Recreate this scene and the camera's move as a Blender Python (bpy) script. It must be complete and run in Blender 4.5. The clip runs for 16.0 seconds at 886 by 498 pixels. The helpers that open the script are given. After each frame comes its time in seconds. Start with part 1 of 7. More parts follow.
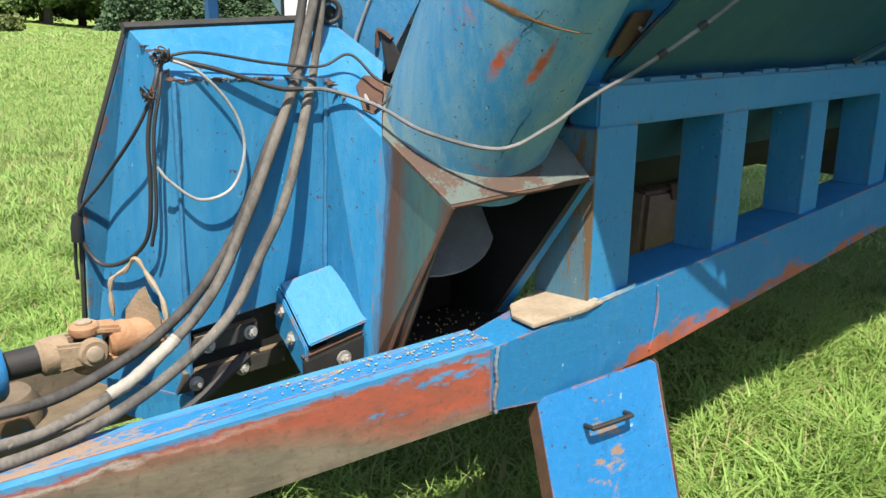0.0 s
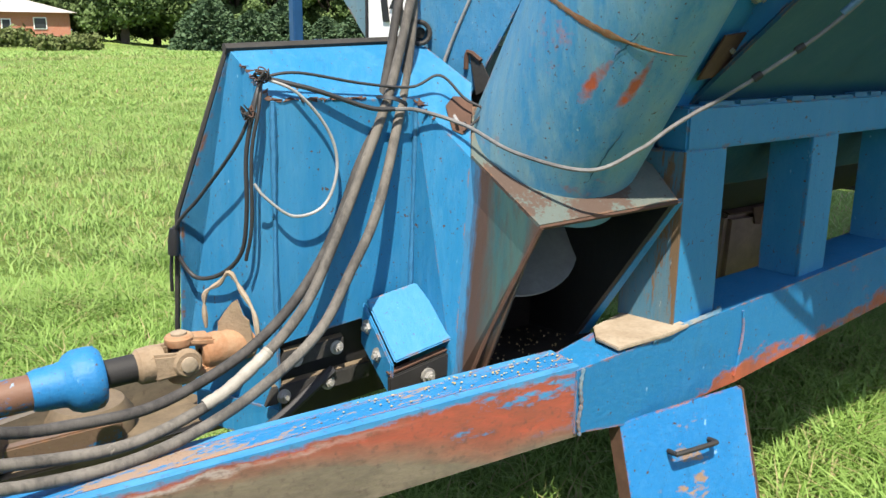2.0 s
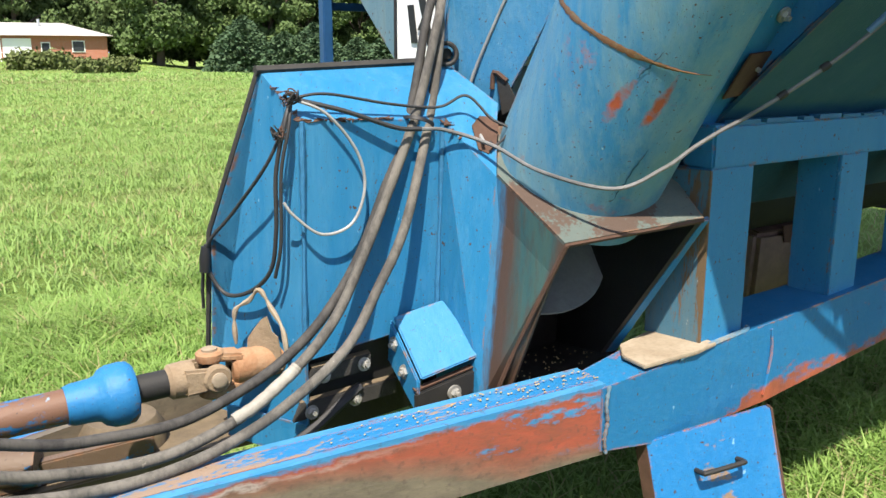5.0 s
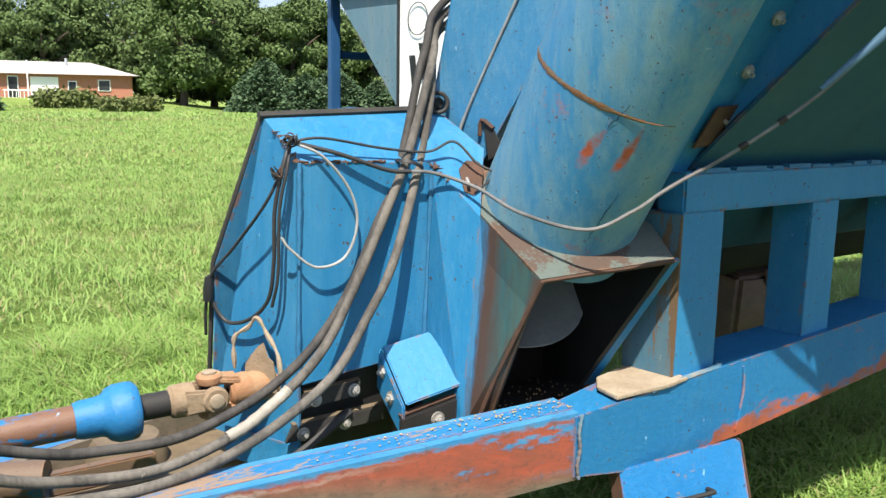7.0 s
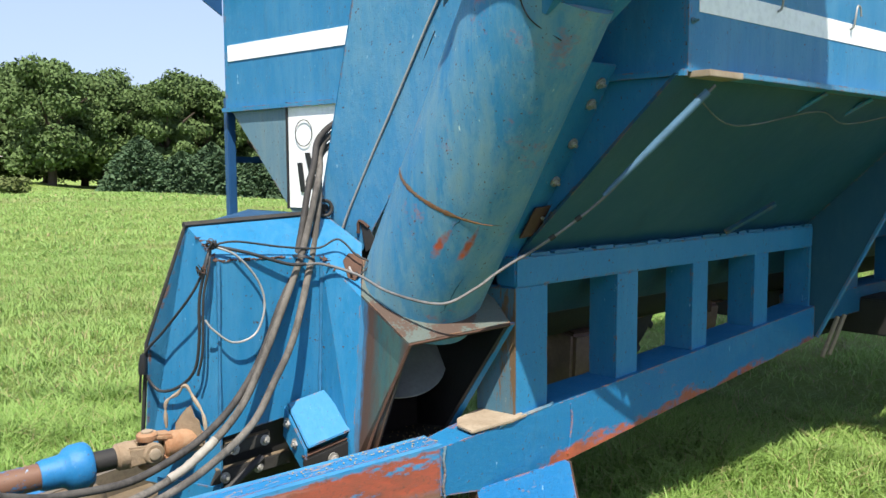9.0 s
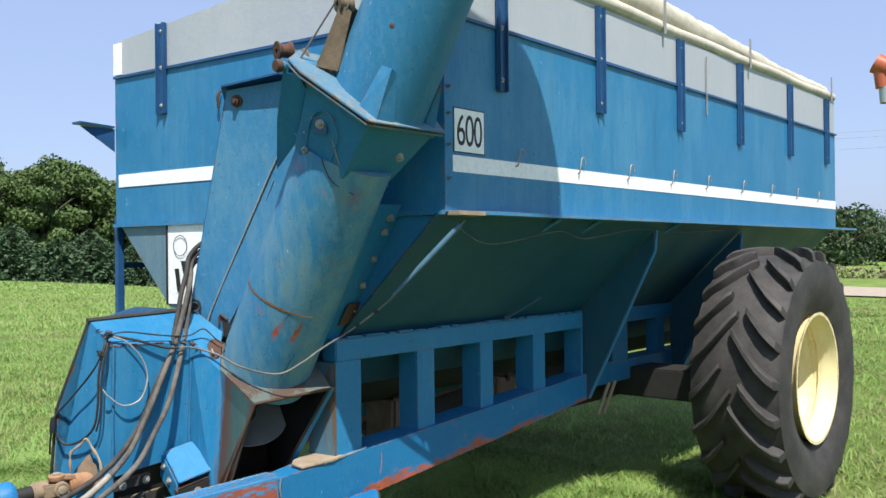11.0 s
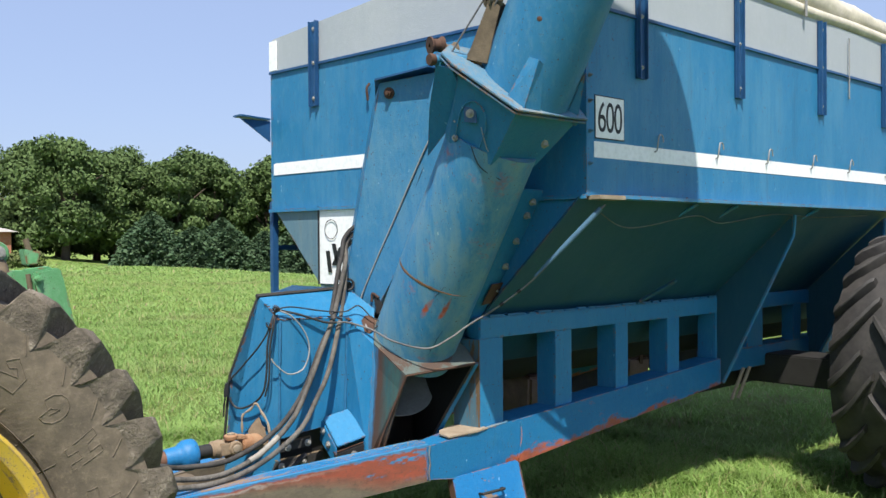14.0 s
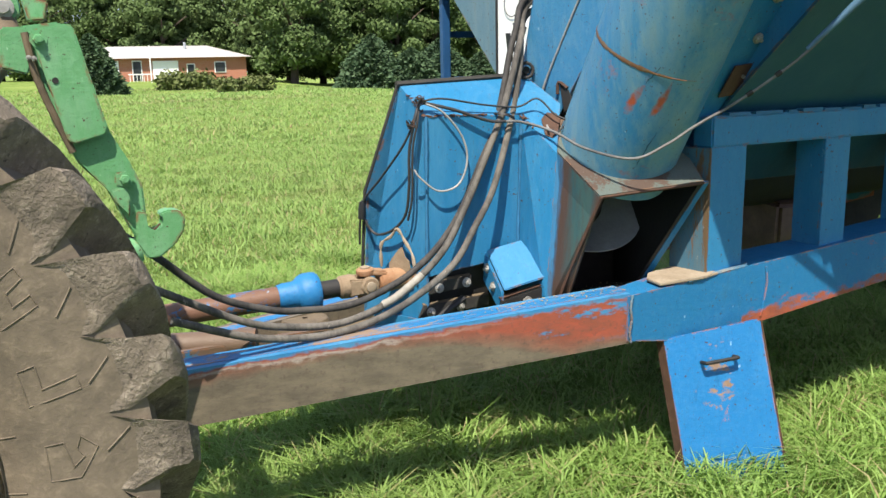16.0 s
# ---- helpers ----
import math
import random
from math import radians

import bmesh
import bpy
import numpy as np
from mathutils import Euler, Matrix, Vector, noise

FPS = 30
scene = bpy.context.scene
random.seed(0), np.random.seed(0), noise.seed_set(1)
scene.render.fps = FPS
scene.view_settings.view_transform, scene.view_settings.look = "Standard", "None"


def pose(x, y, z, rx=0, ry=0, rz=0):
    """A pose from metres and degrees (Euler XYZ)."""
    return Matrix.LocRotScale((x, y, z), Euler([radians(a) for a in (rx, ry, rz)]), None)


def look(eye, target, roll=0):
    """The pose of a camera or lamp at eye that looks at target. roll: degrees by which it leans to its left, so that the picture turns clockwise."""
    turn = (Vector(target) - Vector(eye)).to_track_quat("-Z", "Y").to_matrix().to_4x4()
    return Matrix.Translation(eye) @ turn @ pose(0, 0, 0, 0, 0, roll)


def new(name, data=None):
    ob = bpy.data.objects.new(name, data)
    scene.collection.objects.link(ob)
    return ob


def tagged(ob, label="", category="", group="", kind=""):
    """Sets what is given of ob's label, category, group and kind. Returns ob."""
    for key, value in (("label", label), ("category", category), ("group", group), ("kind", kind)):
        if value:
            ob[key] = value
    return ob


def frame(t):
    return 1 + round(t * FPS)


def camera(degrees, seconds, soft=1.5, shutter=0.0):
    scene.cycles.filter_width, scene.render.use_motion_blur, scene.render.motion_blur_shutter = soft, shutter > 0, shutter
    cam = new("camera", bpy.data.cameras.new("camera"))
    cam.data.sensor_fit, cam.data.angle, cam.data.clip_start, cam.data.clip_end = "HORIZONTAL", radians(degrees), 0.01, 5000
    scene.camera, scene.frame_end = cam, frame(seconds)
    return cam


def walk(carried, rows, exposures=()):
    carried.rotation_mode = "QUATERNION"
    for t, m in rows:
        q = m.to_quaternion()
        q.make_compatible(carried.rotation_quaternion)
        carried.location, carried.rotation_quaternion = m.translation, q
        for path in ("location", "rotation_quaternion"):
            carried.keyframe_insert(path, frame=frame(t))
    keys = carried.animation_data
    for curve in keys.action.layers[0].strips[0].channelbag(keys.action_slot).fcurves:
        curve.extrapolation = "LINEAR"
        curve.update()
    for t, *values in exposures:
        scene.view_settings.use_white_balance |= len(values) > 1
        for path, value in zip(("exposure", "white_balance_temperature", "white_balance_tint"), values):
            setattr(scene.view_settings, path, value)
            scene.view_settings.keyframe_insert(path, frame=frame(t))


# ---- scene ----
cam = camera(54.0, 16.0)
METRES, EYE, TILT, LEAN, TURN = 8.0, 1.5, 0.0, 0.0, 0.0
PATH = [
    (0, (-1.694, -0.685, 1.441), (-0.407, 0.753, 0.916), 0.5),
    (0.5, (-1.72, -0.658, 1.435), (-0.515, 0.843, 0.893), -0.4),
    (1, (-1.739, -0.649, 1.435), (-0.569, 0.884, 0.903), -0.2),
    (1.5, (-1.746, -0.646, 1.438), (-0.57, 0.89, 0.928), 0.4),
    (2, (-1.746, -0.656, 1.444), (-0.558, 0.879, 0.96), 0.6),
    (2.5, (-1.737, -0.662, 1.446), (-0.553, 0.878, 0.972), -0.1),
    (3, (-1.728, -0.672, 1.444), (-0.569, 0.889, 0.974), -1.0),
    (3.5, (-1.732, -0.673, 1.445), (-0.603, 0.911, 0.98), -0.8),
    (6, (-1.764, -0.692, 1.448), (-0.597, 0.878, 1.029), 1.0),
    (6.5, (-1.771, -0.725, 1.453), (-0.599, 0.848, 1.06), 1.4),
    (7, (-1.775, -0.834, 1.46), (-0.658, 0.788, 1.113), 1.0),
    (7.5, (-1.748, -1.008, 1.471), (-0.699, 0.656, 1.113), -0.9),
    (8, (-1.797, -1.097, 1.494), (-0.756, 0.568, 1.115), -1.1),
    (8.5, (-1.938, -1.182, 1.507), (-0.782, 0.42, 1.198), -0.2),
    (9, (-2.135, -1.327, 1.573), (-0.796, 0.147, 1.387), -0.3),
    (9.5, (-2.26, -1.548, 1.6), (-0.834, -0.147, 1.523), -0.8),
    (10, (-2.421, -1.845, 1.628), (-0.964, -0.475, 1.593), -0.6),
    (12.5, (-2.988, -2.555, 1.7), (-1.391, -1.354, 1.791), -2.1),
    (13, (-2.997, -2.548, 1.702), (-1.432, -1.314, 1.868), -2.1),
    (13.5, (-2.993, -2.499, 1.695), (-1.525, -1.148, 1.839), -0.8),
    (14, (-2.95, -2.357, 1.648), (-1.614, -0.869, 1.63), -0.4),
    (14.5, (-2.844, -2.133, 1.599), (-1.641, -0.551, 1.377), -1.7),
    (15, (-2.667, -1.974, 1.547), (-1.584, -0.331, 1.194), -2.1),
    (15.5, (-2.422, -1.815, 1.545), (-1.4, -0.135, 1.181), -1.1),
    (16, (-2.177, -1.534, 1.461), (-1.276, 0.204, 1.05), -1.2),
]
walk(cam, [(t, look(eye, target, roll)) for t, eye, target, roll in PATH],
     [(0, 1.1, 7000, 10), (6.0, 1.1, 7000, 10), (8.0, 1.05, 6900, 10), (10.0, 0.83, 6600, 10), (12.5, 0.62, 6500, 10), (14.0, 0.66, 6600, 10), (15.0, 0.80, 7000, 10), (16.0, 0.9, 7000, 10)])

# ---- light ----
SUN_A, SUN_B = 0.83, 2.25
sun_dir = Vector((-SUN_A, -1.0, SUN_B)).normalized()
world = bpy.data.worlds.new("sky")
scene.world = world
world.use_nodes = True
wn = world.node_tree.nodes
sky = wn.new("ShaderNodeTexSky")
sky.sky_type = "NISHITA"
sky.sun_disc = False
sky.sun_elevation = math.asin(sun_dir.z)
sky.sun_rotation = math.atan2(sun_dir.x, sun_dir.y)
sky.air_density, sky.dust_density, sky.ozone_density = 1.0, 1.6, 3.0
wn["Background"].inputs[1].default_value = 0.138
haze = wn.new("ShaderNodeMix")  # thin summer haze over the clear sky
haze.data_type = "RGBA"
haze.inputs[0].default_value = 0.70
haze.inputs[7].default_value = (1.95, 2.45, 3.9, 1)
world.node_tree.links.new(sky.outputs[0], haze.inputs[6])
world.node_tree.links.new(haze.outputs[2], wn["Background"].inputs[0])
sun_data = bpy.data.lights.new("sun", "SUN")
sun_data.energy, sun_data.angle, sun_data.color = 4.6, radians(0.6), (1.0, 0.95, 0.87)
sun = new("sun", sun_data)
sun.matrix_world = look((-8, -10, 20), Vector((-8, -10, 20)) - sun_dir)


# ---- materials ----
def nodes_of(name):
    m = bpy.data.materials.new(name)
    m.use_nodes = True
    nt = m.node_tree
    return m, nt, nt.nodes["Principled BSDF"]


def tex_noise(nt, coord, scale, detail=6.0, rough=0.6, stretch=(1, 1, 1), dist=0.0):
    mp = nt.nodes.new("ShaderNodeMapping")
    mp.inputs["Scale"].default_value = stretch
    nt.links.new(coord, mp.inputs["Vector"])
    n = nt.nodes.new("ShaderNodeTexNoise")
    n.inputs["Scale"].default_value, n.inputs["Detail"].default_value = scale, detail
    n.inputs["Roughness"].default_value, n.inputs["Distortion"].default_value = rough, dist
    nt.links.new(mp.outputs[0], n.inputs["Vector"])
    return n.outputs["Fac"]


def ramp(nt, fac, lo, hi):
    r = nt.nodes.new("ShaderNodeMapRange")
    r.inputs["From Min"].default_value, r.inputs["From Max"].default_value = lo, hi
    nt.links.new(fac, r.inputs["Value"])
    return r.outputs[0]


def mixc(nt, fac, a, b):
    m = nt.nodes.new("ShaderNodeMix")
    m.data_type = "RGBA"
    if isinstance(fac, float):
        m.inputs[0].default_value = fac
    else:
        nt.links.new(fac, m.inputs[0])
    for slot, v in ((6, a), (7, b)):
        if isinstance(v, tuple):
            m.inputs[slot].default_value = (*v, 1)
        else:
            nt.links.new(v, m.inputs[slot])
    return m.outputs[2]


def mathn(nt, op, a, b):
    m = nt.nodes.new("ShaderNodeMath")
    m.operation = op
    for i, v in enumerate((a, b)):
        if isinstance(v, (int, float)):
            m.inputs[i].default_value = v
        else:
            nt.links.new(v, m.inputs[i])
    return m.outputs[0]


def bump(nt, bsdf, h, strength, dist=0.004):
    b = nt.nodes.new("ShaderNodeBump")
    b.inputs["Strength"].default_value, b.inputs["Distance"].default_value = strength, dist
    nt.links.new(h, b.inputs["Height"])
    nt.links.new(b.outputs[0], bsdf.inputs["Normal"])


def worn_paint(name, base, faded, under, amount=0.3, stretch=(1, 1, 0.35), scale=3.0, rough=0.42, specks=True, fade=0.5, edge=0.6, edge_col=(0.20, 0.10, 0.055), soft=0.14, dark=0.35):
    """Old paint: bleached patches, streaks, rust or primer showing through, chipped edges, dirt in the grain."""
    m, nt, b = nodes_of(name)
    tc = nt.nodes.new("ShaderNodeTexCoord").outputs["Object"]
    big = tex_noise(nt, tc, scale, 6, 0.62, stretch)
    streak = tex_noise(nt, tc, scale * 4.5, 6, 0.7, (stretch[0] * 1.6, stretch[1] * 1.6, stretch[2] * 0.35))
    fine = tex_noise(nt, tc, scale * 14, 6, 0.75, stretch)
    dots = tex_noise(nt, tc, 85, 3, 0.6)
    mixv = mathn(nt, "ADD", mathn(nt, "MULTIPLY", big, 0.6), mathn(nt, "MULTIPLY", streak, 0.4))
    lo = 0.62 - 0.26 * fade
    col = mixc(nt, ramp(nt, mixv, lo, lo + soft), base, faded)
    col = mixc(nt, mathn(nt, "MULTIPLY", ramp(nt, fine, 0.48, 0.72), 0.4), col, tuple(min(1, 0.7 * y + 0.3 * x + 0.02) for x, y in zip(base, faded)))
    col = mixc(nt, mathn(nt, "MULTIPLY", ramp(nt, streak, 0.56, 0.70), dark), col, tuple(c * 0.45 for c in base))
    worn = mathn(nt, "ADD", mathn(nt, "MULTIPLY", tex_noise(nt, tc, scale * 1.1, 7, 0.66, stretch), 0.68), mathn(nt, "MULTIPLY", fine, 0.32))
    lim = 0.72 - 0.36 * amount
    col = mixc(nt, ramp(nt, worn, lim, lim + 0.03), col, under)
    if specks:
        col = mixc(nt, ramp(nt, dots, 0.672, 0.695), col, (0.07, 0.045, 0.035))
        col = mixc(nt, mathn(nt, "MULTIPLY", ramp(nt, tex_noise(nt, tc, 210, 3, 0.6), 0.660, 0.690), 0.7), col, (0.055, 0.04, 0.035))
        col = mixc(nt, mathn(nt, "MULTIPLY", ramp(nt, tex_noise(nt, tc, 38, 4, 0.6, (1, 1, 0.5)), 0.70, 0.74), 0.7), col, tuple(min(1, c * 1.2 + 0.18) for c in faded))
    if edge:
        bv = nt.nodes.new("ShaderNodeBevel")
        bv.samples = 4
        bv.inputs["Radius"].default_value = 0.010
        geo = nt.nodes.new("ShaderNodeNewGeometry")
        dt = nt.nodes.new("ShaderNodeVectorMath")
        dt.operation = "DOT_PRODUCT"
        nt.links.new(bv.outputs[0], dt.inputs[0])
        nt.links.new(geo.outputs["Normal"], dt.inputs[1])
        em = mathn(nt, "MULTIPLY", ramp(nt, dt.outputs["Value"], 0.985, 0.90), ramp(nt, tex_noise(nt, tc, 17, 5, 0.7), 0.62 - 0.22 * edge, 0.72 - 0.22 * edge))
        col = mixc(nt, em, col, edge_col)
    nt.links.new(col, b.inputs["Base Color"])
    b.inputs["Specular IOR Level"].default_value = 0.35
    r = nt.nodes.new("ShaderNodeMapRange")
    r.inputs["From Min"].default_value, r.inputs["From Max"].default_value = 0.3, 0.7
    r.inputs["To Min"].default_value, r.inputs["To Max"].default_value = rough - 0.10, rough + 0.22
    nt.links.new(worn, r.inputs["Value"])
    nt.links.new(r.outputs[0], b.inputs["Roughness"])
    bump(nt, b, mathn(nt, "ADD", mathn(nt, "MULTIPLY", fine, 0.6), worn), 0.35, 0.006)
    return m


def plain(name, base, rough=0.6, metal=0.0, vary=0.35, scale=12.0, relief=0.2, second=None):
    m, nt, b = nodes_of(name)
    tc = nt.nodes.new("ShaderNodeTexCoord").outputs["Object"]
    n = tex_noise(nt, tc, scale, 6, 0.65)
    n2 = tex_noise(nt, tc, scale * 7, 4, 0.6)
    other = second or tuple(c * (1 - vary) for c in base)
    col = mixc(nt, ramp(nt, n, 0.35, 0.7), base, other)
    col = mixc(nt, mathn(nt, "MULTIPLY", ramp(nt, n2, 0.45, 0.7), 0.3), col, tuple(c * 0.6 for c in base))
    nt.links.new(col, b.inputs["Base Color"])
    b.inputs["Roughness"].default_value, b.inputs["Metallic"].default_value = rough, metal
    if relief:
        bump(nt, b, n2, relief, 0.004)
    return m


BLUE = (0.012, 0.156, 0.325)
PRIMER = (0.42, 0.085, 0.035)
RUST = (0.16, 0.065, 0.03)
m_blue = worn_paint("blue paint", BLUE, (0.055, 0.230, 0.395), RUST, 0.17, fade=0.45, soft=0.26, edge=0.55)
# frame blue lightened to stand in for skylight on the shaded rails
m_frame = worn_paint("lightened frame blue", (0.020, 0.182, 0.365), (0.062, 0.250, 0.420), (0.20, 0.12, 0.07), 0.16, (1, 1, 0.5), 2.2, fade=0.48, soft=0.3, edge=0.45, dark=0.2)
m_weld = plain("painted weld bead", (0.025, 0.165, 0.33), 0.5, 0.0, 0.3, 30, 0.4)
m_hopper = worn_paint("faded hopper blue", (0.020, 0.172, 0.345), (0.090, 0.265, 0.410), RUST, 0.09, (1, 1, 0.4), 1.7, fade=0.48, soft=0.24)
m_sheet = worn_paint("weathered grey blue sheet", (0.10, 0.19, 0.25), (0.17, 0.25, 0.28), RUST, 0.10, (1, 1, 0.4), 2.0, fade=0.5)
# hopper paint with the shade below the box put into its colour
m_under = worn_paint("shade-dark teal underside", (0.010, 0.070, 0.122), (0.021, 0.090, 0.134), RUST, 0.0, (1, 1, 0.5), 1.5, specks=False, soft=0.3)
m_chute = worn_paint("chalky faded chute paint", (0.040, 0.200, 0.375), (0.150, 0.300, 0.390), (0.22, 0.16, 0.09), 0.16, (1, 1, 0.5), 3.4, fade=0.52, soft=0.3, dark=0.15)
m_upper = worn_paint("dull blue tube paint", (0.022, 0.165, 0.320), (0.125, 0.265, 0.345), (0.16, 0.10, 0.06), 0.20, (1, 1, 0.5), 3.0, fade=0.52, soft=0.3, dark=0.2)
m_beam = worn_paint("blue over red primer", (0.012, 0.15, 0.35), (0.060, 0.22, 0.38), (0.24, 0.175, 0.13), 0.54, (0.30, 1, 1.3), 8.5, fade=0.35, edge=1.0, edge_col=(0.36, 0.12, 0.06))
m_wornblue = worn_paint("rust-worn blue plate", (0.020, 0.13, 0.28), (0.06, 0.19, 0.31), (0.13, 0.088, 0.062), 0.86, (0.6, 1, 1), 8.0, fade=0.4, edge=0.8)
m_pale = worn_paint("bleached top sheet", (0.085, 0.110, 0.100), (0.135, 0.140, 0.115), (0.075, 0.050, 0.038), 0.60, (1, 1, 1), 7.0, rough=0.6, soft=0.2)
m_post = worn_paint("rust-run blue post", (0.050, 0.145, 0.215), (0.140, 0.155, 0.132), (0.135, 0.088, 0.050), 0.46, (1.6, 1.6, 0.22), 5.0, rough=0.7, fade=0.7, soft=0.3, edge=0.4)
m_dusty = worn_paint("dust-covered blue", (0.07, 0.18, 0.27), (0.32, 0.25, 0.155), (0.22, 0.14, 0.08), 0.35, (1, 1, 0.35), 5.0, rough=0.65, soft=0.22)


def scraped(name, base, faded, under, mask_of, low=0.44, high=0.50, old_paint=None):
    """Blue paint worn through where mask_of gives more wear than the grain resists."""
    m = old_paint or worn_paint(name, base, faded, under, 0.05, (0.8, 1, 1), 5.0, fade=0.4, soft=0.22, edge=0.8, edge_col=(0.34, 0.14, 0.08))
    nt = m.node_tree
    b = nt.nodes["Principled BSDF"]
    old = b.inputs["Base Color"].links[0].from_socket
    tc = nt.nodes.new("ShaderNodeTexCoord").outputs["Object"]
    sx = nt.nodes.new("ShaderNodeSeparateXYZ")
    nt.links.new(tc, sx.inputs[0])
    grain = mathn(nt, "ADD", mathn(nt, "MULTIPLY", tex_noise(nt, tc, 6.0, 6, 0.65, (0.5, 1, 1)), 0.6), mathn(nt, "MULTIPLY", tex_noise(nt, tc, 34, 6, 0.7, (0.5, 1, 1)), 0.4))
    wear = mathn(nt, "ADD", grain, mask_of(nt, sx.outputs["X"], sx.outputs["Y"], sx.outputs["Z"]))
    shade = mixc(nt, ramp(nt, tex_noise(nt, tc, 14, 5, 0.7), 0.35, 0.68), under, tuple(c * 0.55 + 0.02 for c in under))
    nt.links.new(mixc(nt, ramp(nt, wear, low, high), old, shade), b.inputs["Base Color"])
    return m


def line_mask(slope, offset, width, gain):
    """Wear that grows below the line z = slope * x + offset, fading out over width."""
    def mask(nt, x, y, z):
        above = mathn(nt, "SUBTRACT", z, mathn(nt, "ADD", mathn(nt, "MULTIPLY", x, slope), offset))
        return mathn(nt, "MULTIPLY", ramp(nt, above, width, 0.0), gain)
    return mask


def spot_mask(cx, cz, rx, rz, gain):
    def mask(nt, x, y, z):
        dx = mathn(nt, "POWER", mathn(nt, "ABSOLUTE", mathn(nt, "DIVIDE", mathn(nt, "SUBTRACT", x, cx), rx), 0), 2)
        dz = mathn(nt, "POWER", mathn(nt, "ABSOLUTE", mathn(nt, "DIVIDE", mathn(nt, "SUBTRACT", z, cz), rz), 0), 2)
        return mathn(nt, "MULTIPLY", ramp(nt, mathn(nt, "ADD", dx, dz), 1.0, 0.0), gain)
    return mask


m_lower = scraped("blue lower beam over red primer", (0.010, 0.148, 0.33), (0.040, 0.218, 0.40), (0.38, 0.095, 0.05), line_mask(0.0916, 0.565 + 1.34 * 0.0916 - 0.012, 0.080, 0.22), 0.60, 0.68)
m_plate = scraped("bright blue door", (0.010, 0.160, 0.40), (0.035, 0.215, 0.46), (0.30, 0.20, 0.14), spot_mask(-0.02, 0.41, 0.095, 0.14, 0.14), 0.60, 0.64)


def cheek_paint():
    """Teal sheet with brown rust run down from its welded edge and along its lip."""
    m, nt, b = nodes_of("rust-streaked teal cheek")
    tc = nt.nodes.new("ShaderNodeTexCoord").outputs["Object"]
    sx = nt.nodes.new("ShaderNodeSeparateXYZ")
    nt.links.new(tc, sx.inputs[0])
    st = tex_noise(nt, tc, 22, 6, 0.7, (1, 1, 0.10))
    fine = tex_noise(nt, tc, 60, 5, 0.7, (1, 1, 0.3))
    y = mathn(nt, "ADD", sx.outputs["Y"], mathn(nt, "MULTIPLY", mathn(nt, "SUBTRACT", st, 0.5), 0.10))
    # teal and rust tones are all darkened for the weak grazing light here
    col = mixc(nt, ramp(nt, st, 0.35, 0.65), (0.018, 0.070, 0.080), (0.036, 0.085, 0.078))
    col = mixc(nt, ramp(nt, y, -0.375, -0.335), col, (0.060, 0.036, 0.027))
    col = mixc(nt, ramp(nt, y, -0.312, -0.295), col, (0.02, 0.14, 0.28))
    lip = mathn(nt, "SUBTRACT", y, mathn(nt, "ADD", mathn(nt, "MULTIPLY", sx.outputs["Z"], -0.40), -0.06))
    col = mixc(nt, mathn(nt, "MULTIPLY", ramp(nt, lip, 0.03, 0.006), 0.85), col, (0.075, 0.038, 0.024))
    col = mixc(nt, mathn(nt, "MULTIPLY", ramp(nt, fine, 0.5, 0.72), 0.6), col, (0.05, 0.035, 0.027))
    nt.links.new(col, b.inputs["Base Color"])
    b.inputs["Roughness"].default_value = 0.65
    bump(nt, b, mathn(nt, "ADD", st, fine), 0.35, 0.005)
    return m


m_cheek = cheek_paint()


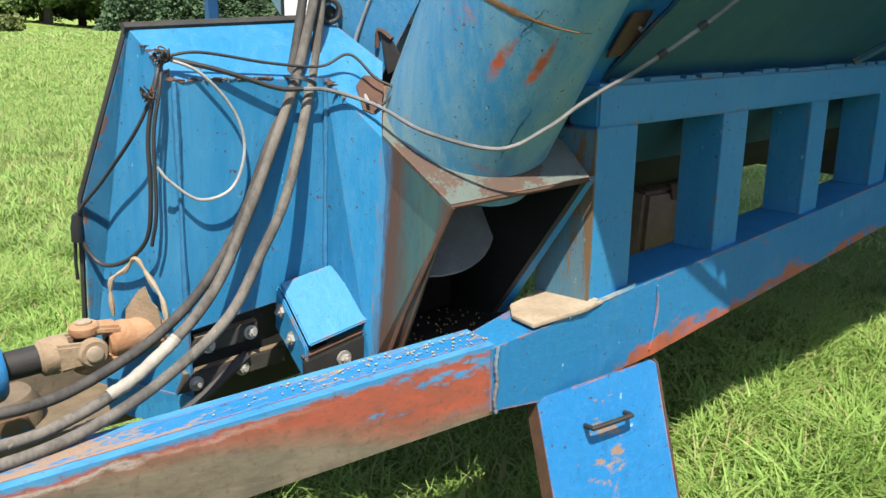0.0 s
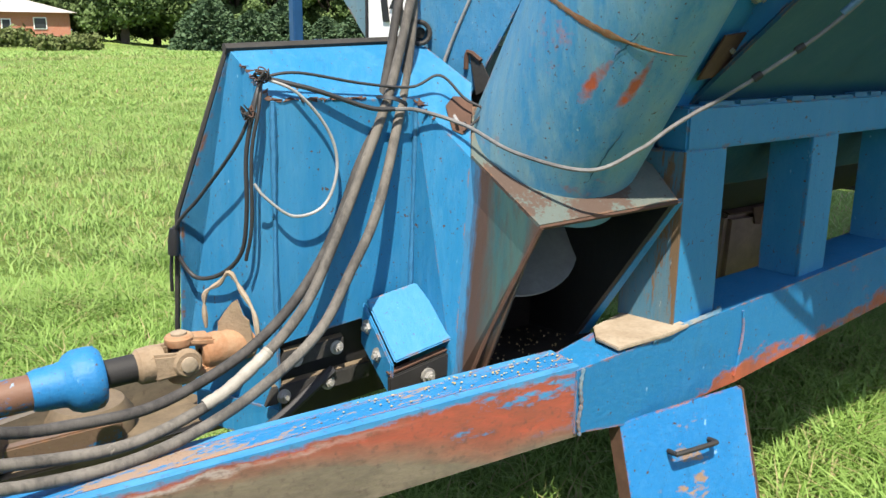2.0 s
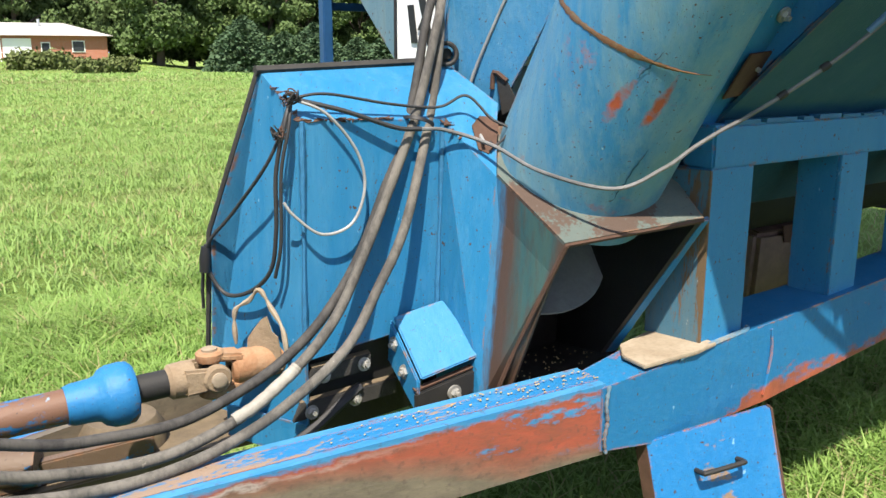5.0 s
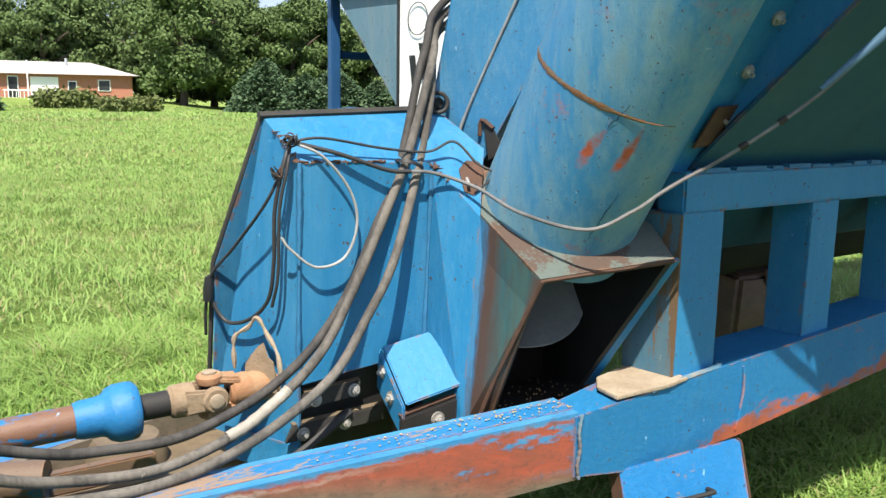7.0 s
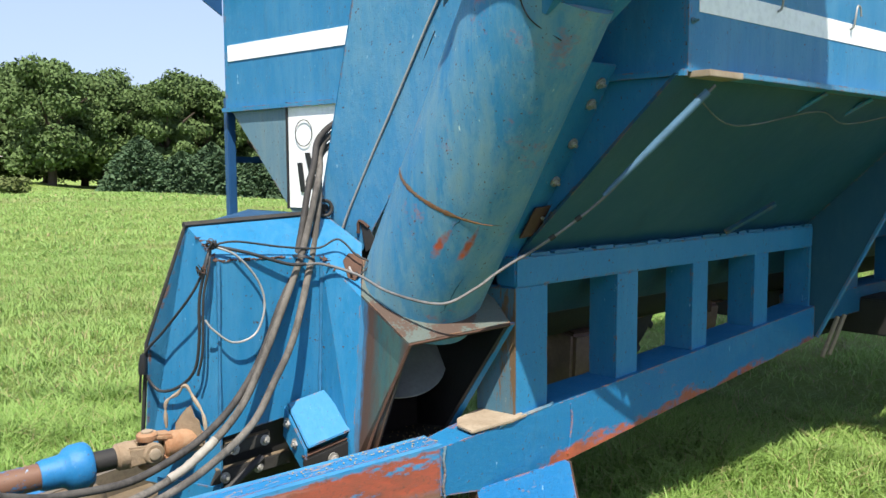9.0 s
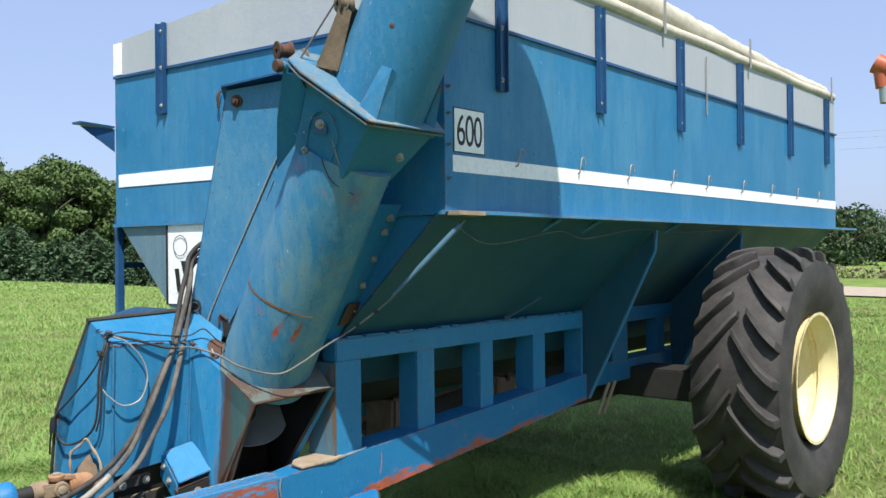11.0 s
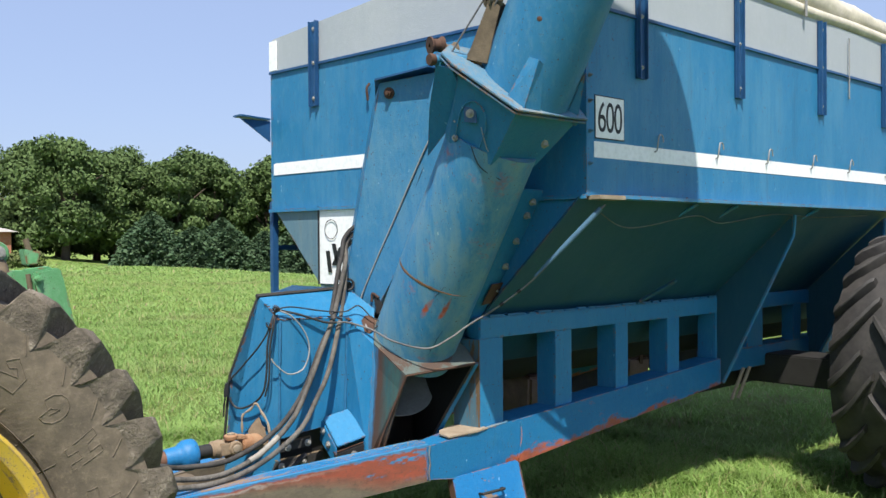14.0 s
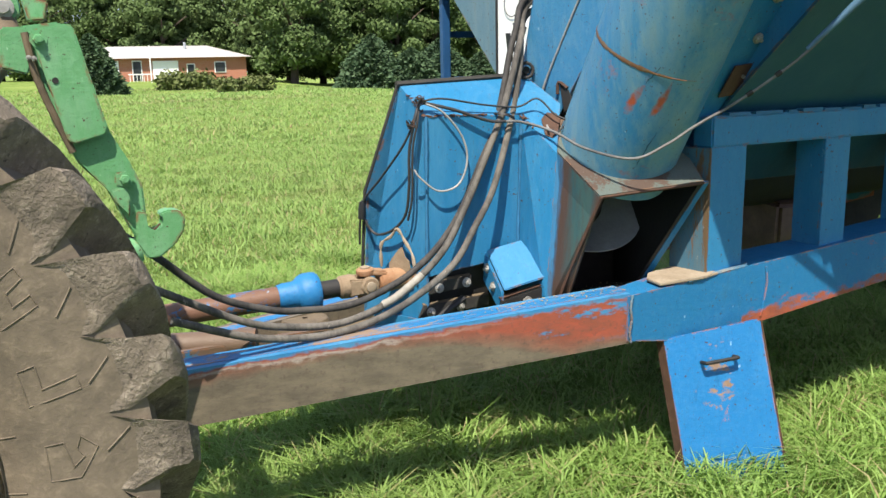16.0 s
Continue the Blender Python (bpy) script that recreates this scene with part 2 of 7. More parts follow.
def tongue_paint():
    """Blue-over-red paint scraped off a beam: red primer high up, bare dirt and old tan paint lower down, with ragged borders."""
    m, nt, b = nodes_of("scraped tongue paint")
    tc = nt.nodes.new("ShaderNodeTexCoord").outputs["Object"]
    sx = nt.nodes.new("ShaderNodeSeparateXYZ")
    nt.links.new(tc, sx.inputs[0])
    depth = mathn(nt, "SUBTRACT", mathn(nt, "ADD", mathn(nt, "MULTIPLY", sx.outputs["X"], 0.0628), 0.867), sx.outputs["Z"])
    n1 = tex_noise(nt, tc, 5, 6, 0.65, (0.35, 1, 1))
    n2 = tex_noise(nt, tc, 26, 6, 0.7, (0.30, 1, 1))
    n3 = tex_noise(nt, tc, 11, 5, 0.7, (0.25, 1, 1.2))
    ragged = mathn(nt, "ADD", depth, mathn(nt, "MULTIPLY", mathn(nt, "SUBTRACT", n1, 0.5), 0.13))
    fine = mathn(nt, "ADD", depth, mathn(nt, "MULTIPLY", mathn(nt, "SUBTRACT", n2, 0.5), 0.060))
    joint = ramp(nt, sx.outputs["X"], -2.55, -2.0)
    red = mixc(nt, ramp(nt, n2, 0.35, 0.7), (0.32, 0.070, 0.040), (0.155, 0.058, 0.038))
    tan = mixc(nt, ramp(nt, n2, 0.35, 0.65), (0.165, 0.137, 0.098), (0.095, 0.080, 0.060))
    bare = ramp(nt, sx.outputs["X"], -2.15, -2.75)
    border = mathn(nt, "ADD", mathn(nt, "SUBTRACT", ragged, mathn(nt, "MULTIPLY", joint, 0.05)), mathn(nt, "MULTIPLY", bare, 0.075))
    col = mixc(nt, ramp(nt, border, 0.062, 0.120), red, tan)
    blue = mixc(nt, ramp(nt, n3, 0.35, 0.65), (0.012, 0.15, 0.34), (0.05, 0.225, 0.41))
    keep = mathn(nt, "ADD", mathn(nt, "MULTIPLY", joint, 0.20), mathn(nt, "ADD", mathn(nt, "MULTIPLY", n1, 0.6), mathn(nt, "MULTIPLY", n2, 0.4)))
    col = mixc(nt, mathn(nt, "MULTIPLY", ramp(nt, keep, 0.66, 0.70), ramp(nt, border, 0.09, 0.06)), col, blue)
    col = mixc(nt, mathn(nt, "MULTIPLY", mathn(nt, "MULTIPLY", mathn(nt, "MULTIPLY", ramp(nt, fine, 0.030, 0.020), ramp(nt, n3, 0.32, 0.50)), ramp(nt, bare, 0.25, 0.95)), 0.8), col, (0.40, 0.385, 0.36))
    col = mixc(nt, ramp(nt, fine, 0.022, 0.014), col, red)
    col = mixc(nt, ramp(nt, fine, 0.014, 0.006), col, blue)
    col = mixc(nt, mathn(nt, "MULTIPLY", ramp(nt, tex_noise(nt, tc, 60, 4, 0.6), 0.55, 0.72), 0.6), col, (0.07, 0.05, 0.04))
    nt.links.new(col, b.inputs["Base Color"])
    b.inputs["Roughness"].default_value = 0.60
    bump(nt, b, mathn(nt, "ADD", n2, n1), 0.3, 0.006)
    return m


m_tongue = tongue_paint()
m_rust = plain("brown rust", (0.095, 0.047, 0.030), 0.85, 0.0, 0.5, 18)
m_tan = plain("tan rusted pad", (0.25, 0.195, 0.135), 0.85, 0.0, 0.3, 14, 0.3, (0.36, 0.30, 0.225))
m_grey = worn_paint("galvanised grey board", (0.355, 0.390, 0.425), (0.430, 0.460, 0.485), (0.24, 0.265, 0.285), 0.16, (1, 1, 0.8), 1.8, rough=0.55, specks=False, fade=0.5, soft=0.3, edge=0.0, dark=0.12)
m_stake = plain("navy stake paint", (0.018, 0.085, 0.215), 0.45, 0.0, 0.3, 6)
m_white = plain("white decal", (0.87, 0.885, 0.885), 0.45, 0.0, 0.06, 6, 0.0)
m_black = plain("black decal", (0.012, 0.012, 0.014), 0.5, 0.0, 0.3, 8, 0.0)
m_rubber = plain("black rubber", (0.022, 0.021, 0.020), 0.8, 0.0, 0.3, 14, 0.3, (0.045, 0.042, 0.038))


def dusty_rubber(name, dark, dust, pale, crumbs):
    """Old tractor rubber: dust in soft patches, dark rubbed spots, crumbly cracks and fine pits."""
    m, nt, b = nodes_of(name)
    tc = nt.nodes.new("ShaderNodeTexCoord").outputs["Object"]
    big, mid, fine = tex_noise(nt, tc, 5.0, 6, 0.65), tex_noise(nt, tc, 26, 6, 0.7), tex_noise(nt, tc, 110, 4, 0.7)
    col = mixc(nt, ramp(nt, mathn(nt, "ADD", mathn(nt, "MULTIPLY", big, 0.55), mathn(nt, "MULTIPLY", mid, 0.45)), 0.36, 0.58), dark, dust)
    col = mixc(nt, mathn(nt, "MULTIPLY", ramp(nt, mathn(nt, "ADD", mathn(nt, "MULTIPLY", mid, 0.6), mathn(nt, "MULTIPLY", fine, 0.4)), 0.52, 0.64), 0.75), col, pale)
    col = mixc(nt, mathn(nt, "MULTIPLY", ramp(nt, tex_noise(nt, tc, 44, 6, 0.75, (1, 1, 1), 0.8), 0.585, 0.66), crumbs), col, tuple(c * 0.40 for c in dark))
    vo = nt.nodes.new("ShaderNodeTexVoronoi")
    vo.feature = "DISTANCE_TO_EDGE"
    vo.inputs["Scale"].default_value = 42
    nt.links.new(tc, vo.inputs["Vector"])
    crack = mathn(nt, "MULTIPLY", ramp(nt, vo.outputs["Distance"], 0.05, 0.0), ramp(nt, mid, 0.50, 0.62))
    col = mixc(nt, mathn(nt, "MULTIPLY", crack, crumbs * 0.8), col, tuple(c * 0.5 for c in dark))
    nt.links.new(col, b.inputs["Base Color"])
    b.inputs["Roughness"].default_value = 0.88
    b.inputs["Specular IOR Level"].default_value = 0.2
    bump(nt, b, mathn(nt, "ADD", mathn(nt, "ADD", mathn(nt, "MULTIPLY", mid, 1.0), mathn(nt, "MULTIPLY", fine, 0.35)), mathn(nt, "MULTIPLY", big, 0.6)), 0.10 + 0.75 * crumbs, 0.011)
    return m


m_tyre = dusty_rubber("dusty tractor rubber", (0.105, 0.088, 0.068), (0.188, 0.152, 0.112), (0.235, 0.190, 0.142), 0.18)
m_lug = dusty_rubber("mud-dusted tread rubber", (0.095, 0.081, 0.066), (0.205, 0.171, 0.133), (0.345, 0.298, 0.238), 0.9)
m_carttyre = plain("dark cart rubber", (0.022, 0.021, 0.021), 0.70, 0.0, 0.3, 6, 0.4, (0.058, 0.053, 0.049))
m_hose = worn_paint("weathered grey hose", (0.058, 0.054, 0.049), (0.150, 0.137, 0.120), (0.26, 0.235, 0.20), 0.30, (1, 1, 0.6), 8.0, rough=0.75, specks=False, fade=0.7, edge=0.0)
m_oldhose = worn_paint("dark rubber hose", (0.030, 0.028, 0.027), (0.075, 0.070, 0.064), (0.16, 0.145, 0.125), 0.22, (1, 1, 0.6), 8.0, rough=0.7, specks=False, fade=0.6, edge=0.0)
m_cable = plain("black cable", (0.03, 0.03, 0.032), 0.6, 0.0, 0.3, 30, 0.1)
m_harness = plain("dusty grey cable", (0.075, 0.074, 0.075), 0.6, 0.0, 0.4, 9, 0.1, (0.20, 0.198, 0.196))
m_wire = plain("grey wire", (0.31, 0.31, 0.305), 0.5, 0.0, 0.3, 30, 0.1)
m_sleeve = plain("pale blue sleeve", (0.075, 0.17, 0.27), 0.5, 0.0, 0.3, 20, 0.1)
m_steel = plain("zinc bolt steel", (0.42, 0.41, 0.38), 0.5, 0.4, 0.4, 40, 0.1)
m_flight = plain("polished auger steel", (0.33, 0.335, 0.33), 0.42, 0.35, 0.25, 12, 0.1)
# black for steel parts, also for shade on the trough and inner sheets
m_dark = plain("greasy black steel and inner shade", (0.020, 0.019, 0.018), 0.7, 0.0, 0.4, 10, 0.3)
# sump brown, darkened for the shade inside the mouth
m_sump = plain("shade-dark brown sump", (0.030, 0.023, 0.019), 0.8, 0.0, 0.5, 9, 0.4, (0.055, 0.040, 0.032))
m_cream = worn_paint("cream wheel paint", (0.72, 0.62, 0.33), (0.78, 0.70, 0.42), (0.3, 0.18, 0.08), 0.02, (1, 1, 1), 3, specks=False)
m_yellow = worn_paint("yellow rim paint", (0.66, 0.455, 0.030), (0.64, 0.47, 0.075), (0.26, 0.165, 0.09), 0.16, (1, 1, 1), 6, rough=0.42, soft=0.3, edge=1.0, edge_col=(0.30, 0.19, 0.12))
m_flange = worn_paint("scuffed yellow flange paint", (0.62, 0.43, 0.05), (0.58, 0.43, 0.10), (0.30, 0.21, 0.16), 0.45, (1, 1, 1), 11, rough=0.5, soft=0.3, edge=1.0, edge_col=(0.28, 0.19, 0.14))
m_bolt = plain("dull brown steel bolt", (0.36, 0.31, 0.25), 0.5, 0.2, 0.3, 30, 0.1)
m_green = worn_paint("green tractor paint", (0.105, 0.300, 0.130), (0.175, 0.380, 0.205), (0.06, 0.05, 0.03), 0.05, (1, 1, 1), 5, rough=0.4)
m_tarp = plain("cream tarpaulin", (0.60, 0.56, 0.46), 0.8, 0.0, 0.35, 7, 0.4)
m_brass = plain("dirty brown casting", (0.30, 0.145, 0.07), 0.8, 0.0, 0.4, 16, 0.5, (0.33, 0.23, 0.14))
m_gear = plain("greasy brown gearbox", (0.16, 0.12, 0.075), 0.8, 0.0, 0.5, 14, 0.4)
m_orange = worn_paint("orange red auger paint", (0.36, 0.075, 0.032), (0.44, 0.13, 0.065), RUST, 0.22, specks=False)
m_tape = plain("dirty white tape", (0.33, 0.31, 0.27), 0.7, 0.0, 0.4, 30, 0.2)
m_mud = plain("dried mud smear", (0.29, 0.22, 0.145), 0.9, 0.0, 0.4, 20, 0.5, (0.19, 0.13, 0.08))
m_box = plain("dull brown box", (0.25, 0.16, 0.13), 0.8, 0.0, 0.4, 9, 0.3)
m_grain = plain("maize grain", (0.36, 0.25, 0.10), 0.6, 0.0, 0.3, 60, 0.0, (0.44, 0.35, 0.20))


# ---- building helpers ----
def V(*p):
    return Vector(p)


def thing(name, at, label, category, group="", kind=""):
    ob = new(name)
    ob.location = at
    ob.empty_display_size = 0.05
    return tagged(ob, label, category, group, kind)


def origin_of(ob):
    p = Vector((0, 0, 0))
    while ob is not None:
        p += ob.location
        ob = ob.parent
    return p


def part(name, bm, mat, parent=None, label="", sharp=38.0, at=None):
    """One mesh object made of bm, whose coordinates are the world's, under a thing or a part."""
    base = origin_of(parent) if parent is not None else Vector(at or (0, 0, 0))
    local = Vector((0, 0, 0)) if parent is not None else base
    bmesh.ops.recalc_face_normals(bm, faces=bm.faces)
    lim = radians(sharp)
    for e in bm.edges:
        if len(e.link_faces) == 2:
            e.smooth = e.calc_face_angle(0.0) < lim
    for f in bm.faces:
        f.smooth = True
    me = bpy.data.meshes.new(name)
    bm.to_mesh(me)
    bm.free()
    me.transform(Matrix.Translation(-base))
    me.materials.append(mat)
    ob = new(name, me)
    ob.location = local
    if parent is not None:
        ob.parent = parent
    if label:
        ob["label"] = label
    return ob


def slab(bm, pts, thick, bev=0.0):
    """A sheet with the outline pts, thickened along its normal by thick."""
    pts = [Vector(p) for p in pts]
    n = Vector((0, 0, 0))
    for i, p in enumerate(pts):
        q = pts[(i + 1) % len(pts)]
        n += p.cross(q)
    n = n.normalized() * thick
    a = [bm.verts.new(p) for p in pts]
    b = [bm.verts.new(p + n) for p in pts]
    fs = [bm.faces.new(a), bm.faces.new(b[::-1])]
    for i in range(len(pts)):
        j = (i + 1) % len(pts)
        fs.append(bm.faces.new((a[j], a[i], b[i], b[j])))
    if bev:
        es = {e for f in fs for e in f.edges}
        bmesh.ops.bevel(bm, geom=list(es), offset=bev, segments=2, affect="EDGES")
    return bm


def hexa(bm, p, bev=0.0):
    """A block from its eight corners, four below and four above in the same order."""
    v = [bm.verts.new(q) for q in p]
    fs = [bm.faces.new([v[i] for i in q]) for q in ((0, 1, 2, 3), (7, 6, 5, 4), (0, 4, 5, 1), (1, 5, 6, 2), (2, 6, 7, 3), (3, 7, 4, 0))]
    if bev:
        es = {e for f in fs for e in f.edges}
        bmesh.ops.bevel(bm, geom=list(es), offset=bev, segments=2, affect="EDGES")
    return bm


def block(bm, x0, x1, y0, y1, z0, z1, bev=0.004):
    return hexa(bm, [(x0, y0, z0), (x1, y0, z0), (x1, y1, z0), (x0, y1, z0), (x0, y0, z1), (x1, y0, z1), (x1, y1, z1), (x0, y1, z1)], bev)


def smooth_path(pts, steps=8):
    pts = [Vector(p) for p in pts]
    if len(pts) < 3:
        return pts
    ext = [2 * pts[0] - pts[1], *pts, 2 * pts[-1] - pts[-2]]
    out = []
    for i in range(1, len(ext) - 2):
        a, b, c, d = ext[i - 1 : i + 3]
        for k in range(steps):
            t = k / steps
            out.append(0.5 * (2 * b + (c - a) * t + (2 * a - 5 * b + 4 * c - d) * t * t + (3 * b - a - 3 * c + d) * t**3))
    return out + [pts[-1]]


def sweep(bm, pts, r, n=8, steps=8, taper=None, smooth=True):
    """A round bar along a smooth path; taper gives the radius along it."""
    path = smooth_path(pts, steps) if smooth else [Vector(p) for p in pts]
    t0 = (path[1] - path[0]).normalized()
    u = t0.cross(Vector((0, 0, 1)) if abs(t0.z) < 0.9 else Vector((1, 0, 0))).normalized()
    rings = []
    for i, p in enumerate(path):
        t = (path[min(i + 1, len(path) - 1)] - path[max(i - 1, 0)]).normalized()
        u = (u - t * u.dot(t)).normalized()
        w = t.cross(u)
        rr = r if taper is None else taper(i / (len(path) - 1))
        rings.append([bm.verts.new(p + rr * (math.cos(2 * math.pi * k / n) * u + math.sin(2 * math.pi * k / n) * w)) for k in range(n)])
    for a, b in zip(rings, rings[1:]):
        for k in range(n):
            bm.faces.new((a[k], a[(k + 1) % n], b[(k + 1) % n], b[k]))
    bm.faces.new(rings[0][::-1])
    bm.faces.new(rings[-1])
    return bm


def lathe(bm, profile, at, axis, n=48, closed=True):
    """Turns a profile of (radius, way along the axis) about the axis through at."""
    at, axis = Vector(at), Vector(axis).normalized()
    u = axis.cross(Vector((0, 0, 1)) if abs(axis.z) < 0.9 else Vector((1, 0, 0))).normalized()
    w = axis.cross(u)
    rings = []
    for r, a in profile:
        rings.append([bm.verts.new(at + a * axis + r * (math.cos(2 * math.pi * k / n) * u + math.sin(2 * math.pi * k / n) * w)) for k in range(n)])
    pairs = list(zip(rings, rings[1:])) + ([(rings[-1], rings[0])] if closed else [])
    for a, b in pairs:
        for k in range(n):
            bm.faces.new((a[k], a[(k + 1) % n], b[(k + 1) % n], b[k]))
    return bm


def bolt_mesh(bm, at, axis, r=0.011, h=0.010):
    """A hexagon head on a washer, standing along axis."""
    at, axis = Vector(at), Vector(axis).normalized()
    lathe(bm, [(0.0005, -0.004), (r * 1.5, -0.004), (r * 1.5, 0.002), (0.0005, 0.002)], at, axis, 14, False)
    lathe(bm, [(r, 0.0), (r, h * 0.8), (r * 0.85, h), (0.0005, h)], at, axis, 6, False)
    lathe(bm, [(r * 0.5, h), (r * 0.5, h * 1.8), (0.0005, h * 1.8)], at, axis, 8, False)
    return bm


def bolts(parent, spots, axis, r=0.011, mat=None, label="zinc bolt head"):
    for p in spots:
        part("bolt", bolt_mesh(bmesh.new(), p, axis, r), mat or m_steel, parent, label)


def lerp(a, b, t):
    return Vector(a) + (Vector(b) - Vector(a)) * t

# ---- ground ----
def ground_height(x, y):
    """Level round the cart, with a gentle rise towards the house and a hollow before the hedge."""
    p, q = min(1.0, max(0.0, (x - 18) / 18)), min(1.0, max(0.0, (y - 20) / 35))
    hollow = 1.25 * p * p * (3 - 2 * p) * q * q * (3 - 2 * q)
    rise = max(0.0, y - 66.0) * 0.040
    d = min(1.0, max(0.0, (math.hypot(x + 0.6, (y - 0.7) * 1.1) - 1.9) / 2.6))
    e = min(1.0, max(0.0, (x + 1.75) / 1.1))
    bank = 0.092 * (1 - d * d * (3 - 2 * d)) * e * e * (3 - 2 * e)  # the turf stands higher under the cart's front
    return min(rise, 0.85) - hollow + bank + 0.02 * noise.noise((x * 0.35, y * 0.35, 0.0)) + 0.25 * noise.noise((x * 0.05, y * 0.05, 3.0)) * min(1.0, max(0.0, (math.hypot(x, y) - 12) / 22))


def make_ground():
    m, nt, b = nodes_of("meadow")
    tc = nt.nodes.new("ShaderNodeTexCoord").outputs["Object"]
    big = tex_noise(nt, tc, 0.22, 4, 0.6)
    mid = tex_noise(nt, tc, 1.7, 6, 0.7)
    fine = tex_noise(nt, tc, 26, 5, 0.75)
    col = mixc(nt, ramp(nt, mid, 0.3, 0.7), (0.155, 0.245, 0.052), (0.215, 0.310, 0.078))
    col = mixc(nt, ramp(nt, big, 0.45, 0.62), col, (0.27, 0.345, 0.10))
    col = mixc(nt, mathn(nt, "MULTIPLY", ramp(nt, fine, 0.42, 0.7), 0.65), col, (0.085, 0.145, 0.025))
    dry = tex_noise(nt, tc, 0.5, 5, 0.7, (0.35, 1.3, 1))
    col = mixc(nt, mathn(nt, "MULTIPLY", ramp(nt, dry, 0.56, 0.70), 0.6), col, (0.29, 0.235, 0.125))
    nt.links.new(col, b.inputs["Base Color"])
    b.inputs["Roughness"].default_value = 0.95
    b.inputs["Specular IOR Level"].default_value = 0.1
    bump(nt, b, mathn(nt, "ADD", fine, mid), 1.0, 0.08)
    xs = sorted({*[round(-6 + 0.5 * i, 2) for i in range(60)], *[-500, -300, -180, -100, -60, -40, -25, -15, -10], *range(26, 120, 6), 140, 180, 250, 400, 900})
    ys = sorted({*[round(-6 + 0.5 * i, 2) for i in range(50)], *[-500, -200, -90, -50, -30, -20, -12], *range(20, 130, 5), 150, 200, 300, 500, 900})
    verts = [(x, y, ground_height(x, y)) for y in ys for x in xs]
    w = len(xs)
    faces = [(j * w + i, j * w + i + 1, (j + 1) * w + i + 1, (j + 1) * w + i) for j in range(len(ys) - 1) for i in range(w - 1)]
    me = bpy.data.meshes.new("ground")
    me.from_pydata(verts, [], faces)
    me.shade_smooth()
    me.materials.append(m)
    return tagged(new("ground", me), "bright green mown meadow grass", "ground", kind="structure")


ground = make_ground()


# ---- grain cart ----
cart = thing("grain_cart", (1.5, 1.1, 0.0), "large blue weathered grain cart with a grey extended hopper", "grain cart")
FX0, FX1, W = 0.0, -0.22, 2.22  # front wall: x at the near and far side, and the hopper's width
REAR, BZ, GZ, TZ = 5.3, 1.84, 2.66, 2.95


def front(y, out=0.0):
    return FX0 + (FX1 - FX0) * y / W - out


def ring_walls(bm, z0, z1, t=0.012, off=0.0):
    """Four sheet walls of the hopper between two heights."""
    a, b = V(front(0) - off, -off, z0), V(REAR + off, -off, z0)
    c, d = V(REAR + FX1 + off, W + off, z0), V(front(W) - off, W + off, z0)
    up = V(0, 0, z1 - z0)
    for p, q in ((a, b), (b, c), (c, d), (d, a)):
        n = (q - p).normalized().cross(V(0, 0, 1)) * -t
        hexa(bm, [p, q, q + n, p + n, p + up, q + up, q + n + up, p + n + up])
    return bm


hopper = part("hopper", ring_walls(bmesh.new(), BZ, GZ), m_hopper, cart, "sun-faded blue sheet steel hopper box")
def board(p, q, n, z0, hp, hq):
    """One upright board from p to q with its own height at each end."""
    p, q = V(p[0], p[1], z0), V(q[0], q[1], z0)
    n = Vector(n).normalized() * 0.012
    up = [V(0, 0, h - z0) for h in (hp, hq)]
    return hexa(bmesh.new(), [p, q, q + n, p + n, p + up[0], q + up[1], q + n + up[1], p + n + up[0]], 0.001)


for p, q, n, hp, hq in (((front(0) + 0.003, 0.003), (REAR, 0.003), (0, 1, 0), TZ, TZ), ((front(0) + 0.004, 0.016), (front(W) + 0.004, W - 0.01), (1, 0.1, 0), 3.045, 2.862),
                        ((REAR - 0.01, 0.02), (REAR + FX1, W), (-1, 0, 0), TZ, 2.87), ((REAR + FX1 - 0.02, W - 0.02), (front(W) + 0.02, W - 0.02), (0, -1, 0), 2.86, 2.86)):
    part("extension_board", board(p, q, n, GZ + 0.004, hp, hq), m_grey, hopper, "grey extension board along the hopper rim")
bm = bmesh.new()
block(bm, 0.10, REAR + 0.02, -0.012, 0.0, GZ - 0.006, GZ + 0.008, 0.0)
hexa(bm, [V(front(0, 0.012), 0, GZ - 0.006), V(front(0), 0, GZ - 0.006), V(front(W), W, GZ - 0.006), V(front(W, 0.012), W, GZ - 0.006),
          V(front(0, 0.012), 0, GZ + 0.008), V(front(0), 0, GZ + 0.008), V(front(W), W, GZ + 0.008), V(front(W, 0.012), W, GZ + 0.008)])
part("rim_angle", bm, m_stake, hopper, "dark seam along the hopper rim")
# bottom flange of the side and of the front
# the pale chute paint on this lip stands for sunlight along it
part("side_flange", block(bmesh.new(), 0.20, 5.75, -0.055, 0.012, BZ - 0.012, BZ + 0.006, 0.002), m_chute, hopper)
part("flange_patch", block(bmesh.new(), 0.02, 0.20, -0.058, 0.012, BZ - 0.016, BZ + 0.003, 0.002), m_tan, hopper, "rusty tan angle on the hopper corner")
bm = bmesh.new()
hexa(bm, [V(front(0, 0.02), 0, BZ - 0.012), V(front(0), 0, BZ - 0.012), V(front(W), W, BZ - 0.012), V(front(W, 0.02), W, BZ - 0.012),
          V(front(0, 0.02), 0, BZ + 0.006), V(front(0), 0, BZ + 0.006), V(front(W), W, BZ + 0.006), V(front(W, 0.02), W, BZ + 0.006)])
part("front_flange", bm, m_hopper, hopper)
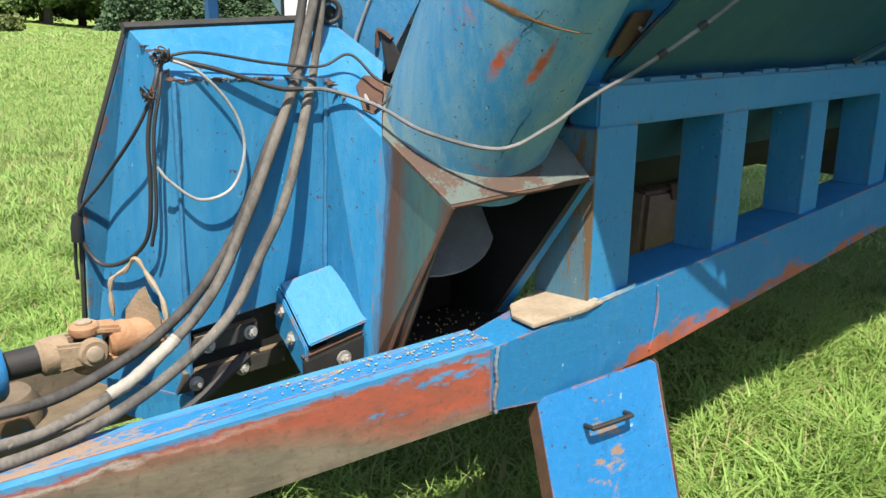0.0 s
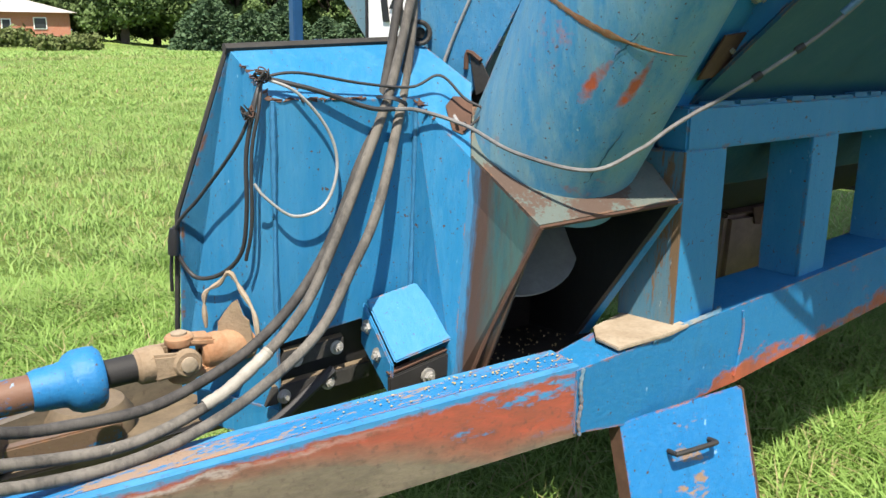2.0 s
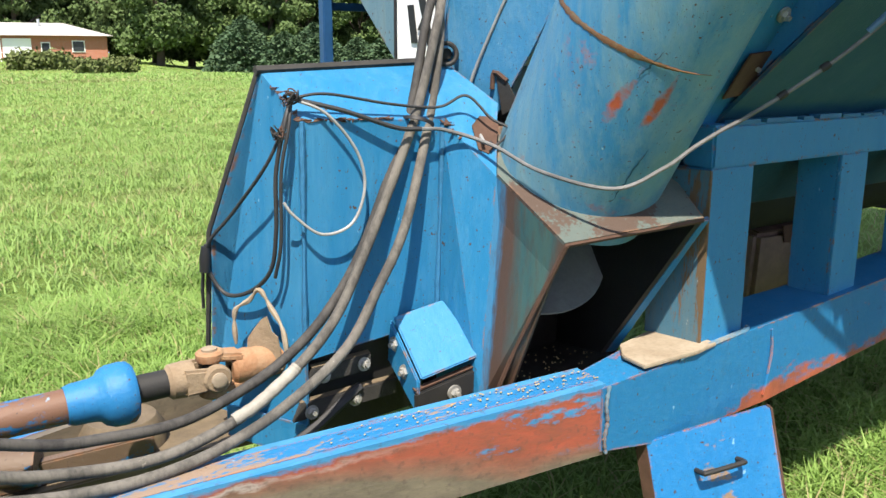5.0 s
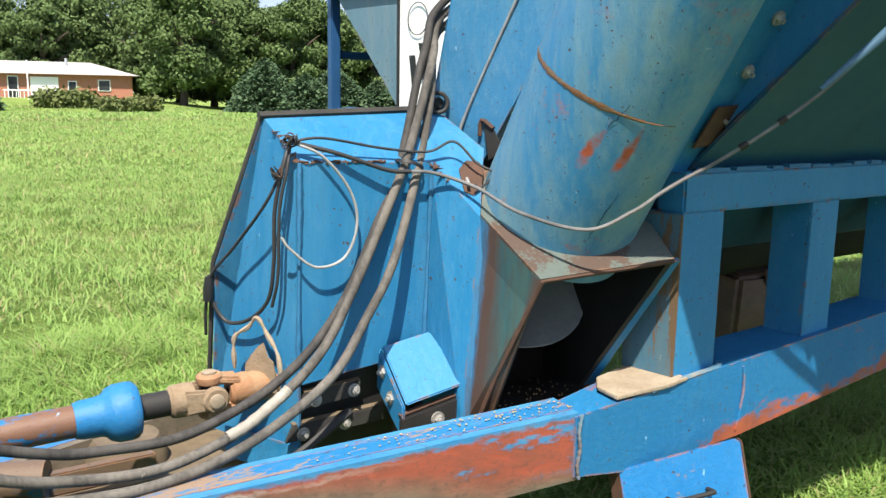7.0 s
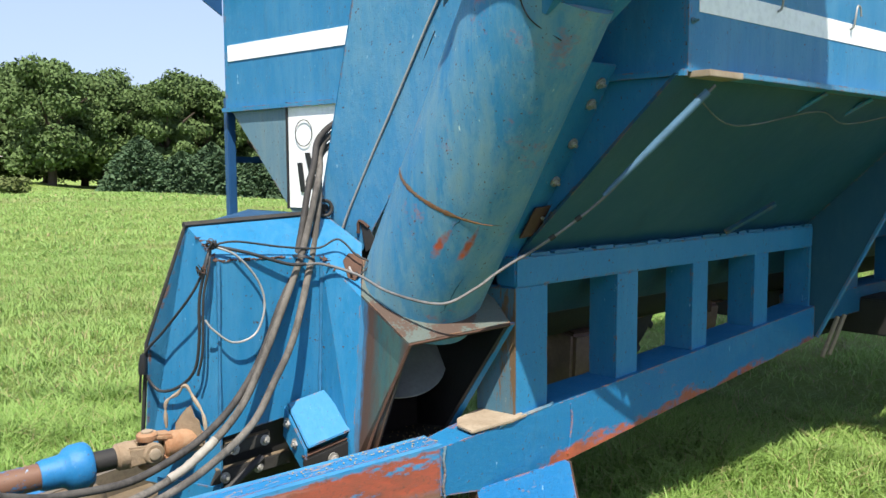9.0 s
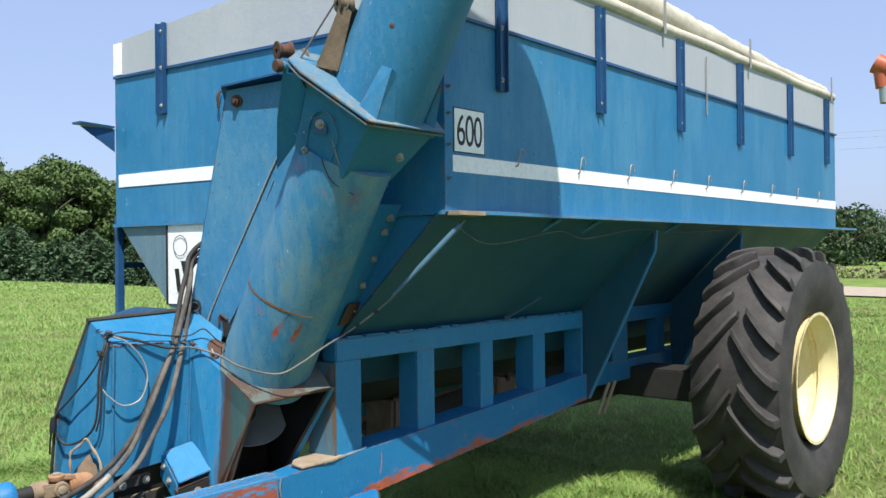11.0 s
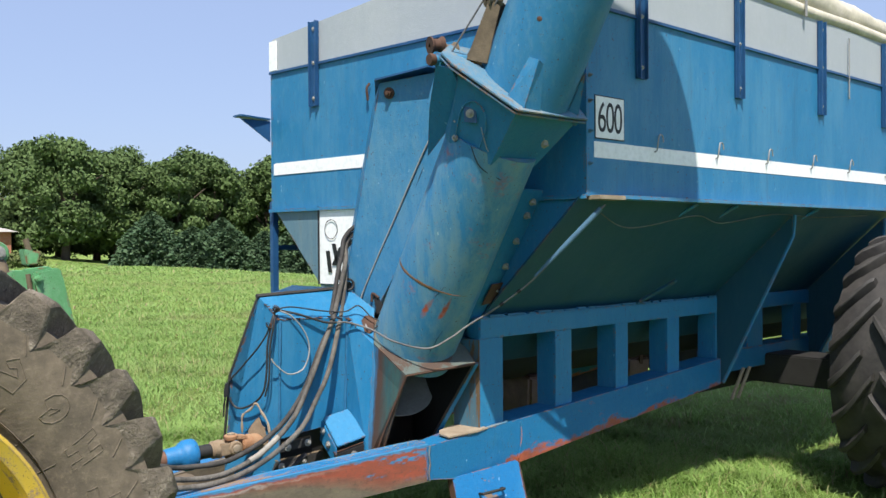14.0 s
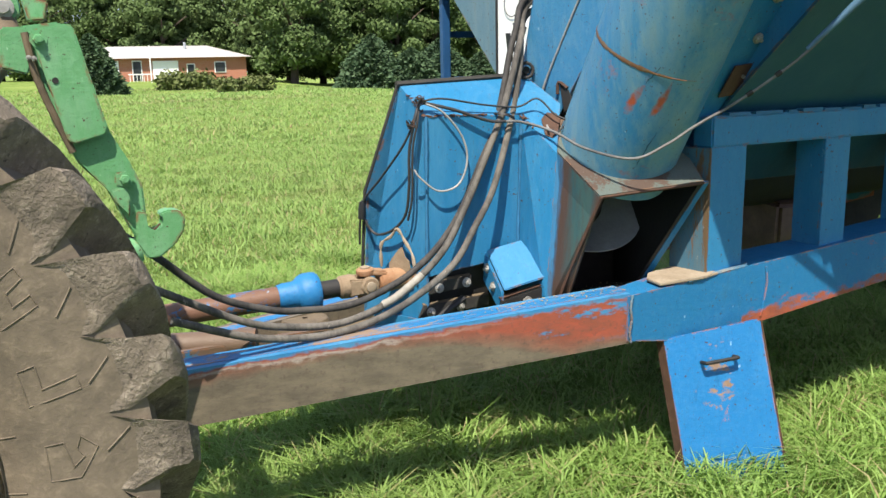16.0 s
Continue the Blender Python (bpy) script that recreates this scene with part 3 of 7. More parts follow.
# white stripes
part("stripe", block(bmesh.new(), 0.05, REAR, -0.0022, 0.0, 2.008, 2.078, 0.0), m_white, hopper, "white stripe decal")
bm = bmesh.new()
hexa(bm, [V(front(y, o), y, z) for z in (2.05, 2.12) for y, o in ((0.95, 0.004), (0.95, 0.0), (2.19, 0.0), (2.19, 0.004))])
part("stripe", bm, m_white, hopper, "white stripe decal")
# number decal
sign = part("number_decal", block(bmesh.new(), 0.055, 0.265, -0.0022, 0.0, 2.090, 2.280, 0.0), m_black, cart, "white number panel with black figures")
part("panel", block(bmesh.new(), 0.060, 0.260, -0.0036, -0.0022, 2.095, 2.275, 0.0), m_white, sign)
def figure(ch, x):
    """One black figure of the decal, built from the built-in font."""
    fc = bpy.data.curves.new("numeral", "FONT")
    fc.body, fc.size, fc.extrude, fc.align_x, fc.offset = ch, 0.150, 0.0005, "CENTER", 0.0
    fo = bpy.data.objects.new("numeral_source", fc)
    scene.collection.objects.link(fo)
    bpy.context.view_layer.update()
    fm = bpy.data.meshes.new_from_object(fo.evaluated_get(bpy.context.evaluated_depsgraph_get()))
    bpy.data.objects.remove(fo)
    fm.materials.clear()
    fm.materials.append(m_black)
    fm.transform(Matrix.Translation(V(x, -0.0042, 2.122) - origin_of(sign)) @ Matrix.Rotation(math.pi / 2, 4, "X") @ Matrix.Diagonal((0.86, 1.26, 1, 1)))
    fig = new("numeral", fm)
    fig.parent = sign


for ch, x in (("6", 0.102), ("0", 0.160), ("0", 0.218)):
    figure(ch, x)
# hooks along the stripe
for hx in (0.498, 1.03, 1.54, 2.07, 2.57, 3.15, 3.70, 4.26, 4.78):
    bm = bmesh.new()
    sweep(bm, [(hx, -0.003, 2.058), (hx, -0.016, 2.066), (hx, -0.022, 2.10), (hx + 0.012, -0.022, 2.135), (hx + 0.035, -0.022, 2.135), (hx + 0.045, -0.022, 2.105)], 0.0036, 7, 5)
    part("hook", bm, m_wire, hopper, "small bent steel tarp hook")


def stake_at(p, up, out, along, h0, h1):
    """A folded channel stake with bolts, standing on a wall."""
    bm = bmesh.new()
    p, out, along = Vector(p), Vector(out), Vector(along)
    for s in (-1, 1):
        slab(bm, [p + along * s * 0.03 + V(0, 0, h0), p + along * s * 0.03 + out * 0.03 + V(0, 0, h0), p + along * s * 0.03 + out * 0.03 + V(0, 0, h1), p + along * s * 0.03 + V(0, 0, h1)], 0.005 * s)
    slab(bm, [p - along * 0.035 + out * 0.008 + V(0, 0, h0), p + along * 0.035 + out * 0.008 + V(0, 0, h0), p + along * 0.035 + out * 0.008 + V(0, 0, h1), p - along * 0.035 + out * 0.008 + V(0, 0, h1)], 0.005)
    st = part("stake", bm, m_stake, cart, "dark navy folded steel stake")
    for dz in (0.05, 0.28, 0.5):
        part("bolt", bolt_mesh(bmesh.new(), p + out * 0.014 + V(0, 0, h0 + dz * (h1 - h0) / 0.55), out, 0.008, 0.006), m_steel, st)


for sx in (0.385, 1.25, 2.20, 3.13, 4.13, 5.03):
    stake_at((sx, 0, 0), 1, (0, -1, 0), (1, 0, 0), 2.385, 2.94)
nf = V(-1, -0.0991, 0).normalized()
af = V(0.0991, -1, 0).normalized()
for sy, top in ((0.36, 2.99), (1.80, 2.90)):
    stake_at((front(sy), sy, 0), 1, nf, af, 2.42, top)
# small latch, white corner cap and step bracket on the front
bm = bmesh.new()
hexa(bm, [V(front(y, o), y, z) for z in (2.675, 2.850) for y, o in ((2.155, 0.008), (2.155, 0.0), (2.222, 0.0), (2.222, 0.008))])
part("corner_cap", bm, m_white, hopper, "white patch on the front corner of the extension")
sb = part("step_bracket", slab(slab(bmesh.new(), [(-0.235, 2.20, 2.38), (-0.235, 2.26, 2.38), (-0.45, 2.26, 2.385), (-0.45, 2.17, 2.385)], 0.010), [(-0.232, 2.215, 2.375), (-0.43, 2.215, 2.375), (-0.232, 2.215, 2.25)], 0.008), m_stake, hopper, "small dark steel step bracket")
part("latch", sweep(bmesh.new(), [(front(1.34, 0.012), 1.34, 2.49), (front(1.34, 0.03), 1.34, 2.46), (front(1.34, 0.02), 1.345, 2.40)], 0.007, 6, 4), m_rust, hopper, "rusty drop latch")
for z in (1.98, 2.12, 2.25, 2.36):
    part("corner_bolt", bolt_mesh(bmesh.new(), (0.02, -0.002, z), (0, -1, 0), 0.0065), m_dusty, hopper)

# the box is laid out from its near front corner; this sets it at its true size and distance
SET = Matrix.Translation((0.0718, 0.0612, -0.041)) @ Matrix.Scale(1.024, 4)


def settle(ob, done):
    o = origin_of(ob)
    if ob.type == "MESH" and ob.data.name not in done:
        done.add(ob.data.name)
        ob.data.transform(Matrix.Translation(-o) @ SET @ Matrix.Translation(o))
    for c in ob.children:
        settle(c, done)


settled = set()
for ob in list(cart.children):
    if ob.name.split(".")[0] in ("hopper", "stake", "number_decal"):
        settle(ob, settled)

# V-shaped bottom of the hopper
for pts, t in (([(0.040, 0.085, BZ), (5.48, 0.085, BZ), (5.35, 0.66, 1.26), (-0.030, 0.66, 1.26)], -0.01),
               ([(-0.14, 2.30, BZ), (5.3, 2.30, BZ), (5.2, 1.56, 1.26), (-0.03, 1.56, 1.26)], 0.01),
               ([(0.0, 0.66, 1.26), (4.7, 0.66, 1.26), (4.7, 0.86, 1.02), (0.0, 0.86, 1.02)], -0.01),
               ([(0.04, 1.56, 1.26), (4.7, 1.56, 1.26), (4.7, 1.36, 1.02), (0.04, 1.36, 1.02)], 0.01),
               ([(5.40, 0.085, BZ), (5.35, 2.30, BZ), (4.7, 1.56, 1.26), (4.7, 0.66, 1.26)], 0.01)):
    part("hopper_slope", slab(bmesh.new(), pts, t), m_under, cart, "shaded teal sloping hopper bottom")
bm = bmesh.new()
slab(bm, [(0.068, 0.09, BZ), (-0.01, 0.62, 1.32), (-0.01, 0.70, 1.0), (-0.025, 0.80, 1.0), (0.0, 0.80, BZ)], 0.01)
part("front_sheet", bm, m_hopper, cart, "blue front sheet beside the tube")
bm = bmesh.new()
slab(bm, [(front(0.72), 0.72, BZ), (-0.060, 0.72, 1.0), (-0.112, 1.30, 1.0), (front(1.76), 1.76, 1.395), (front(2.2), 2.2, BZ + 0.02)], 0.01)
pale_sheet = part("front_sheet", bm, m_sheet, cart, "pale blue front sheet under the hopper")
# the trough's black is the shade under the hopper, put into its colour
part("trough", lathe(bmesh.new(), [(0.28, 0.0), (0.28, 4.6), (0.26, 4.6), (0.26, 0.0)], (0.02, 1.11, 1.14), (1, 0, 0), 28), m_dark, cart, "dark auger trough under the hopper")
# white logo panel with plain dark marks
lp = part("logo_panel", slab(bmesh.new(), [V(front(1.77, 0.004), 1.77, 1.845), V(front(1.77, 0.004), 1.77, 1.415), V(front(1.1, 0.004), 1.1, 1.415), V(front(1.1, 0.004), 1.1, 1.845)], -0.004), m_white, cart, "white panel with plain black marks")
part("border", sweep(bmesh.new(), [V(front(1.775, 0.008), 1.775, 1.85), V(front(1.775, 0.008), 1.775, 1.41)], 0.005, 6, 1, smooth=False), m_black, lp)
for a, b in (((1.71, 1.60), (1.69, 1.48)), ((1.66, 1.64), (1.60, 1.44)), ((1.60, 1.62), (1.66, 1.52))):
    (y0, z0), (y1, z1) = a, b
    part("mark", slab(bmesh.new(), [V(front(y0, 0.010), y0, z0), V(front(y0 - 0.03, 0.010), y0 - 0.03, z0), V(front(y1 - 0.03, 0.010), y1 - 0.03, z1), V(front(y1, 0.010), y1, z1)], 0.003), m_black, lp)
part("mark", lathe(bmesh.new(), [(0.055, 0.0), (0.055, 0.002), (0.052, 0.002), (0.052, 0.0)], V(front(1.665, 0.009), 1.665, 1.72), nf, 24), m_black, lp)
# far support leg
bm = bmesh.new()
block(bm, -0.145, -0.105, 2.335, 2.375, 0.0, 1.9, 0.004)
block(bm, -0.115, -0.085, 2.39, 2.42, 0.9, 1.9, 0.004)
block(bm, -0.115, 0.3, 2.37, 2.39, 1.60, 1.63, 0.002)
part("leg", bm, m_stake, cart, "slim dark blue support leg")
settle(lp, settled)
settle(pale_sheet, settled)

# ---- side frames with windows ----
def beam_top(x):
    return 0.745 + (x + 0.33) * (0.895 - 0.745) / 2.345


def beam_bottom(x):
    return 0.590 if x < -0.3 else 0.552 + (x + 0.33) * 0.026 if x < 0.16 else 0.565 + (x - 0.16) * (0.735 - 0.565) / 1.855


def side_frame(y, s):
    """Top rail, channel posts and sloping lower beam; s = 1: depth towards +y."""
    fr = part("side_frame", block(bmesh.new(), -0.09, 2.015, min(y, y + s * 0.09), max(y, y + s * 0.09), 1.183, 1.285, 0.006), m_frame, cart, "blue welded side frame with four openings")
    # ragged weld seam along the top of the rail
    bm = bmesh.new()
    rnd = random.Random(5)
    x = -0.02
    while x < 1.98:
        l = rnd.uniform(0.04, 0.13)
        block(bm, x, min(x + l, 2.0), min(y, y + s * 0.03) - 0.001, max(y, y + s * 0.03), 1.284, 1.289 + rnd.uniform(0, 0.006), 0.0)
        x += l + rnd.uniform(0.006, 0.03)
    part("weld_seam", bm, m_weld, fr)
    for a, b in ((-0.09, 0.07), (0.455, 0.585), (0.960, 1.075), (1.460, 1.585), (1.99, 2.012)):
        bm = bmesh.new()
        zb = min(beam_top(a), beam_top(b)) - 0.03
        block(bm, a, b, min(y + s * 0.003, y + s * 0.012), max(y + s * 0.003, y + s * 0.012), zb, 1.184, 0.002)
        block(bm, a, a + 0.009, min(y + s * 0.012, y + s * 0.13), max(y + s * 0.012, y + s * 0.13), zb, 1.184, 0.002)
        block(bm, b - 0.009, b, min(y + s * 0.012, y + s * 0.13), max(y + s * 0.012, y + s * 0.13), zb, 1.184, 0.002)
        part("post", bm, m_frame, fr)
    bm = bmesh.new()
    rows = []
    for x in (-0.44, -0.22, 0.16, 0.42, 2.015):
        b = 0.14 if x > 0.3 else 0.16 if x > 0 else 0.115 if x > -0.3 else 0.075
        rows.append([V(x, y - s * 0.02, beam_bottom(x)), V(x, y + s * b, beam_bottom(x)), V(x, y + s * b, beam_top(x)), V(x, y - s * 0.02, beam_top(x))])
    vs = [[bm.verts.new(p) for p in r] for r in rows]
    for r0, r1 in zip(vs, vs[1:]):
        for k in range(4):
            bm.faces.new((r0[k], r0[(k + 1) % 4], r1[(k + 1) % 4], r1[k]))
    bm.faces.new(vs[0])
    bm.faces.new(vs[-1][::-1])
    es = [e for e in bm.edges if len(e.link_faces) == 2 and e.calc_face_angle(0) > 0.5]
    bmesh.ops.bevel(bm, geom=es, offset=0.026, segments=4, affect="EDGES")
    part("lower_beam", bm, m_lower, fr, "blue lower beam with red primer along its edge")
    return fr


near_frame = side_frame(0.575, 1)
far_frame = side_frame(1.645, -1)
# gusset beside the first post, and its rusty foot plate
part("post_side", slab(bmesh.new(), [(-0.096, 0.574, 1.182), (-0.096, 0.574, 0.764), (-0.120, 0.725, 0.764), (-0.120, 0.725, 1.182)], 0.008, 0.001), m_post, near_frame, "rust-streaked blue side plate of the first post")
part("foot_plate", slab(bmesh.new(), [(-0.245, 0.690, 0.754), (-0.300, 0.630, 0.754), (-0.310, 0.553, 0.754), (-0.135, 0.546, 0.757), (-0.06, 0.552, 0.760), (-0.06, 0.70, 0.760), (-0.12, 0.715, 0.757)], 0.009, 0.002), m_tan, near_frame, "rusty tan foot plate")
part("foot_weld", sweep(bmesh.new(), [(-0.19, 0.556, 0.752), (-0.06, 0.560, 0.764), (0.06, 0.562, 0.772), (0.09, 0.575, 0.774)], 0.007, 6, 4), m_dusty, near_frame)
part("joint_weld", sweep(bmesh.new(), [(0.165, 0.553, 0.760), (0.170, 0.551, 0.70), (0.160, 0.552, 0.63), (0.150, 0.553, 0.585)], 0.004, 6, 5), m_lower, near_frame)
# braces and the rear half of the frame
def gusset_plate(x, foot):
    """Transverse plate between the frame and the hopper's slope, with a flat bar along its free edge."""
    edge = [V(x - 0.004, 0.545, foot), V(x + 0.05, 0.110, 1.665), V(x + 0.05, 0.100, 1.79)]
    # the plate wears the same shade-darkened paint as the slope
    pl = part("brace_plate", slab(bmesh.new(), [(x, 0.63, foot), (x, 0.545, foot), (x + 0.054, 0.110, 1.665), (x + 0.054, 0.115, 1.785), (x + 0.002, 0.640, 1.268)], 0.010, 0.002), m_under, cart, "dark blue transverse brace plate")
    part("brace_edge", sweep(bmesh.new(), edge, 0.011, 6, 1, smooth=False), m_hopper, pl)
    return pl


gusset_plate(2.031, 0.742)
gusset_plate(3.36, 0.80)
rear = part("rear_frame", block(bmesh.new(), 2.1, 4.8, 0.62, 0.74, 1.175, 1.275), m_blue, cart, "shaded blue rear frame under the hopper")
part("rear_beam", block(bmesh.new(), 2.1, 4.8, 0.62, 0.78, 0.78, 0.92), m_blue, rear)
for a, b in ((2.48, 2.69), (3.135, 3.25), (3.625, 3.74), (4.15, 4.27)):
    part("post", block(bmesh.new(), a, b, 0.63, 0.72, 0.91, 1.18, 0.003), m_blue, rear)
part("axle", block(bmesh.new(), 2.70, 3.02, -0.2, 2.4, 0.66, 0.86, 0.01), m_dark, cart, "heavy square axle beam")
# dark sheet closing the view below the rear beam
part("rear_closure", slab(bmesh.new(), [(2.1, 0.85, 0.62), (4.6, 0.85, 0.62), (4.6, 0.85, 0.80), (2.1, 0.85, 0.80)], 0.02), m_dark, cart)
for x in (2.30, 2.38):
    part("strap", sweep(bmesh.new(), [(x - 0.06, 0.61, 0.60), (x + 0.04, 0.58, 0.80)], 0.012, 6, 1, smooth=False), m_tan, cart)
# rusty covers seen through the openings
for x, w, y, z0, z1, dp in ((0.705, 0.27, 0.99, 0.60, 0.875, 0.22), (1.63, 0.22, 0.99, 0.66, 0.895, 0.05)):
    bm = bmesh.new()
    hexa(bm, [(x, y, z0), (x + w, y, z0), (x + w, y + dp, z0), (x, y + dp, z0), (x - 0.012, y - 0.02, z1), (x + w + 0.012, y - 0.02, z1 - 0.012), (x + w, y + dp, z1 + 0.03), (x, y + dp, z1 + 0.03)], 0.018)
    cv = part("bearing_cover", bm, m_box, cart, "rusty brown cover box under the trough")
    part("cover_lip", slab(bmesh.new(), [(x - 0.02, y - 0.026, z1 + 0.001), (x + w + 0.02, y - 0.026, z1 - 0.010), (x + w + 0.02, y + 0.03, z1 + 0.004), (x - 0.02, y + 0.03, z1 + 0.014)], 0.006, 0.001), m_rust, cv)
    part("hasp", slab(bmesh.new(), [(x + w * 0.40, y - 0.029, z1 + 0.012), (x + w * 0.62, y - 0.029, z1 + 0.012), (x + w * 0.58, y - 0.029, z1 - 0.05), (x + w * 0.46, y - 0.029, z1 - 0.045)], 0.005, 0.001), m_rust, cv)
# struts and wires below the hopper edge
for x in (0.86, 1.25, 2.2):
    part("strut", sweep(bmesh.new(), [(x + 0.09, 0.055, 1.828), (x + 0.06, 0.150, 1.770)], 0.010, 6, 1, smooth=False), m_hopper, cart)
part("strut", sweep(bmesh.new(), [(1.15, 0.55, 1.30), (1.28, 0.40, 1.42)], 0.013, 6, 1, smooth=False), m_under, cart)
part("lighting_wire", sweep(bmesh.new(), [(0.20, 0.12, 1.79), (0.52, 0.16, 1.705), (1.03, 0.12, 1.77), (1.34, 0.15, 1.735), (1.85, 0.11, 1.79), (2.4, 0.12, 1.78), (3.1, 0.10, 1.80)], 0.0026, 5, 6), m_harness, cart)

# ---- tongue ----
def tongue_beam(a, b, name="tongue_beam"):
    """A box beam from the joint a to the hitch end b, worn along the top edge."""
    a, b = Vector(a), Vector(b)
    d = (b - a).normalized()
    side = d.cross(V(0, 0, 1)).normalized()
    bm = bmesh.new()
    w, h = 0.055, 0.165
    rows = []
    for i in range(13):
        p = a + (b - a) * (i / 12)
        rows.append([p + side * w, p - side * w, p - side * w - V(0, 0, h), p + side * w - V(0, 0, h)])
    vs = [[bm.verts.new(p) for p in r] for r in rows]
    for r0, r1 in zip(vs, vs[1:]):
        for k in range(4):
            bm.faces.new((r0[k], r0[(k + 1) % 4], r1[(k + 1) % 4], r1[k]))
    bm.faces.new(vs[0])
    bm.faces.new(vs[-1][::-1])
    es = [e for e in bm.edges if len(e.link_faces) == 2 and e.calc_face_angle(0) > 0.5]
    bmesh.ops.bevel(bm, geom=es, offset=0.026, segments=4, affect="EDGES")
    ob = part(name, bm, m_tongue, cart, "scraped tongue beam, red primer and bare dirt over blue")
    top = bmesh.new()
    slab(top, [a + side * (w - 0.024) + V(0, 0, 0.0015), a - side * (w - 0.024) + V(0, 0, 0.0015), b - side * (w - 0.024) + V(0, 0, 0.0015), b + side * (w - 0.024) + V(0, 0, 0.0015)], 0.001)
    part("top_face", top, m_beam, ob, "blue painted top face, chipped and scraped")
    return ob


TA, TB = V(-0.42, 0.611, 0.746), V(-2.75, 1.03, 0.60)
near_tongue = tongue_beam(TA, TB)
far_tongue = tongue_beam((-0.36, 1.62, 0.640), (-2.75, 1.15, 0.520))
part("weld", sweep(bmesh.new(), [(-0.425, 0.549, 0.742), (-0.432, 0.549, 0.70), (-0.428, 0.548, 0.66), (-0.434, 0.549, 0.62), (-0.428, 0.549, 0.585)], 0.0045, 6, 6, taper=lambda t: 0.0045 + 0.0015 * math.sin(t * 60)), m_dusty, cart)
bm = bmesh.new()
block(bm, -2.95, -2.68, 1.0, 1.18, 0.45, 0.62, 0.015)
part("hitch_block", bm, m_tongue, cart)
part("gearbox", lathe(bmesh.new(), [(0.01, -0.10), (0.09, -0.10), (0.10, -0.05), (0.10, 0.04), (0.08, 0.07), (0.01, 0.07)], (-1.24, 1.36, 0.52), (0, 0, 1), 26, False), m_gear, cart, "greasy brown casting below the drive shaft")
part("cross_plate", block(bmesh.new(), -1.75, -0.95, 1.21, 1.56, 0.50, 0.52, 0.004), m_gear, cart, "dirt-covered brown cross plate")
part("side_lip", block(bmesh.new(), -1.9, -1.20, 1.24, 1.27, 0.52, 0.575, 0.004), m_wornblue, cart, "chipped blue plate edge")
part("cross_tube", sweep(bmesh.new(), [(-1.80, 1.40, 0.56), (-1.45, 1.24, 0.57)], 0.045, 14, 1, smooth=False), m_wornblue, cart)

# ---- front sump housing ----
C1T, C1B = V(-0.930, 0.974, 1.304), V(-0.940, 0.972, 0.60)
C2T, C2B = V(-0.584, 0.954, 1.298), V(-0.600, 0.954, 0.62)
TLb, TRb = V(-0.962, 1.095, 1.403), V(-0.47, 1.095, 1.420)
OUT, OUTB = V(-1.055, 1.180, 1.05), V(-1.045, 1.265, 0.60)
MT, MTIP, MR, MB = V(-0.528, 0.822, 1.175), V(-0.510, 0.617, 1.052), V(-0.144, 0.552, 1.076), V(-0.585, 0.800, 0.665)
housing = part("sump_housing", slab(bmesh.new(), [C1T, TLb, OUT, OUTB, C1B], -0.008), m_blue, cart, "blue folded sheet sump housing with a torn corner")
part("front_panel", slab(bmesh.new(), [C1T, C1B + V(0, 0, 0.18), C2B + V(0, 0, 0.2), C2T], -0.008), m_blue, housing)
part("side_panel", slab(bmesh.new(), [C2T, C2B + V(0, 0, 0.0), MB, MT], -0.008), m_blue, housing)
part("top_panel", slab(bmesh.new(), [C1T, C2T, MT, V(-0.44, 0.93, 1.33), TRb, TLb], -0.008), m_blue, housing)
part("back_panel", slab(bmesh.new(), [OUT, TLb, TRb, V(-0.47, 1.6, 1.42), V(-0.47, 1.6, 0.6), OUTB], 0.004), m_blue, housing)
part("rubber_strip", sweep(bmesh.new(), [TLb + V(-0.01, 0.004, 0.004), TRb + V(0, 0.004, 0.006)], 0.011, 6, 1, smooth=False), m_rubber, housing, "black rubber strip along the top edge")
part("edge_strip", sweep(bmesh.new(), [TLb + V(-0.004, 0.006, 0), OUT + V(-0.006, 0.006, 0), OUTB + V(-0.006, 0.006, 0.1)], 0.006, 6, 1, smooth=False), m_rubber, housing)
for a, b in ((C2T, C2B + V(0, 0, 0.24)), (C1T, C1B + V(0, 0, 0.2))):
    bm = bmesh.new()
    pts = [lerp(a, b, i / 40) + V(random.uniform(-0.001, 0.001), -0.004, 0) for i in range(41)]
    sweep(bm, pts, 0.0065, 6, 1, taper=lambda t: 0.0058 + 0.0016 * math.sin(t * 260), smooth=False)
    part("weld_seam", bm, m_weld, housing)
part("lower_recess", slab(bmesh.new(), [C1B + V(0.01, 0.03, 0.2), C1B + V(0.01, 0.05, -0.03), C2B + V(0.0, 0.06, -0.03), C2B + V(0, 0.03, 0.22)], -0.01), m_dark, housing, "black recessed panel below the housing")
part("corner_sheet", slab(bmesh.new(), [C1B + V(-0.004, -0.002, 0.03), C1B + V(-0.01, 0.0, -0.05), C1B + V(-0.10, 0.22, -0.05), C1B + V(-0.10, 0.22, 0.03)], 0.006), m_blue, housing)
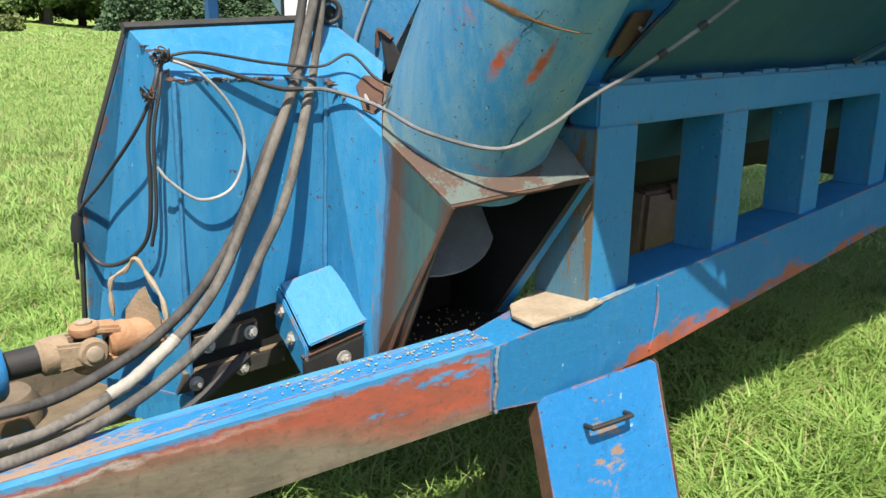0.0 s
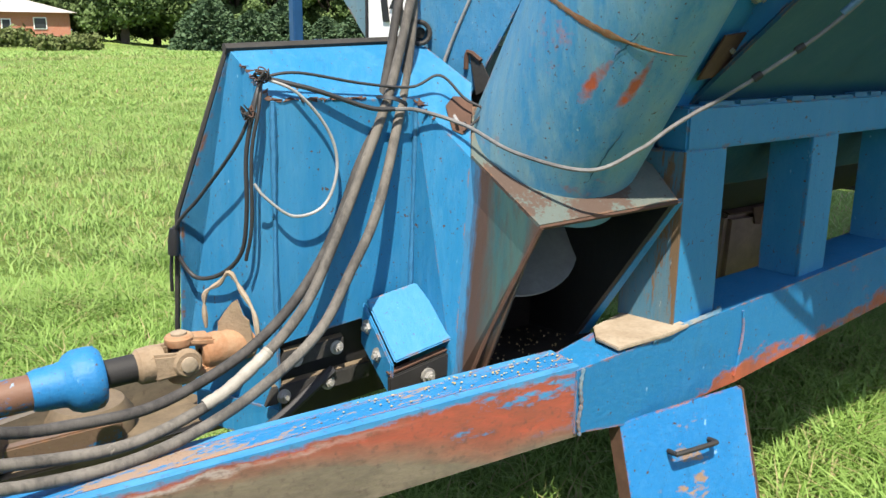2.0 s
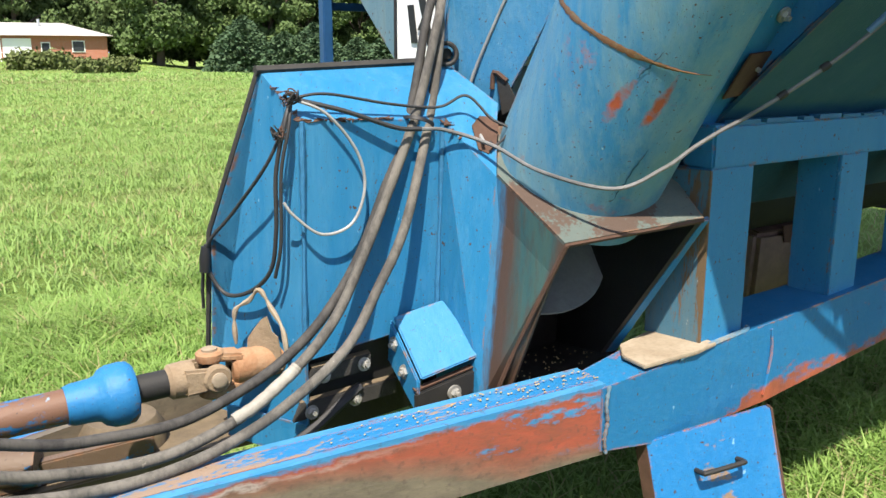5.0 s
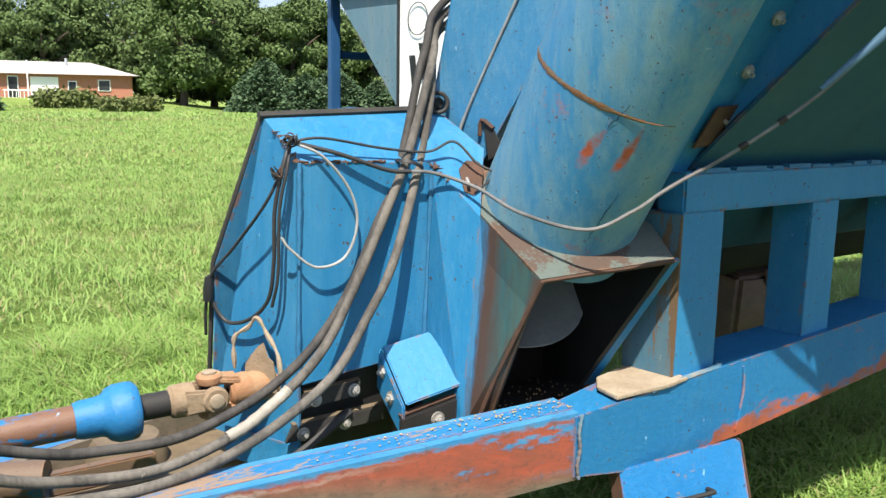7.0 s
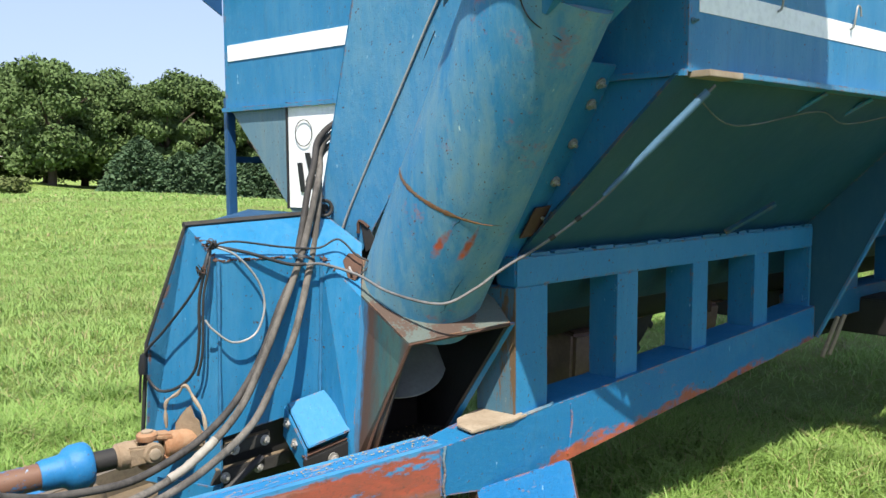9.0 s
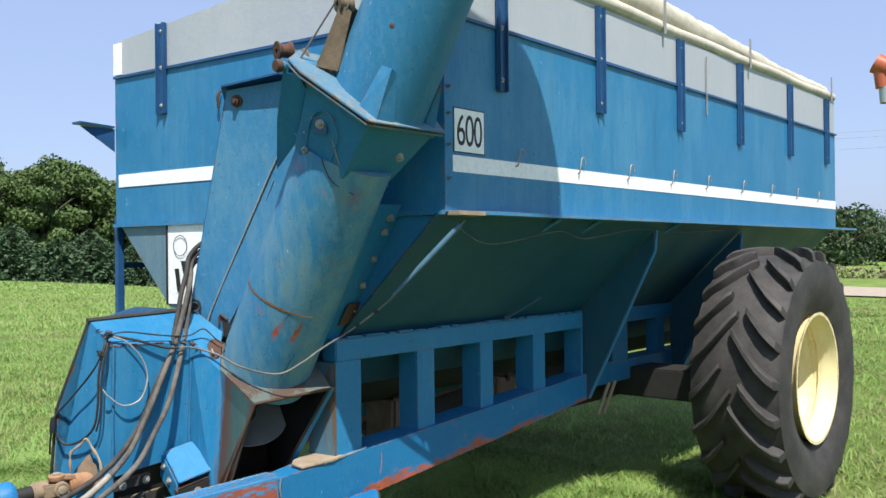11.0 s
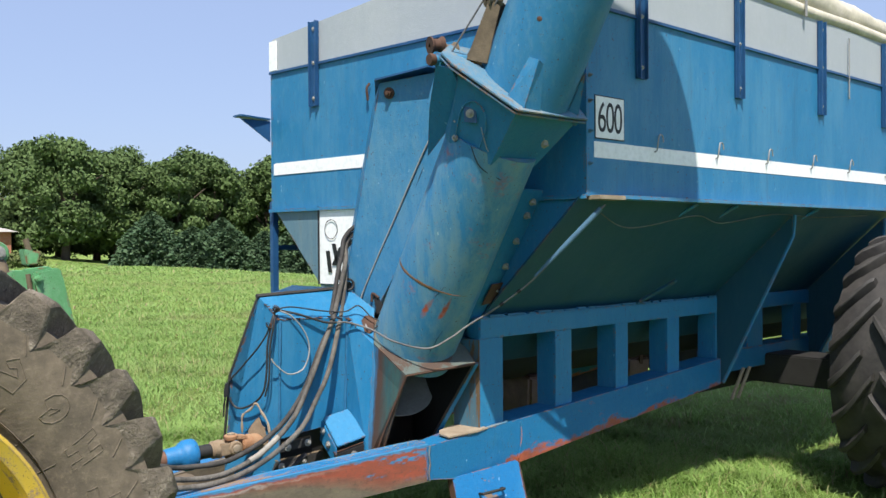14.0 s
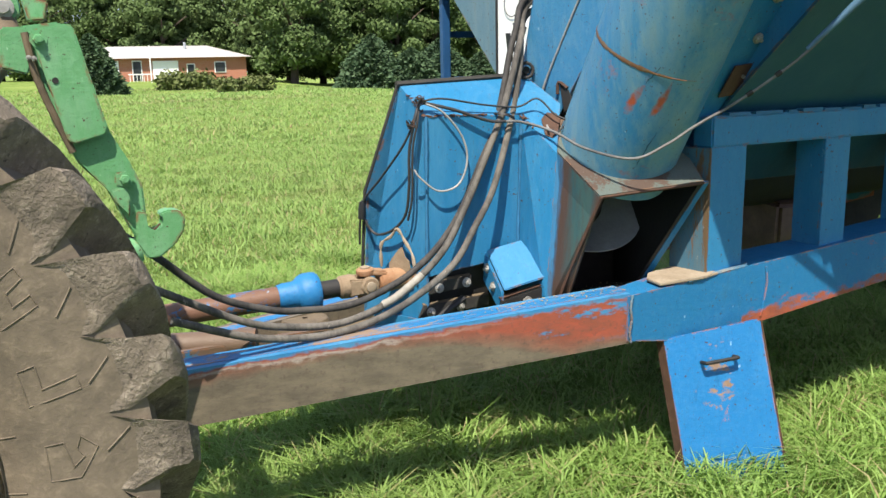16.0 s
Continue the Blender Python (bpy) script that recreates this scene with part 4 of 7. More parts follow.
for x0, x1, z in ((-0.940, -0.770, 0.738), (-0.972, -0.700, 0.662)):
    st = part("clamp_strip", slab(bmesh.new(), [(x0, 0.985, z - 0.020), (x1, 0.985, z - 0.012), (x1, 0.985, z + 0.026), (x0 + 0.02, 0.985, z + 0.020)], 0.012, 0.002), m_rubber, housing, "black clamp strip with bolts")
    part("strip_edge", slab(bmesh.new(), [(x0 + 0.02, 0.978, z + 0.019), (x1, 0.978, z + 0.025), (x1, 0.990, z + 0.029), (x0 + 0.02, 0.990, z + 0.023)], 0.003), m_gear, housing, "lighter brown strip edge")
bolts(housing, [(-0.927, 0.972, 0.658), (-0.815, 0.972, 0.663), (-0.894, 0.972, 0.737), (-0.790, 0.972, 0.743)], (0, -1, 0.1), 0.011)
rr = random.Random(5)
for a, b, n in ((C1T, lerp(C1T, C2T, 0.62), 22), (C1T, lerp(C1T, TLb, 0.7), 12), (C2T, lerp(C2T, MT, 0.35), 10)):
    for k in range(n):
        q = lerp(a, b, (k + rr.random()) / n)
        part("rust_chip", slab(bmesh.new(), [q + V(rr.uniform(-0.012, 0.012), -0.0005, rr.uniform(-0.005, 0.003)) + e for e in (V(-0.008, -0.001, 0.001), V(0.006, -0.002, 0.001), V(0.009, 0.003, 0.004), V(-0.004, 0.004, 0.004))], 0.0015), m_rust, housing)
pt_ = (C2T - MT).cross(V(-0.44, 0.93, 1.33) - MT).normalized()
pt_ = pt_ if pt_.z > 0 else -pt_
part("rust_patch", slab(bmesh.new(), [p + pt_ * 0.004 for p in (V(-0.528, 0.915, 1.280), V(-0.500, 0.924, 1.300), V(-0.472, 0.912, 1.298), V(-0.463, 0.897, 1.284), V(-0.495, 0.866, 1.237), V(-0.520, 0.862, 1.220), V(-0.538, 0.876, 1.230))], 0.0015), m_rust, housing, "bare rusty patch beside the tube")
# torn opening with rolled rusty lips
HN = V(-0.012, -0.010, 0.0)
part("torn_lip", sweep(bmesh.new(), [V(-1.026, 1.128, 0.800) + HN, V(-1.028, 1.127, 0.850) + HN, V(-1.024, 1.122, 0.884) + HN, V(-1.005, 1.092, 0.908) + HN, V(-0.991, 1.067, 0.935) + HN, V(-0.976, 1.044, 0.898) + HN, V(-0.962, 1.016, 0.851) + HN, V(-0.958, 1.006, 0.785) + HN], 0.006, 6, 6, taper=lambda t: 0.003 + 0.0035 * abs(math.sin(t * 19))), m_tan, housing, "torn sheet edge, curled and rusty")
bm = bmesh.new()
rm_ = random.Random(8)
ring = [V(-1.017, 1.107, 0.755), V(-1.014, 1.101, 0.81), V(-1.004, 1.086, 0.845), V(-0.993, 1.069, 0.862), V(-0.986, 1.057, 0.878), V(-0.980, 1.046, 0.842), V(-0.972, 1.033, 0.822), V(-0.968, 1.026, 0.785), V(-0.967, 1.024, 0.752)]
slab(bm, [p + HN * 0.4 + V(0, 0, rm_.uniform(-0.006, 0.006)) for p in ring], 0.003)
part("mud_smear", bm, m_mud, housing, "tan grease and mud smear round the shaft")
# bolted bracket
BL, BB, BFR, BFL = V(-0.725, 0.950, 0.846), V(-0.597, 0.934, 0.870), V(-0.560, 0.820, 0.762), V(-0.728, 0.830, 0.733)
br = part("bracket", slab(bmesh.new(), [BL, BB, BFR, BFL], -0.009, 0.003), m_frame, cart, "blue bent bracket bolted over the strip")
part("cheek", slab(bmesh.new(), [BL, BFL, BFL + V(0, 0, -0.085), BL + V(0, 0.01, -0.10)], -0.009, 0.003), m_blue, br)
part("black_bar", slab(bmesh.new(), [BFL + V(-0.012, 0.012, -0.030), BFR + V(-0.012, 0.012, -0.030), BFR + V(-0.012, 0.012, -0.085), BFL + V(-0.012, 0.012, -0.085)], -0.012, 0.003), m_dark, br)
part("bar_edge", slab(bmesh.new(), [BFL + V(-0.012, 0.004, -0.026), BFR + V(-0.012, 0.004, -0.026), BFR + V(-0.012, 0.016, -0.023), BFL + V(-0.012, 0.016, -0.023)], 0.004), m_rust, br, "rusty worn bar edge")
bolts(br, [lerp(BL, BFL, 0.2) + V(-0.008, 0, -0.03), lerp(BL, BFL, 0.55) + V(-0.008, 0, -0.045)], (-1, -0.2, 0), 0.012)
bolts(br, [lerp(BFL, BFR, 0.5) + V(0, -0.008, -0.058)], (0, -1, 0), 0.012)

# ---- clean-out mouth ----
MBR = V(-0.222, 0.760, 0.715)
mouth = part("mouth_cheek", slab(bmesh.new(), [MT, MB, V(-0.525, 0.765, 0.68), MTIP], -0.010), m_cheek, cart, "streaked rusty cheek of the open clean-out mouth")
part("lip", sweep(bmesh.new(), [MTIP + V(0.004, -0.004, 0), V(-0.535, 0.735, 0.80), V(-0.555, 0.775, 0.68)], 0.006, 6, 1, smooth=False), m_rust, mouth)
part("top_sheet", slab(bmesh.new(), [MT, MTIP, MR, V(-0.06, 0.80, 1.22), V(-0.44, 0.93, 1.27)], 0.008), m_pale, mouth, "rusty top sheet below the tube")
part("top_lip", sweep(bmesh.new(), [MTIP, MR], 0.006, 6, 1, smooth=False), m_rust, mouth)
# inner sheets in black and dark brown: the mouth's shade as colour
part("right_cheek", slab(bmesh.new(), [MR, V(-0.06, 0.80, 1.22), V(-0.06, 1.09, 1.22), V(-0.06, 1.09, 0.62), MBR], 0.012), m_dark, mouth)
part("right_lip", slab(bmesh.new(), [MR, MR + V(0.03, 0.0, 0.0), MBR + V(0.03, -0.01, 0), MBR], 0.014, 0.003), m_blue, mouth)
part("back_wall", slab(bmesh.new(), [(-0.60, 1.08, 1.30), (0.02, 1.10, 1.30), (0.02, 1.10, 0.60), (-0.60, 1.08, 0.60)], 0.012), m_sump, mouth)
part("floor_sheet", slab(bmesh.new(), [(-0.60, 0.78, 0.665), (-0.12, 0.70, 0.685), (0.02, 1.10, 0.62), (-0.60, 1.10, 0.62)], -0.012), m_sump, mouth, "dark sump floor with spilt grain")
# auger flighting inside
def helicoid(at, axis, r, turns, pitch, n=40):
    bm = bmesh.new()
    at, axis = Vector(at), Vector(axis).normalized()
    u = axis.cross(V(0, 0, 1)).normalized()
    w = axis.cross(u)
    k = int(n * turns)
    rows = []
    for i in range(k + 1):
        a = 2 * math.pi * i / n + 3.91
        c = at + axis * pitch * i / n
        e = math.cos(a) * u + math.sin(a) * w
        rows.append([bm.verts.new(c + e * q + axis * o) for q, o in ((0.03, 0.0), (r, 0.0), (r, 0.006), (0.03, 0.006))])
    for r0, r1 in zip(rows, rows[1:]):
        for j in range(4):
            bm.faces.new((r0[j], r0[(j + 1) % 4], r1[(j + 1) % 4], r1[j]))
    return bm


AX = V(0.004, -0.589, 1.0).normalized()
JC = V(-0.294, 0.194, 2.21)
foot = JC - AX * 1.64
part("auger_flight", helicoid(foot - AX * 0.015 + V(0.006, 0, 0), AX, 0.176, 2.5, 0.25), m_flight, mouth, "worn bright steel auger flighting")
part("auger_shaft", sweep(bmesh.new(), [foot - AX * 0.10, foot + AX * 0.6], 0.03, 12, 1, smooth=False), m_dark, mouth)

# ---- lower auger tube and flat chute ----
TR_ = 0.200
m_tube_low = worn_paint("marked sun-bleached tube", (0.028, 0.185, 0.355), (0.255, 0.365, 0.315), (0.26, 0.20, 0.11), 0.12, (1, 1, 0.30), 2.6, fade=0.74, soft=0.34, dark=0.22)
m_seam = worn_paint("rust-stained weld", (0.15, 0.11, 0.07), (0.20, 0.13, 0.07), (0.16, 0.080, 0.04), 0.75, (1, 1, 1), 9.0, specks=False, edge=0.0)
tube = part("lower_auger_tube", sweep(bmesh.new(), [JC - AX * 1.265, JC - AX * 0.16], TR_, 56, 1, smooth=False), m_tube_low, cart, "sun-bleached blue auger tube with red and rust marks")


def on_tube(ang, along, out=0.0, c=None, ax=None):
    """A place on the tube's skin: angle from the side towards -x round to -y, and way along the axis below the hinge."""
    ax = ax or AX
    u = V(-1, 0, 0)
    u = (u - ax * u.dot(ax)).normalized()
    v = u.cross(ax).normalized()
    if v.y > 0:
        v = -v
    return (c or JC) + ax * along + (u * math.cos(ang) + v * math.sin(ang)) * (TR_ + out)


def skin_patch(name, mat, label, spots, parent):
    """A thin flake of paint or rust lying on the tube, with an uneven outline."""
    bm = bmesh.new()
    for (a0, l0), (a1, l1), w, seed in spots:
        rnd = random.Random(seed)
        rows = []
        k = 14
        for i in range(k + 1):
            f = i / k
            ww = w * math.sin(math.pi * min(0.97, max(0.03, f))) ** 0.6 * rnd.uniform(0.65, 1.2)
            a, l = a0 + (a1 - a0) * f + rnd.uniform(-0.012, 0.012), l0 + (l1 - l0) * f
            rows.append((bm.verts.new(on_tube(a - ww / TR_, l, 0.0012)), bm.verts.new(on_tube(a, l, 0.0016)), bm.verts.new(on_tube(a + ww / TR_, l, 0.0012))))
        for r0, r1 in zip(rows, rows[1:]):
            bm.faces.new((r0[0], r0[1], r1[1], r1[0]))
            bm.faces.new((r0[1], r0[2], r1[2], r1[1]))
    return part(name, bm, mat, parent, label)


def tube_marks(nt, x, y, z):
    total = None
    for ang, along, rx, rz, gain in ((1.17, -0.850, 0.010, 0.026, 0.13), (1.14, -0.885, 0.015, 0.028, 0.17), (1.11, -0.920, 0.018, 0.028, 0.19), (1.09, -0.950, 0.015, 0.022, 0.13), (0.80, -0.850, 0.007, 0.035, 0.12), (0.75, -0.905, 0.012, 0.032, 0.15), (0.71, -0.945, 0.014, 0.030, 0.15)):
        p = on_tube(ang, along) - Vector((1.5, 1.1, 0))
        s = spot_mask(p.x, p.z, rx, rz, gain)(nt, x, y, z)
        total = s if total is None else mathn(nt, "ADD", total, s)
    return total


scraped("", None, None, (0.40, 0.085, 0.040), tube_marks, 0.56, 0.72, m_tube_low)
bm = bmesh.new()
rs, rows = random.Random(11), []
for i in range(61):
    a = -0.75 + 2.3 * i / 60
    w = 0.0062 * min(1.0, (i + 2) / 8) * (1.0 if i < 36 else max(0.12, (60 - i) / 24)) * rs.uniform(0.7, 1.25)
    rows.append([bm.verts.new(on_tube(a, -0.818 + d, o)) for d, o in ((-w, 0.0010), (0.0, 0.0024), (w, 0.0010))])
for r0, r1 in zip(rows, rows[1:]):
    for k in range(2):
        bm.faces.new((r0[k], r0[k + 1], r1[k + 1], r1[k]))
part("weld_seam", bm, m_seam, tube, "rusty weld seam part way round the tube")
for spot in (((1.26, -1.00), (1.17, -1.14), 0.0020, 5), ((0.93, -0.79), (0.80, -0.86), 0.0022, 7)):
    skin_patch("scratch", m_under, "thin dark scratch", [spot], tube)
# the chute's front face leans away from a ridge; its flank runs back to the hopper's front wall
CTL, CTR = V(-0.458, 0.843, 2.383), V(-0.366, 0.598, 2.416)
CBL, CBR = V(-0.464, 1.120, 1.440), V(-0.400, 0.985, 1.290)
chute = part("chute", slab(bmesh.new(), [CTL, CBL, CBR, V(-0.372, 0.880, 1.46), V(-0.352, 0.800, 1.60), V(-0.310, 0.640, 1.90), V(-0.300, 0.540, 2.10), V(-0.330, 0.510, 2.412)], 0.008), m_chute, cart, "flat faded blue chute beside the auger tube")
part("side_wall", slab(bmesh.new(), [CTL + V(0.002, 0.002, 0), V(-0.055, 1.42, 2.383), V(-0.080, 1.68, 1.43), CBL + V(0.002, 0.002, 0)], 0.008), m_blue, chute)
part("top_cap", slab(bmesh.new(), [CTL + V(-0.046, -0.012, 0.006), CTR + V(-0.046, -0.04, 0.006), V(0.0, 0.60, 2.43), V(-0.06, 1.40, 2.40)], 0.008), m_stake, chute, "dark sheet cap over the chute")
part("seam", sweep(bmesh.new(), [V(-0.352, 0.668, 1.985), V(-0.362, 0.735, 1.86), V(-0.374, 0.793, 1.745)], 0.0016, 5, 1, smooth=False), m_dark, chute, "dark crack along the folded edge")
cb = part("bolt", bolt_mesh(bmesh.new(), V(-0.447, 0.797, 2.333), (-0.92, -0.36, -0.1), 0.018, 0.014), m_rust, chute)
sp = V(-0.416, 0.942, 1.696)
part("rust_hole", slab(bmesh.new(), [sp + V(-0.003, -0.010, 0.038), sp + V(-0.006, 0.004, 0.030), sp + V(-0.008, 0.012, -0.012), sp + V(-0.004, 0.004, -0.036), sp + V(-0.001, -0.010, -0.006)], 0.003), m_rust, chute, "ragged rusty hole")
part("torn_hole", slab(bmesh.new(), [V(-0.415, 0.970, 1.395), V(-0.406, 0.935, 1.375), V(-0.402, 0.900, 1.325), V(-0.413, 0.945, 1.300)], 0.004), m_dark, chute, "dark torn hole at the foot of the chute")
part("torn_edge", sweep(bmesh.new(), [V(-0.418, 0.978, 1.36), V(-0.418, 0.972, 1.400), V(-0.408, 0.935, 1.380)], 0.006, 6, 3), m_rust, chute)
ringp = V(-0.455, 1.105, 1.442)
sh = part("shackle", lathe(bmesh.new(), [(0.026 + 0.006 * math.cos(a), 0.006 * math.sin(a)) for a in [i * math.pi / 4 for i in range(8)]], ringp + V(-0.03, -0.03, 0), (-0.5, -1, 0.2), 20), m_dark, cart, "dark steel shackle")
part("pin", sweep(bmesh.new(), [ringp + V(0.0, 0.07, 0.0), ringp + V(-0.02, -0.02, 0.0)], 0.014, 8, 1, smooth=False), m_dark, sh)
# flange strip with bolts on the right of the tube
FB = V(-0.011, 0.345, 1.764)  # topmost bolt of the flange
fw = V(0.045, 0, 0)
fl = part("tube_flange", slab(bmesh.new(), [FB + AX * 0.13 + fw, FB + AX * 0.13 - fw * 2.6, FB - AX * 0.60 - fw * 2.6, FB - AX * 0.60 + fw], -0.008, 0.001), m_blue, cart, "blue bolted flange beside the auger tube")
fn = V(0, -0.862, -0.507)
bolts(fl, [FB - AX * d + fn * 0.006 for d in (-0.07, 0.0, 0.135, 0.272, 0.40)], fn, 0.012)
part("tab", slab(bmesh.new(), [FB - AX * 0.37 + V(-0.05, -0.012, 0), FB - AX * 0.36 + V(0.035, -0.012, 0), FB - AX * 0.47 + V(0.045, -0.012, 0), FB - AX * 0.485 + V(-0.06, -0.012, 0)], -0.006, 0.001), m_rust, fl, "rust-eaten tab")

# ---- hinge and upper tube ----
FN = V(0.0, -0.660, 0.750).normalized()
FC = V(-0.300, 0.120, 2.288)
fa, fb = V(1, 0, 0), V(0, 0.750, 0.660).normalized()
outline = [(-0.328, 0.075), (-0.185, -0.218), (0.245, -0.218), (0.268, -0.120), (0.245, 0.16), (0.06, 0.25), (-0.22, 0.25), (-0.328, 0.16)]


def hinge_plate(c, grow, t):
    return slab(bmesh.new(), [c + fa * a * grow + fb * b * grow for a, b in outline], t, 0.002)


head = part("hinge_flange", hinge_plate(FC - FN * 0.012, 1.0, 0.008), m_dusty, cart, "rust-edged hinge flange of the folding auger")
part("upper_plate", hinge_plate(FC + FN * 0.004, 1.0, 0.008), m_dusty, head)
bm = bmesh.new()
top = [bm.verts.new(FC - FN * 0.014 + fa * a * 0.86 + fb * b * 0.90) for a, b in outline]
uu = (fa - AX * fa.dot(AX)).normalized()
vv = AX.cross(uu).normalized()
if vv.y > 0:
    vv = -vv
low = []
for a, b in outline:
    g = math.hypot(a, b)
    d = (uu * a - vv * b) / g
    low.append(bm.verts.new(JC - AX * 0.20 + d * TR_ * 1.03))
for k in range(len(outline)):
    j = (k + 1) % len(outline)
    bm.faces.new((low[k], low[j], top[j], top[k]))
face = [top[0].co.copy(), top[1].co.copy(), low[1].co.copy(), low[0].co.copy()]
bm.faces.new(top)
collar = part("collar", bm, m_blue, cart, "dented blue collar under the hinge", 20)
bolts(collar, [V(-0.520, 0.181, 2.162)], (-0.9, -0.45, -0.1), 0.012)
bolts(collar, [V(-0.250, 0.020, 2.043)], (0, -0.9, -0.4), 0.012)
bolts(collar, [V(-0.503, 0.277, 2.140), V(-0.503, 0.290, 2.075)], (-1, -0.2, 0), 0.009)
wc, wn = V(-0.516, 0.183, 2.158), V(-0.9, -0.45, -0.1).normalized()
wa = wn.cross(V(0, 0, 1)).normalized()
wb = wa.cross(wn)
part("strap_plate", slab(bmesh.new(), [wc + wa * a * 0.026 + wb * b * 0.034 + wn * 0.002 for a, b in ((-1, -1), (1, -0.8), (1, 1), (-1, 0.8))], 0.006), m_stake, collar, "dark square washer plate")


def on_collar(u, v, out=0.004):
    """A place on the collar's front left face: u along the flange, v down towards the tube."""
    a, b, c, d = (p.copy() for p in face)
    n = (b - a).cross(d - a).normalized()
    n = n if n.x < 0 else -n
    return lerp(lerp(a, b, u), lerp(d, c, u), v) + n * out


arch = [on_collar(0.40 + 0.27 * math.cos(k * math.pi / 12), 0.62 - 0.40 * math.sin(k * math.pi / 12)) for k in range(13)]
part("dome_rim", sweep(bmesh.new(), [on_collar(0.67, 0.95)] + arch + [on_collar(0.13, 0.95)], 0.0028, 6, 3), m_frame, collar, "raised round edge pressed in the collar")
part("crack", sweep(bmesh.new(), [on_collar(0.58, 0.52), on_collar(0.70, 0.66), on_collar(0.80, 0.76), on_collar(0.86, 0.80)], 0.0022, 5, 4), m_wire, collar, "pale crack in the paint")
part("crease", sweep(bmesh.new(), [on_tube(0.35, -0.16, 0.002), on_tube(0.70, -0.225, 0.002), on_tube(1.2, -0.25, 0.002)], 0.002, 6, 5), m_dark, tube)
UX = V(0.096, -0.496, 1.0).normalized()
UC = V(-0.265, 0.135, 2.25)
UL = 2.32
def cut_tube(n=64):
    """The upper tube, its foot mitred to the hinge plate."""
    bm = bmesh.new()
    u = (V(1, 0, 0) - UX * UX.x).normalized()
    w = UX.cross(u)
    low_, high_ = [], []
    for k in range(n):
        d = (u * math.cos(2 * math.pi * k / n) + w * math.sin(2 * math.pi * k / n)) * TR_
        p = UC + d
        s = (FC + FN * 0.010 - p).dot(FN) / UX.dot(FN)
        low_.append(bm.verts.new(p + UX * s))
        high_.append(bm.verts.new(p + UX * UL))
    for k in range(n):
        bm.faces.new((low_[k], low_[(k + 1) % n], high_[(k + 1) % n], high_[k]))
    bm.faces.new(high_)
    return bm


upper = part("upper_auger_tube", cut_tube(), m_upper, cart, "long blue upper auger tube, rust-spotted")
for q in (2.35,):
    c = on_tube(q, 0.0, 0.0, UC, UX)
    o = (c - UC).normalized()
    part("gusset", slab(bmesh.new(), [c - UX * 0.02, c + o * 0.06 - UX * 0.03, c + o * 0.012 + UX * 0.17, c + UX * 0.19], 0.022, 0.004), m_upper, upper)
# folded wedge standing on the hinge plate
GA, GR, GB = V(-0.462, 0.030, 2.216), V(-0.436, -0.034, 2.160), V(-0.345, -0.040, 2.155)
GT, GU, GW = V(-0.416, -0.048, 2.368), V(-0.408, -0.092, 2.350), V(-0.372, -0.085, 2.340)
bm = bmesh.new()
wv = [bm.verts.new(p) for p in (GA, GR, GB, GT, GU, GW)]
for q in ((0, 1, 4, 3), (1, 2, 5, 4), (2, 0, 3, 5), (0, 2, 1), (3, 4, 5)):
    bm.faces.new([wv[i] for i in q])
part("gusset", bm, m_upper, upper, "pale folded wedge bracket", 20)
for a, h, r in ((0.5, 0.32, 0.012), (1.3, 0.62, 0.016), (1.7, 0.85, 0.011), (0.9, 0.50, 0.008)):
    c = on_tube(a, h, -0.001, UC, UX)
    part("rust_spot", lathe(bmesh.new(), [(0.0005, 0.0), (r, 0.0), (r * 0.7, 0.002), (0.0005, 0.002)], c, c - UC - UX * h, 10, False), m_rust, upper)
# hinge lugs, pin and lifting cable on the left
hl = V(-0.610, 0.262, 2.378)
hinge = part("hinge_lug", slab(bmesh.new(), [hl + V(-0.010, 0.012, -0.02), V(-0.626, 0.176, 2.332), V(-0.520, 0.225, 2.250), V(-0.490, 0.330, 2.130), V(-0.478, 0.491, 2.015), V(-0.560, 0.385, 2.20)], 0.010), m_blue, cart, "dark hinge lug with a rusty pin")
part("pin", lathe(bmesh.new(), [(0.0005, -0.03), (0.020, -0.03), (0.020, -0.012), (0.030, -0.010), (0.030, 0.14), (0.024, 0.15), (0.0005, 0.15)], hl, (1, -0.12, 0.05), 18, False), m_upper, hinge, "pale blue hinge barrel")
part("pin_head", lathe(bmesh.new(), [(0.0005, -0.052), (0.022, -0.052), (0.026, -0.040), (0.022, -0.026), (0.0005, -0.026)], hl, (1, -0.12, 0.05), 12, False), m_rust, hinge, "rusty pin head")
LT = V(-0.430, 0.135, 2.628)  # roller at the top of the links
part("link", slab(bmesh.new(), [hl + V(0.11, -0.04, 0.01), hl + V(0.17, -0.10, -0.01), LT + V(0.02, -0.02, -0.03), LT + V(-0.02, 0.0, 0.0)], 0.012, 0.002), m_gear, hinge)
part("link", slab(bmesh.new(), [hl + V(0.19, -0.01, 0.02), hl + V(0.25, -0.08, 0.02), LT + V(0.06, -0.02, -0.02), LT + V(0.03, 0.0, 0.01)], 0.012, 0.002), m_dark, hinge)
for o, r_, w_, mt in ((V(0.035, 0.06, 0.075), 0.036, 0.030, m_rust), (V(0.10, 0.05, 0.060), 0.036, 0.030, m_gear), (V(0.15, -0.05, 0.0), 0.022, 0.020, m_brass), (LT - hl, 0.032, 0.030, m_gear)):
    part("roller", lathe(bmesh.new(), [(0.008, -w_), (r_, -w_), (r_, -w_ * 0.8), (r_ * 0.72, -w_ * 0.4), (r_ * 0.72, w_ * 0.4), (r_, w_ * 0.8), (r_, w_), (0.008, w_)], hl + o, (1, -0.3, 0.1), 18, False), mt, hinge, "greasy rusty roller")
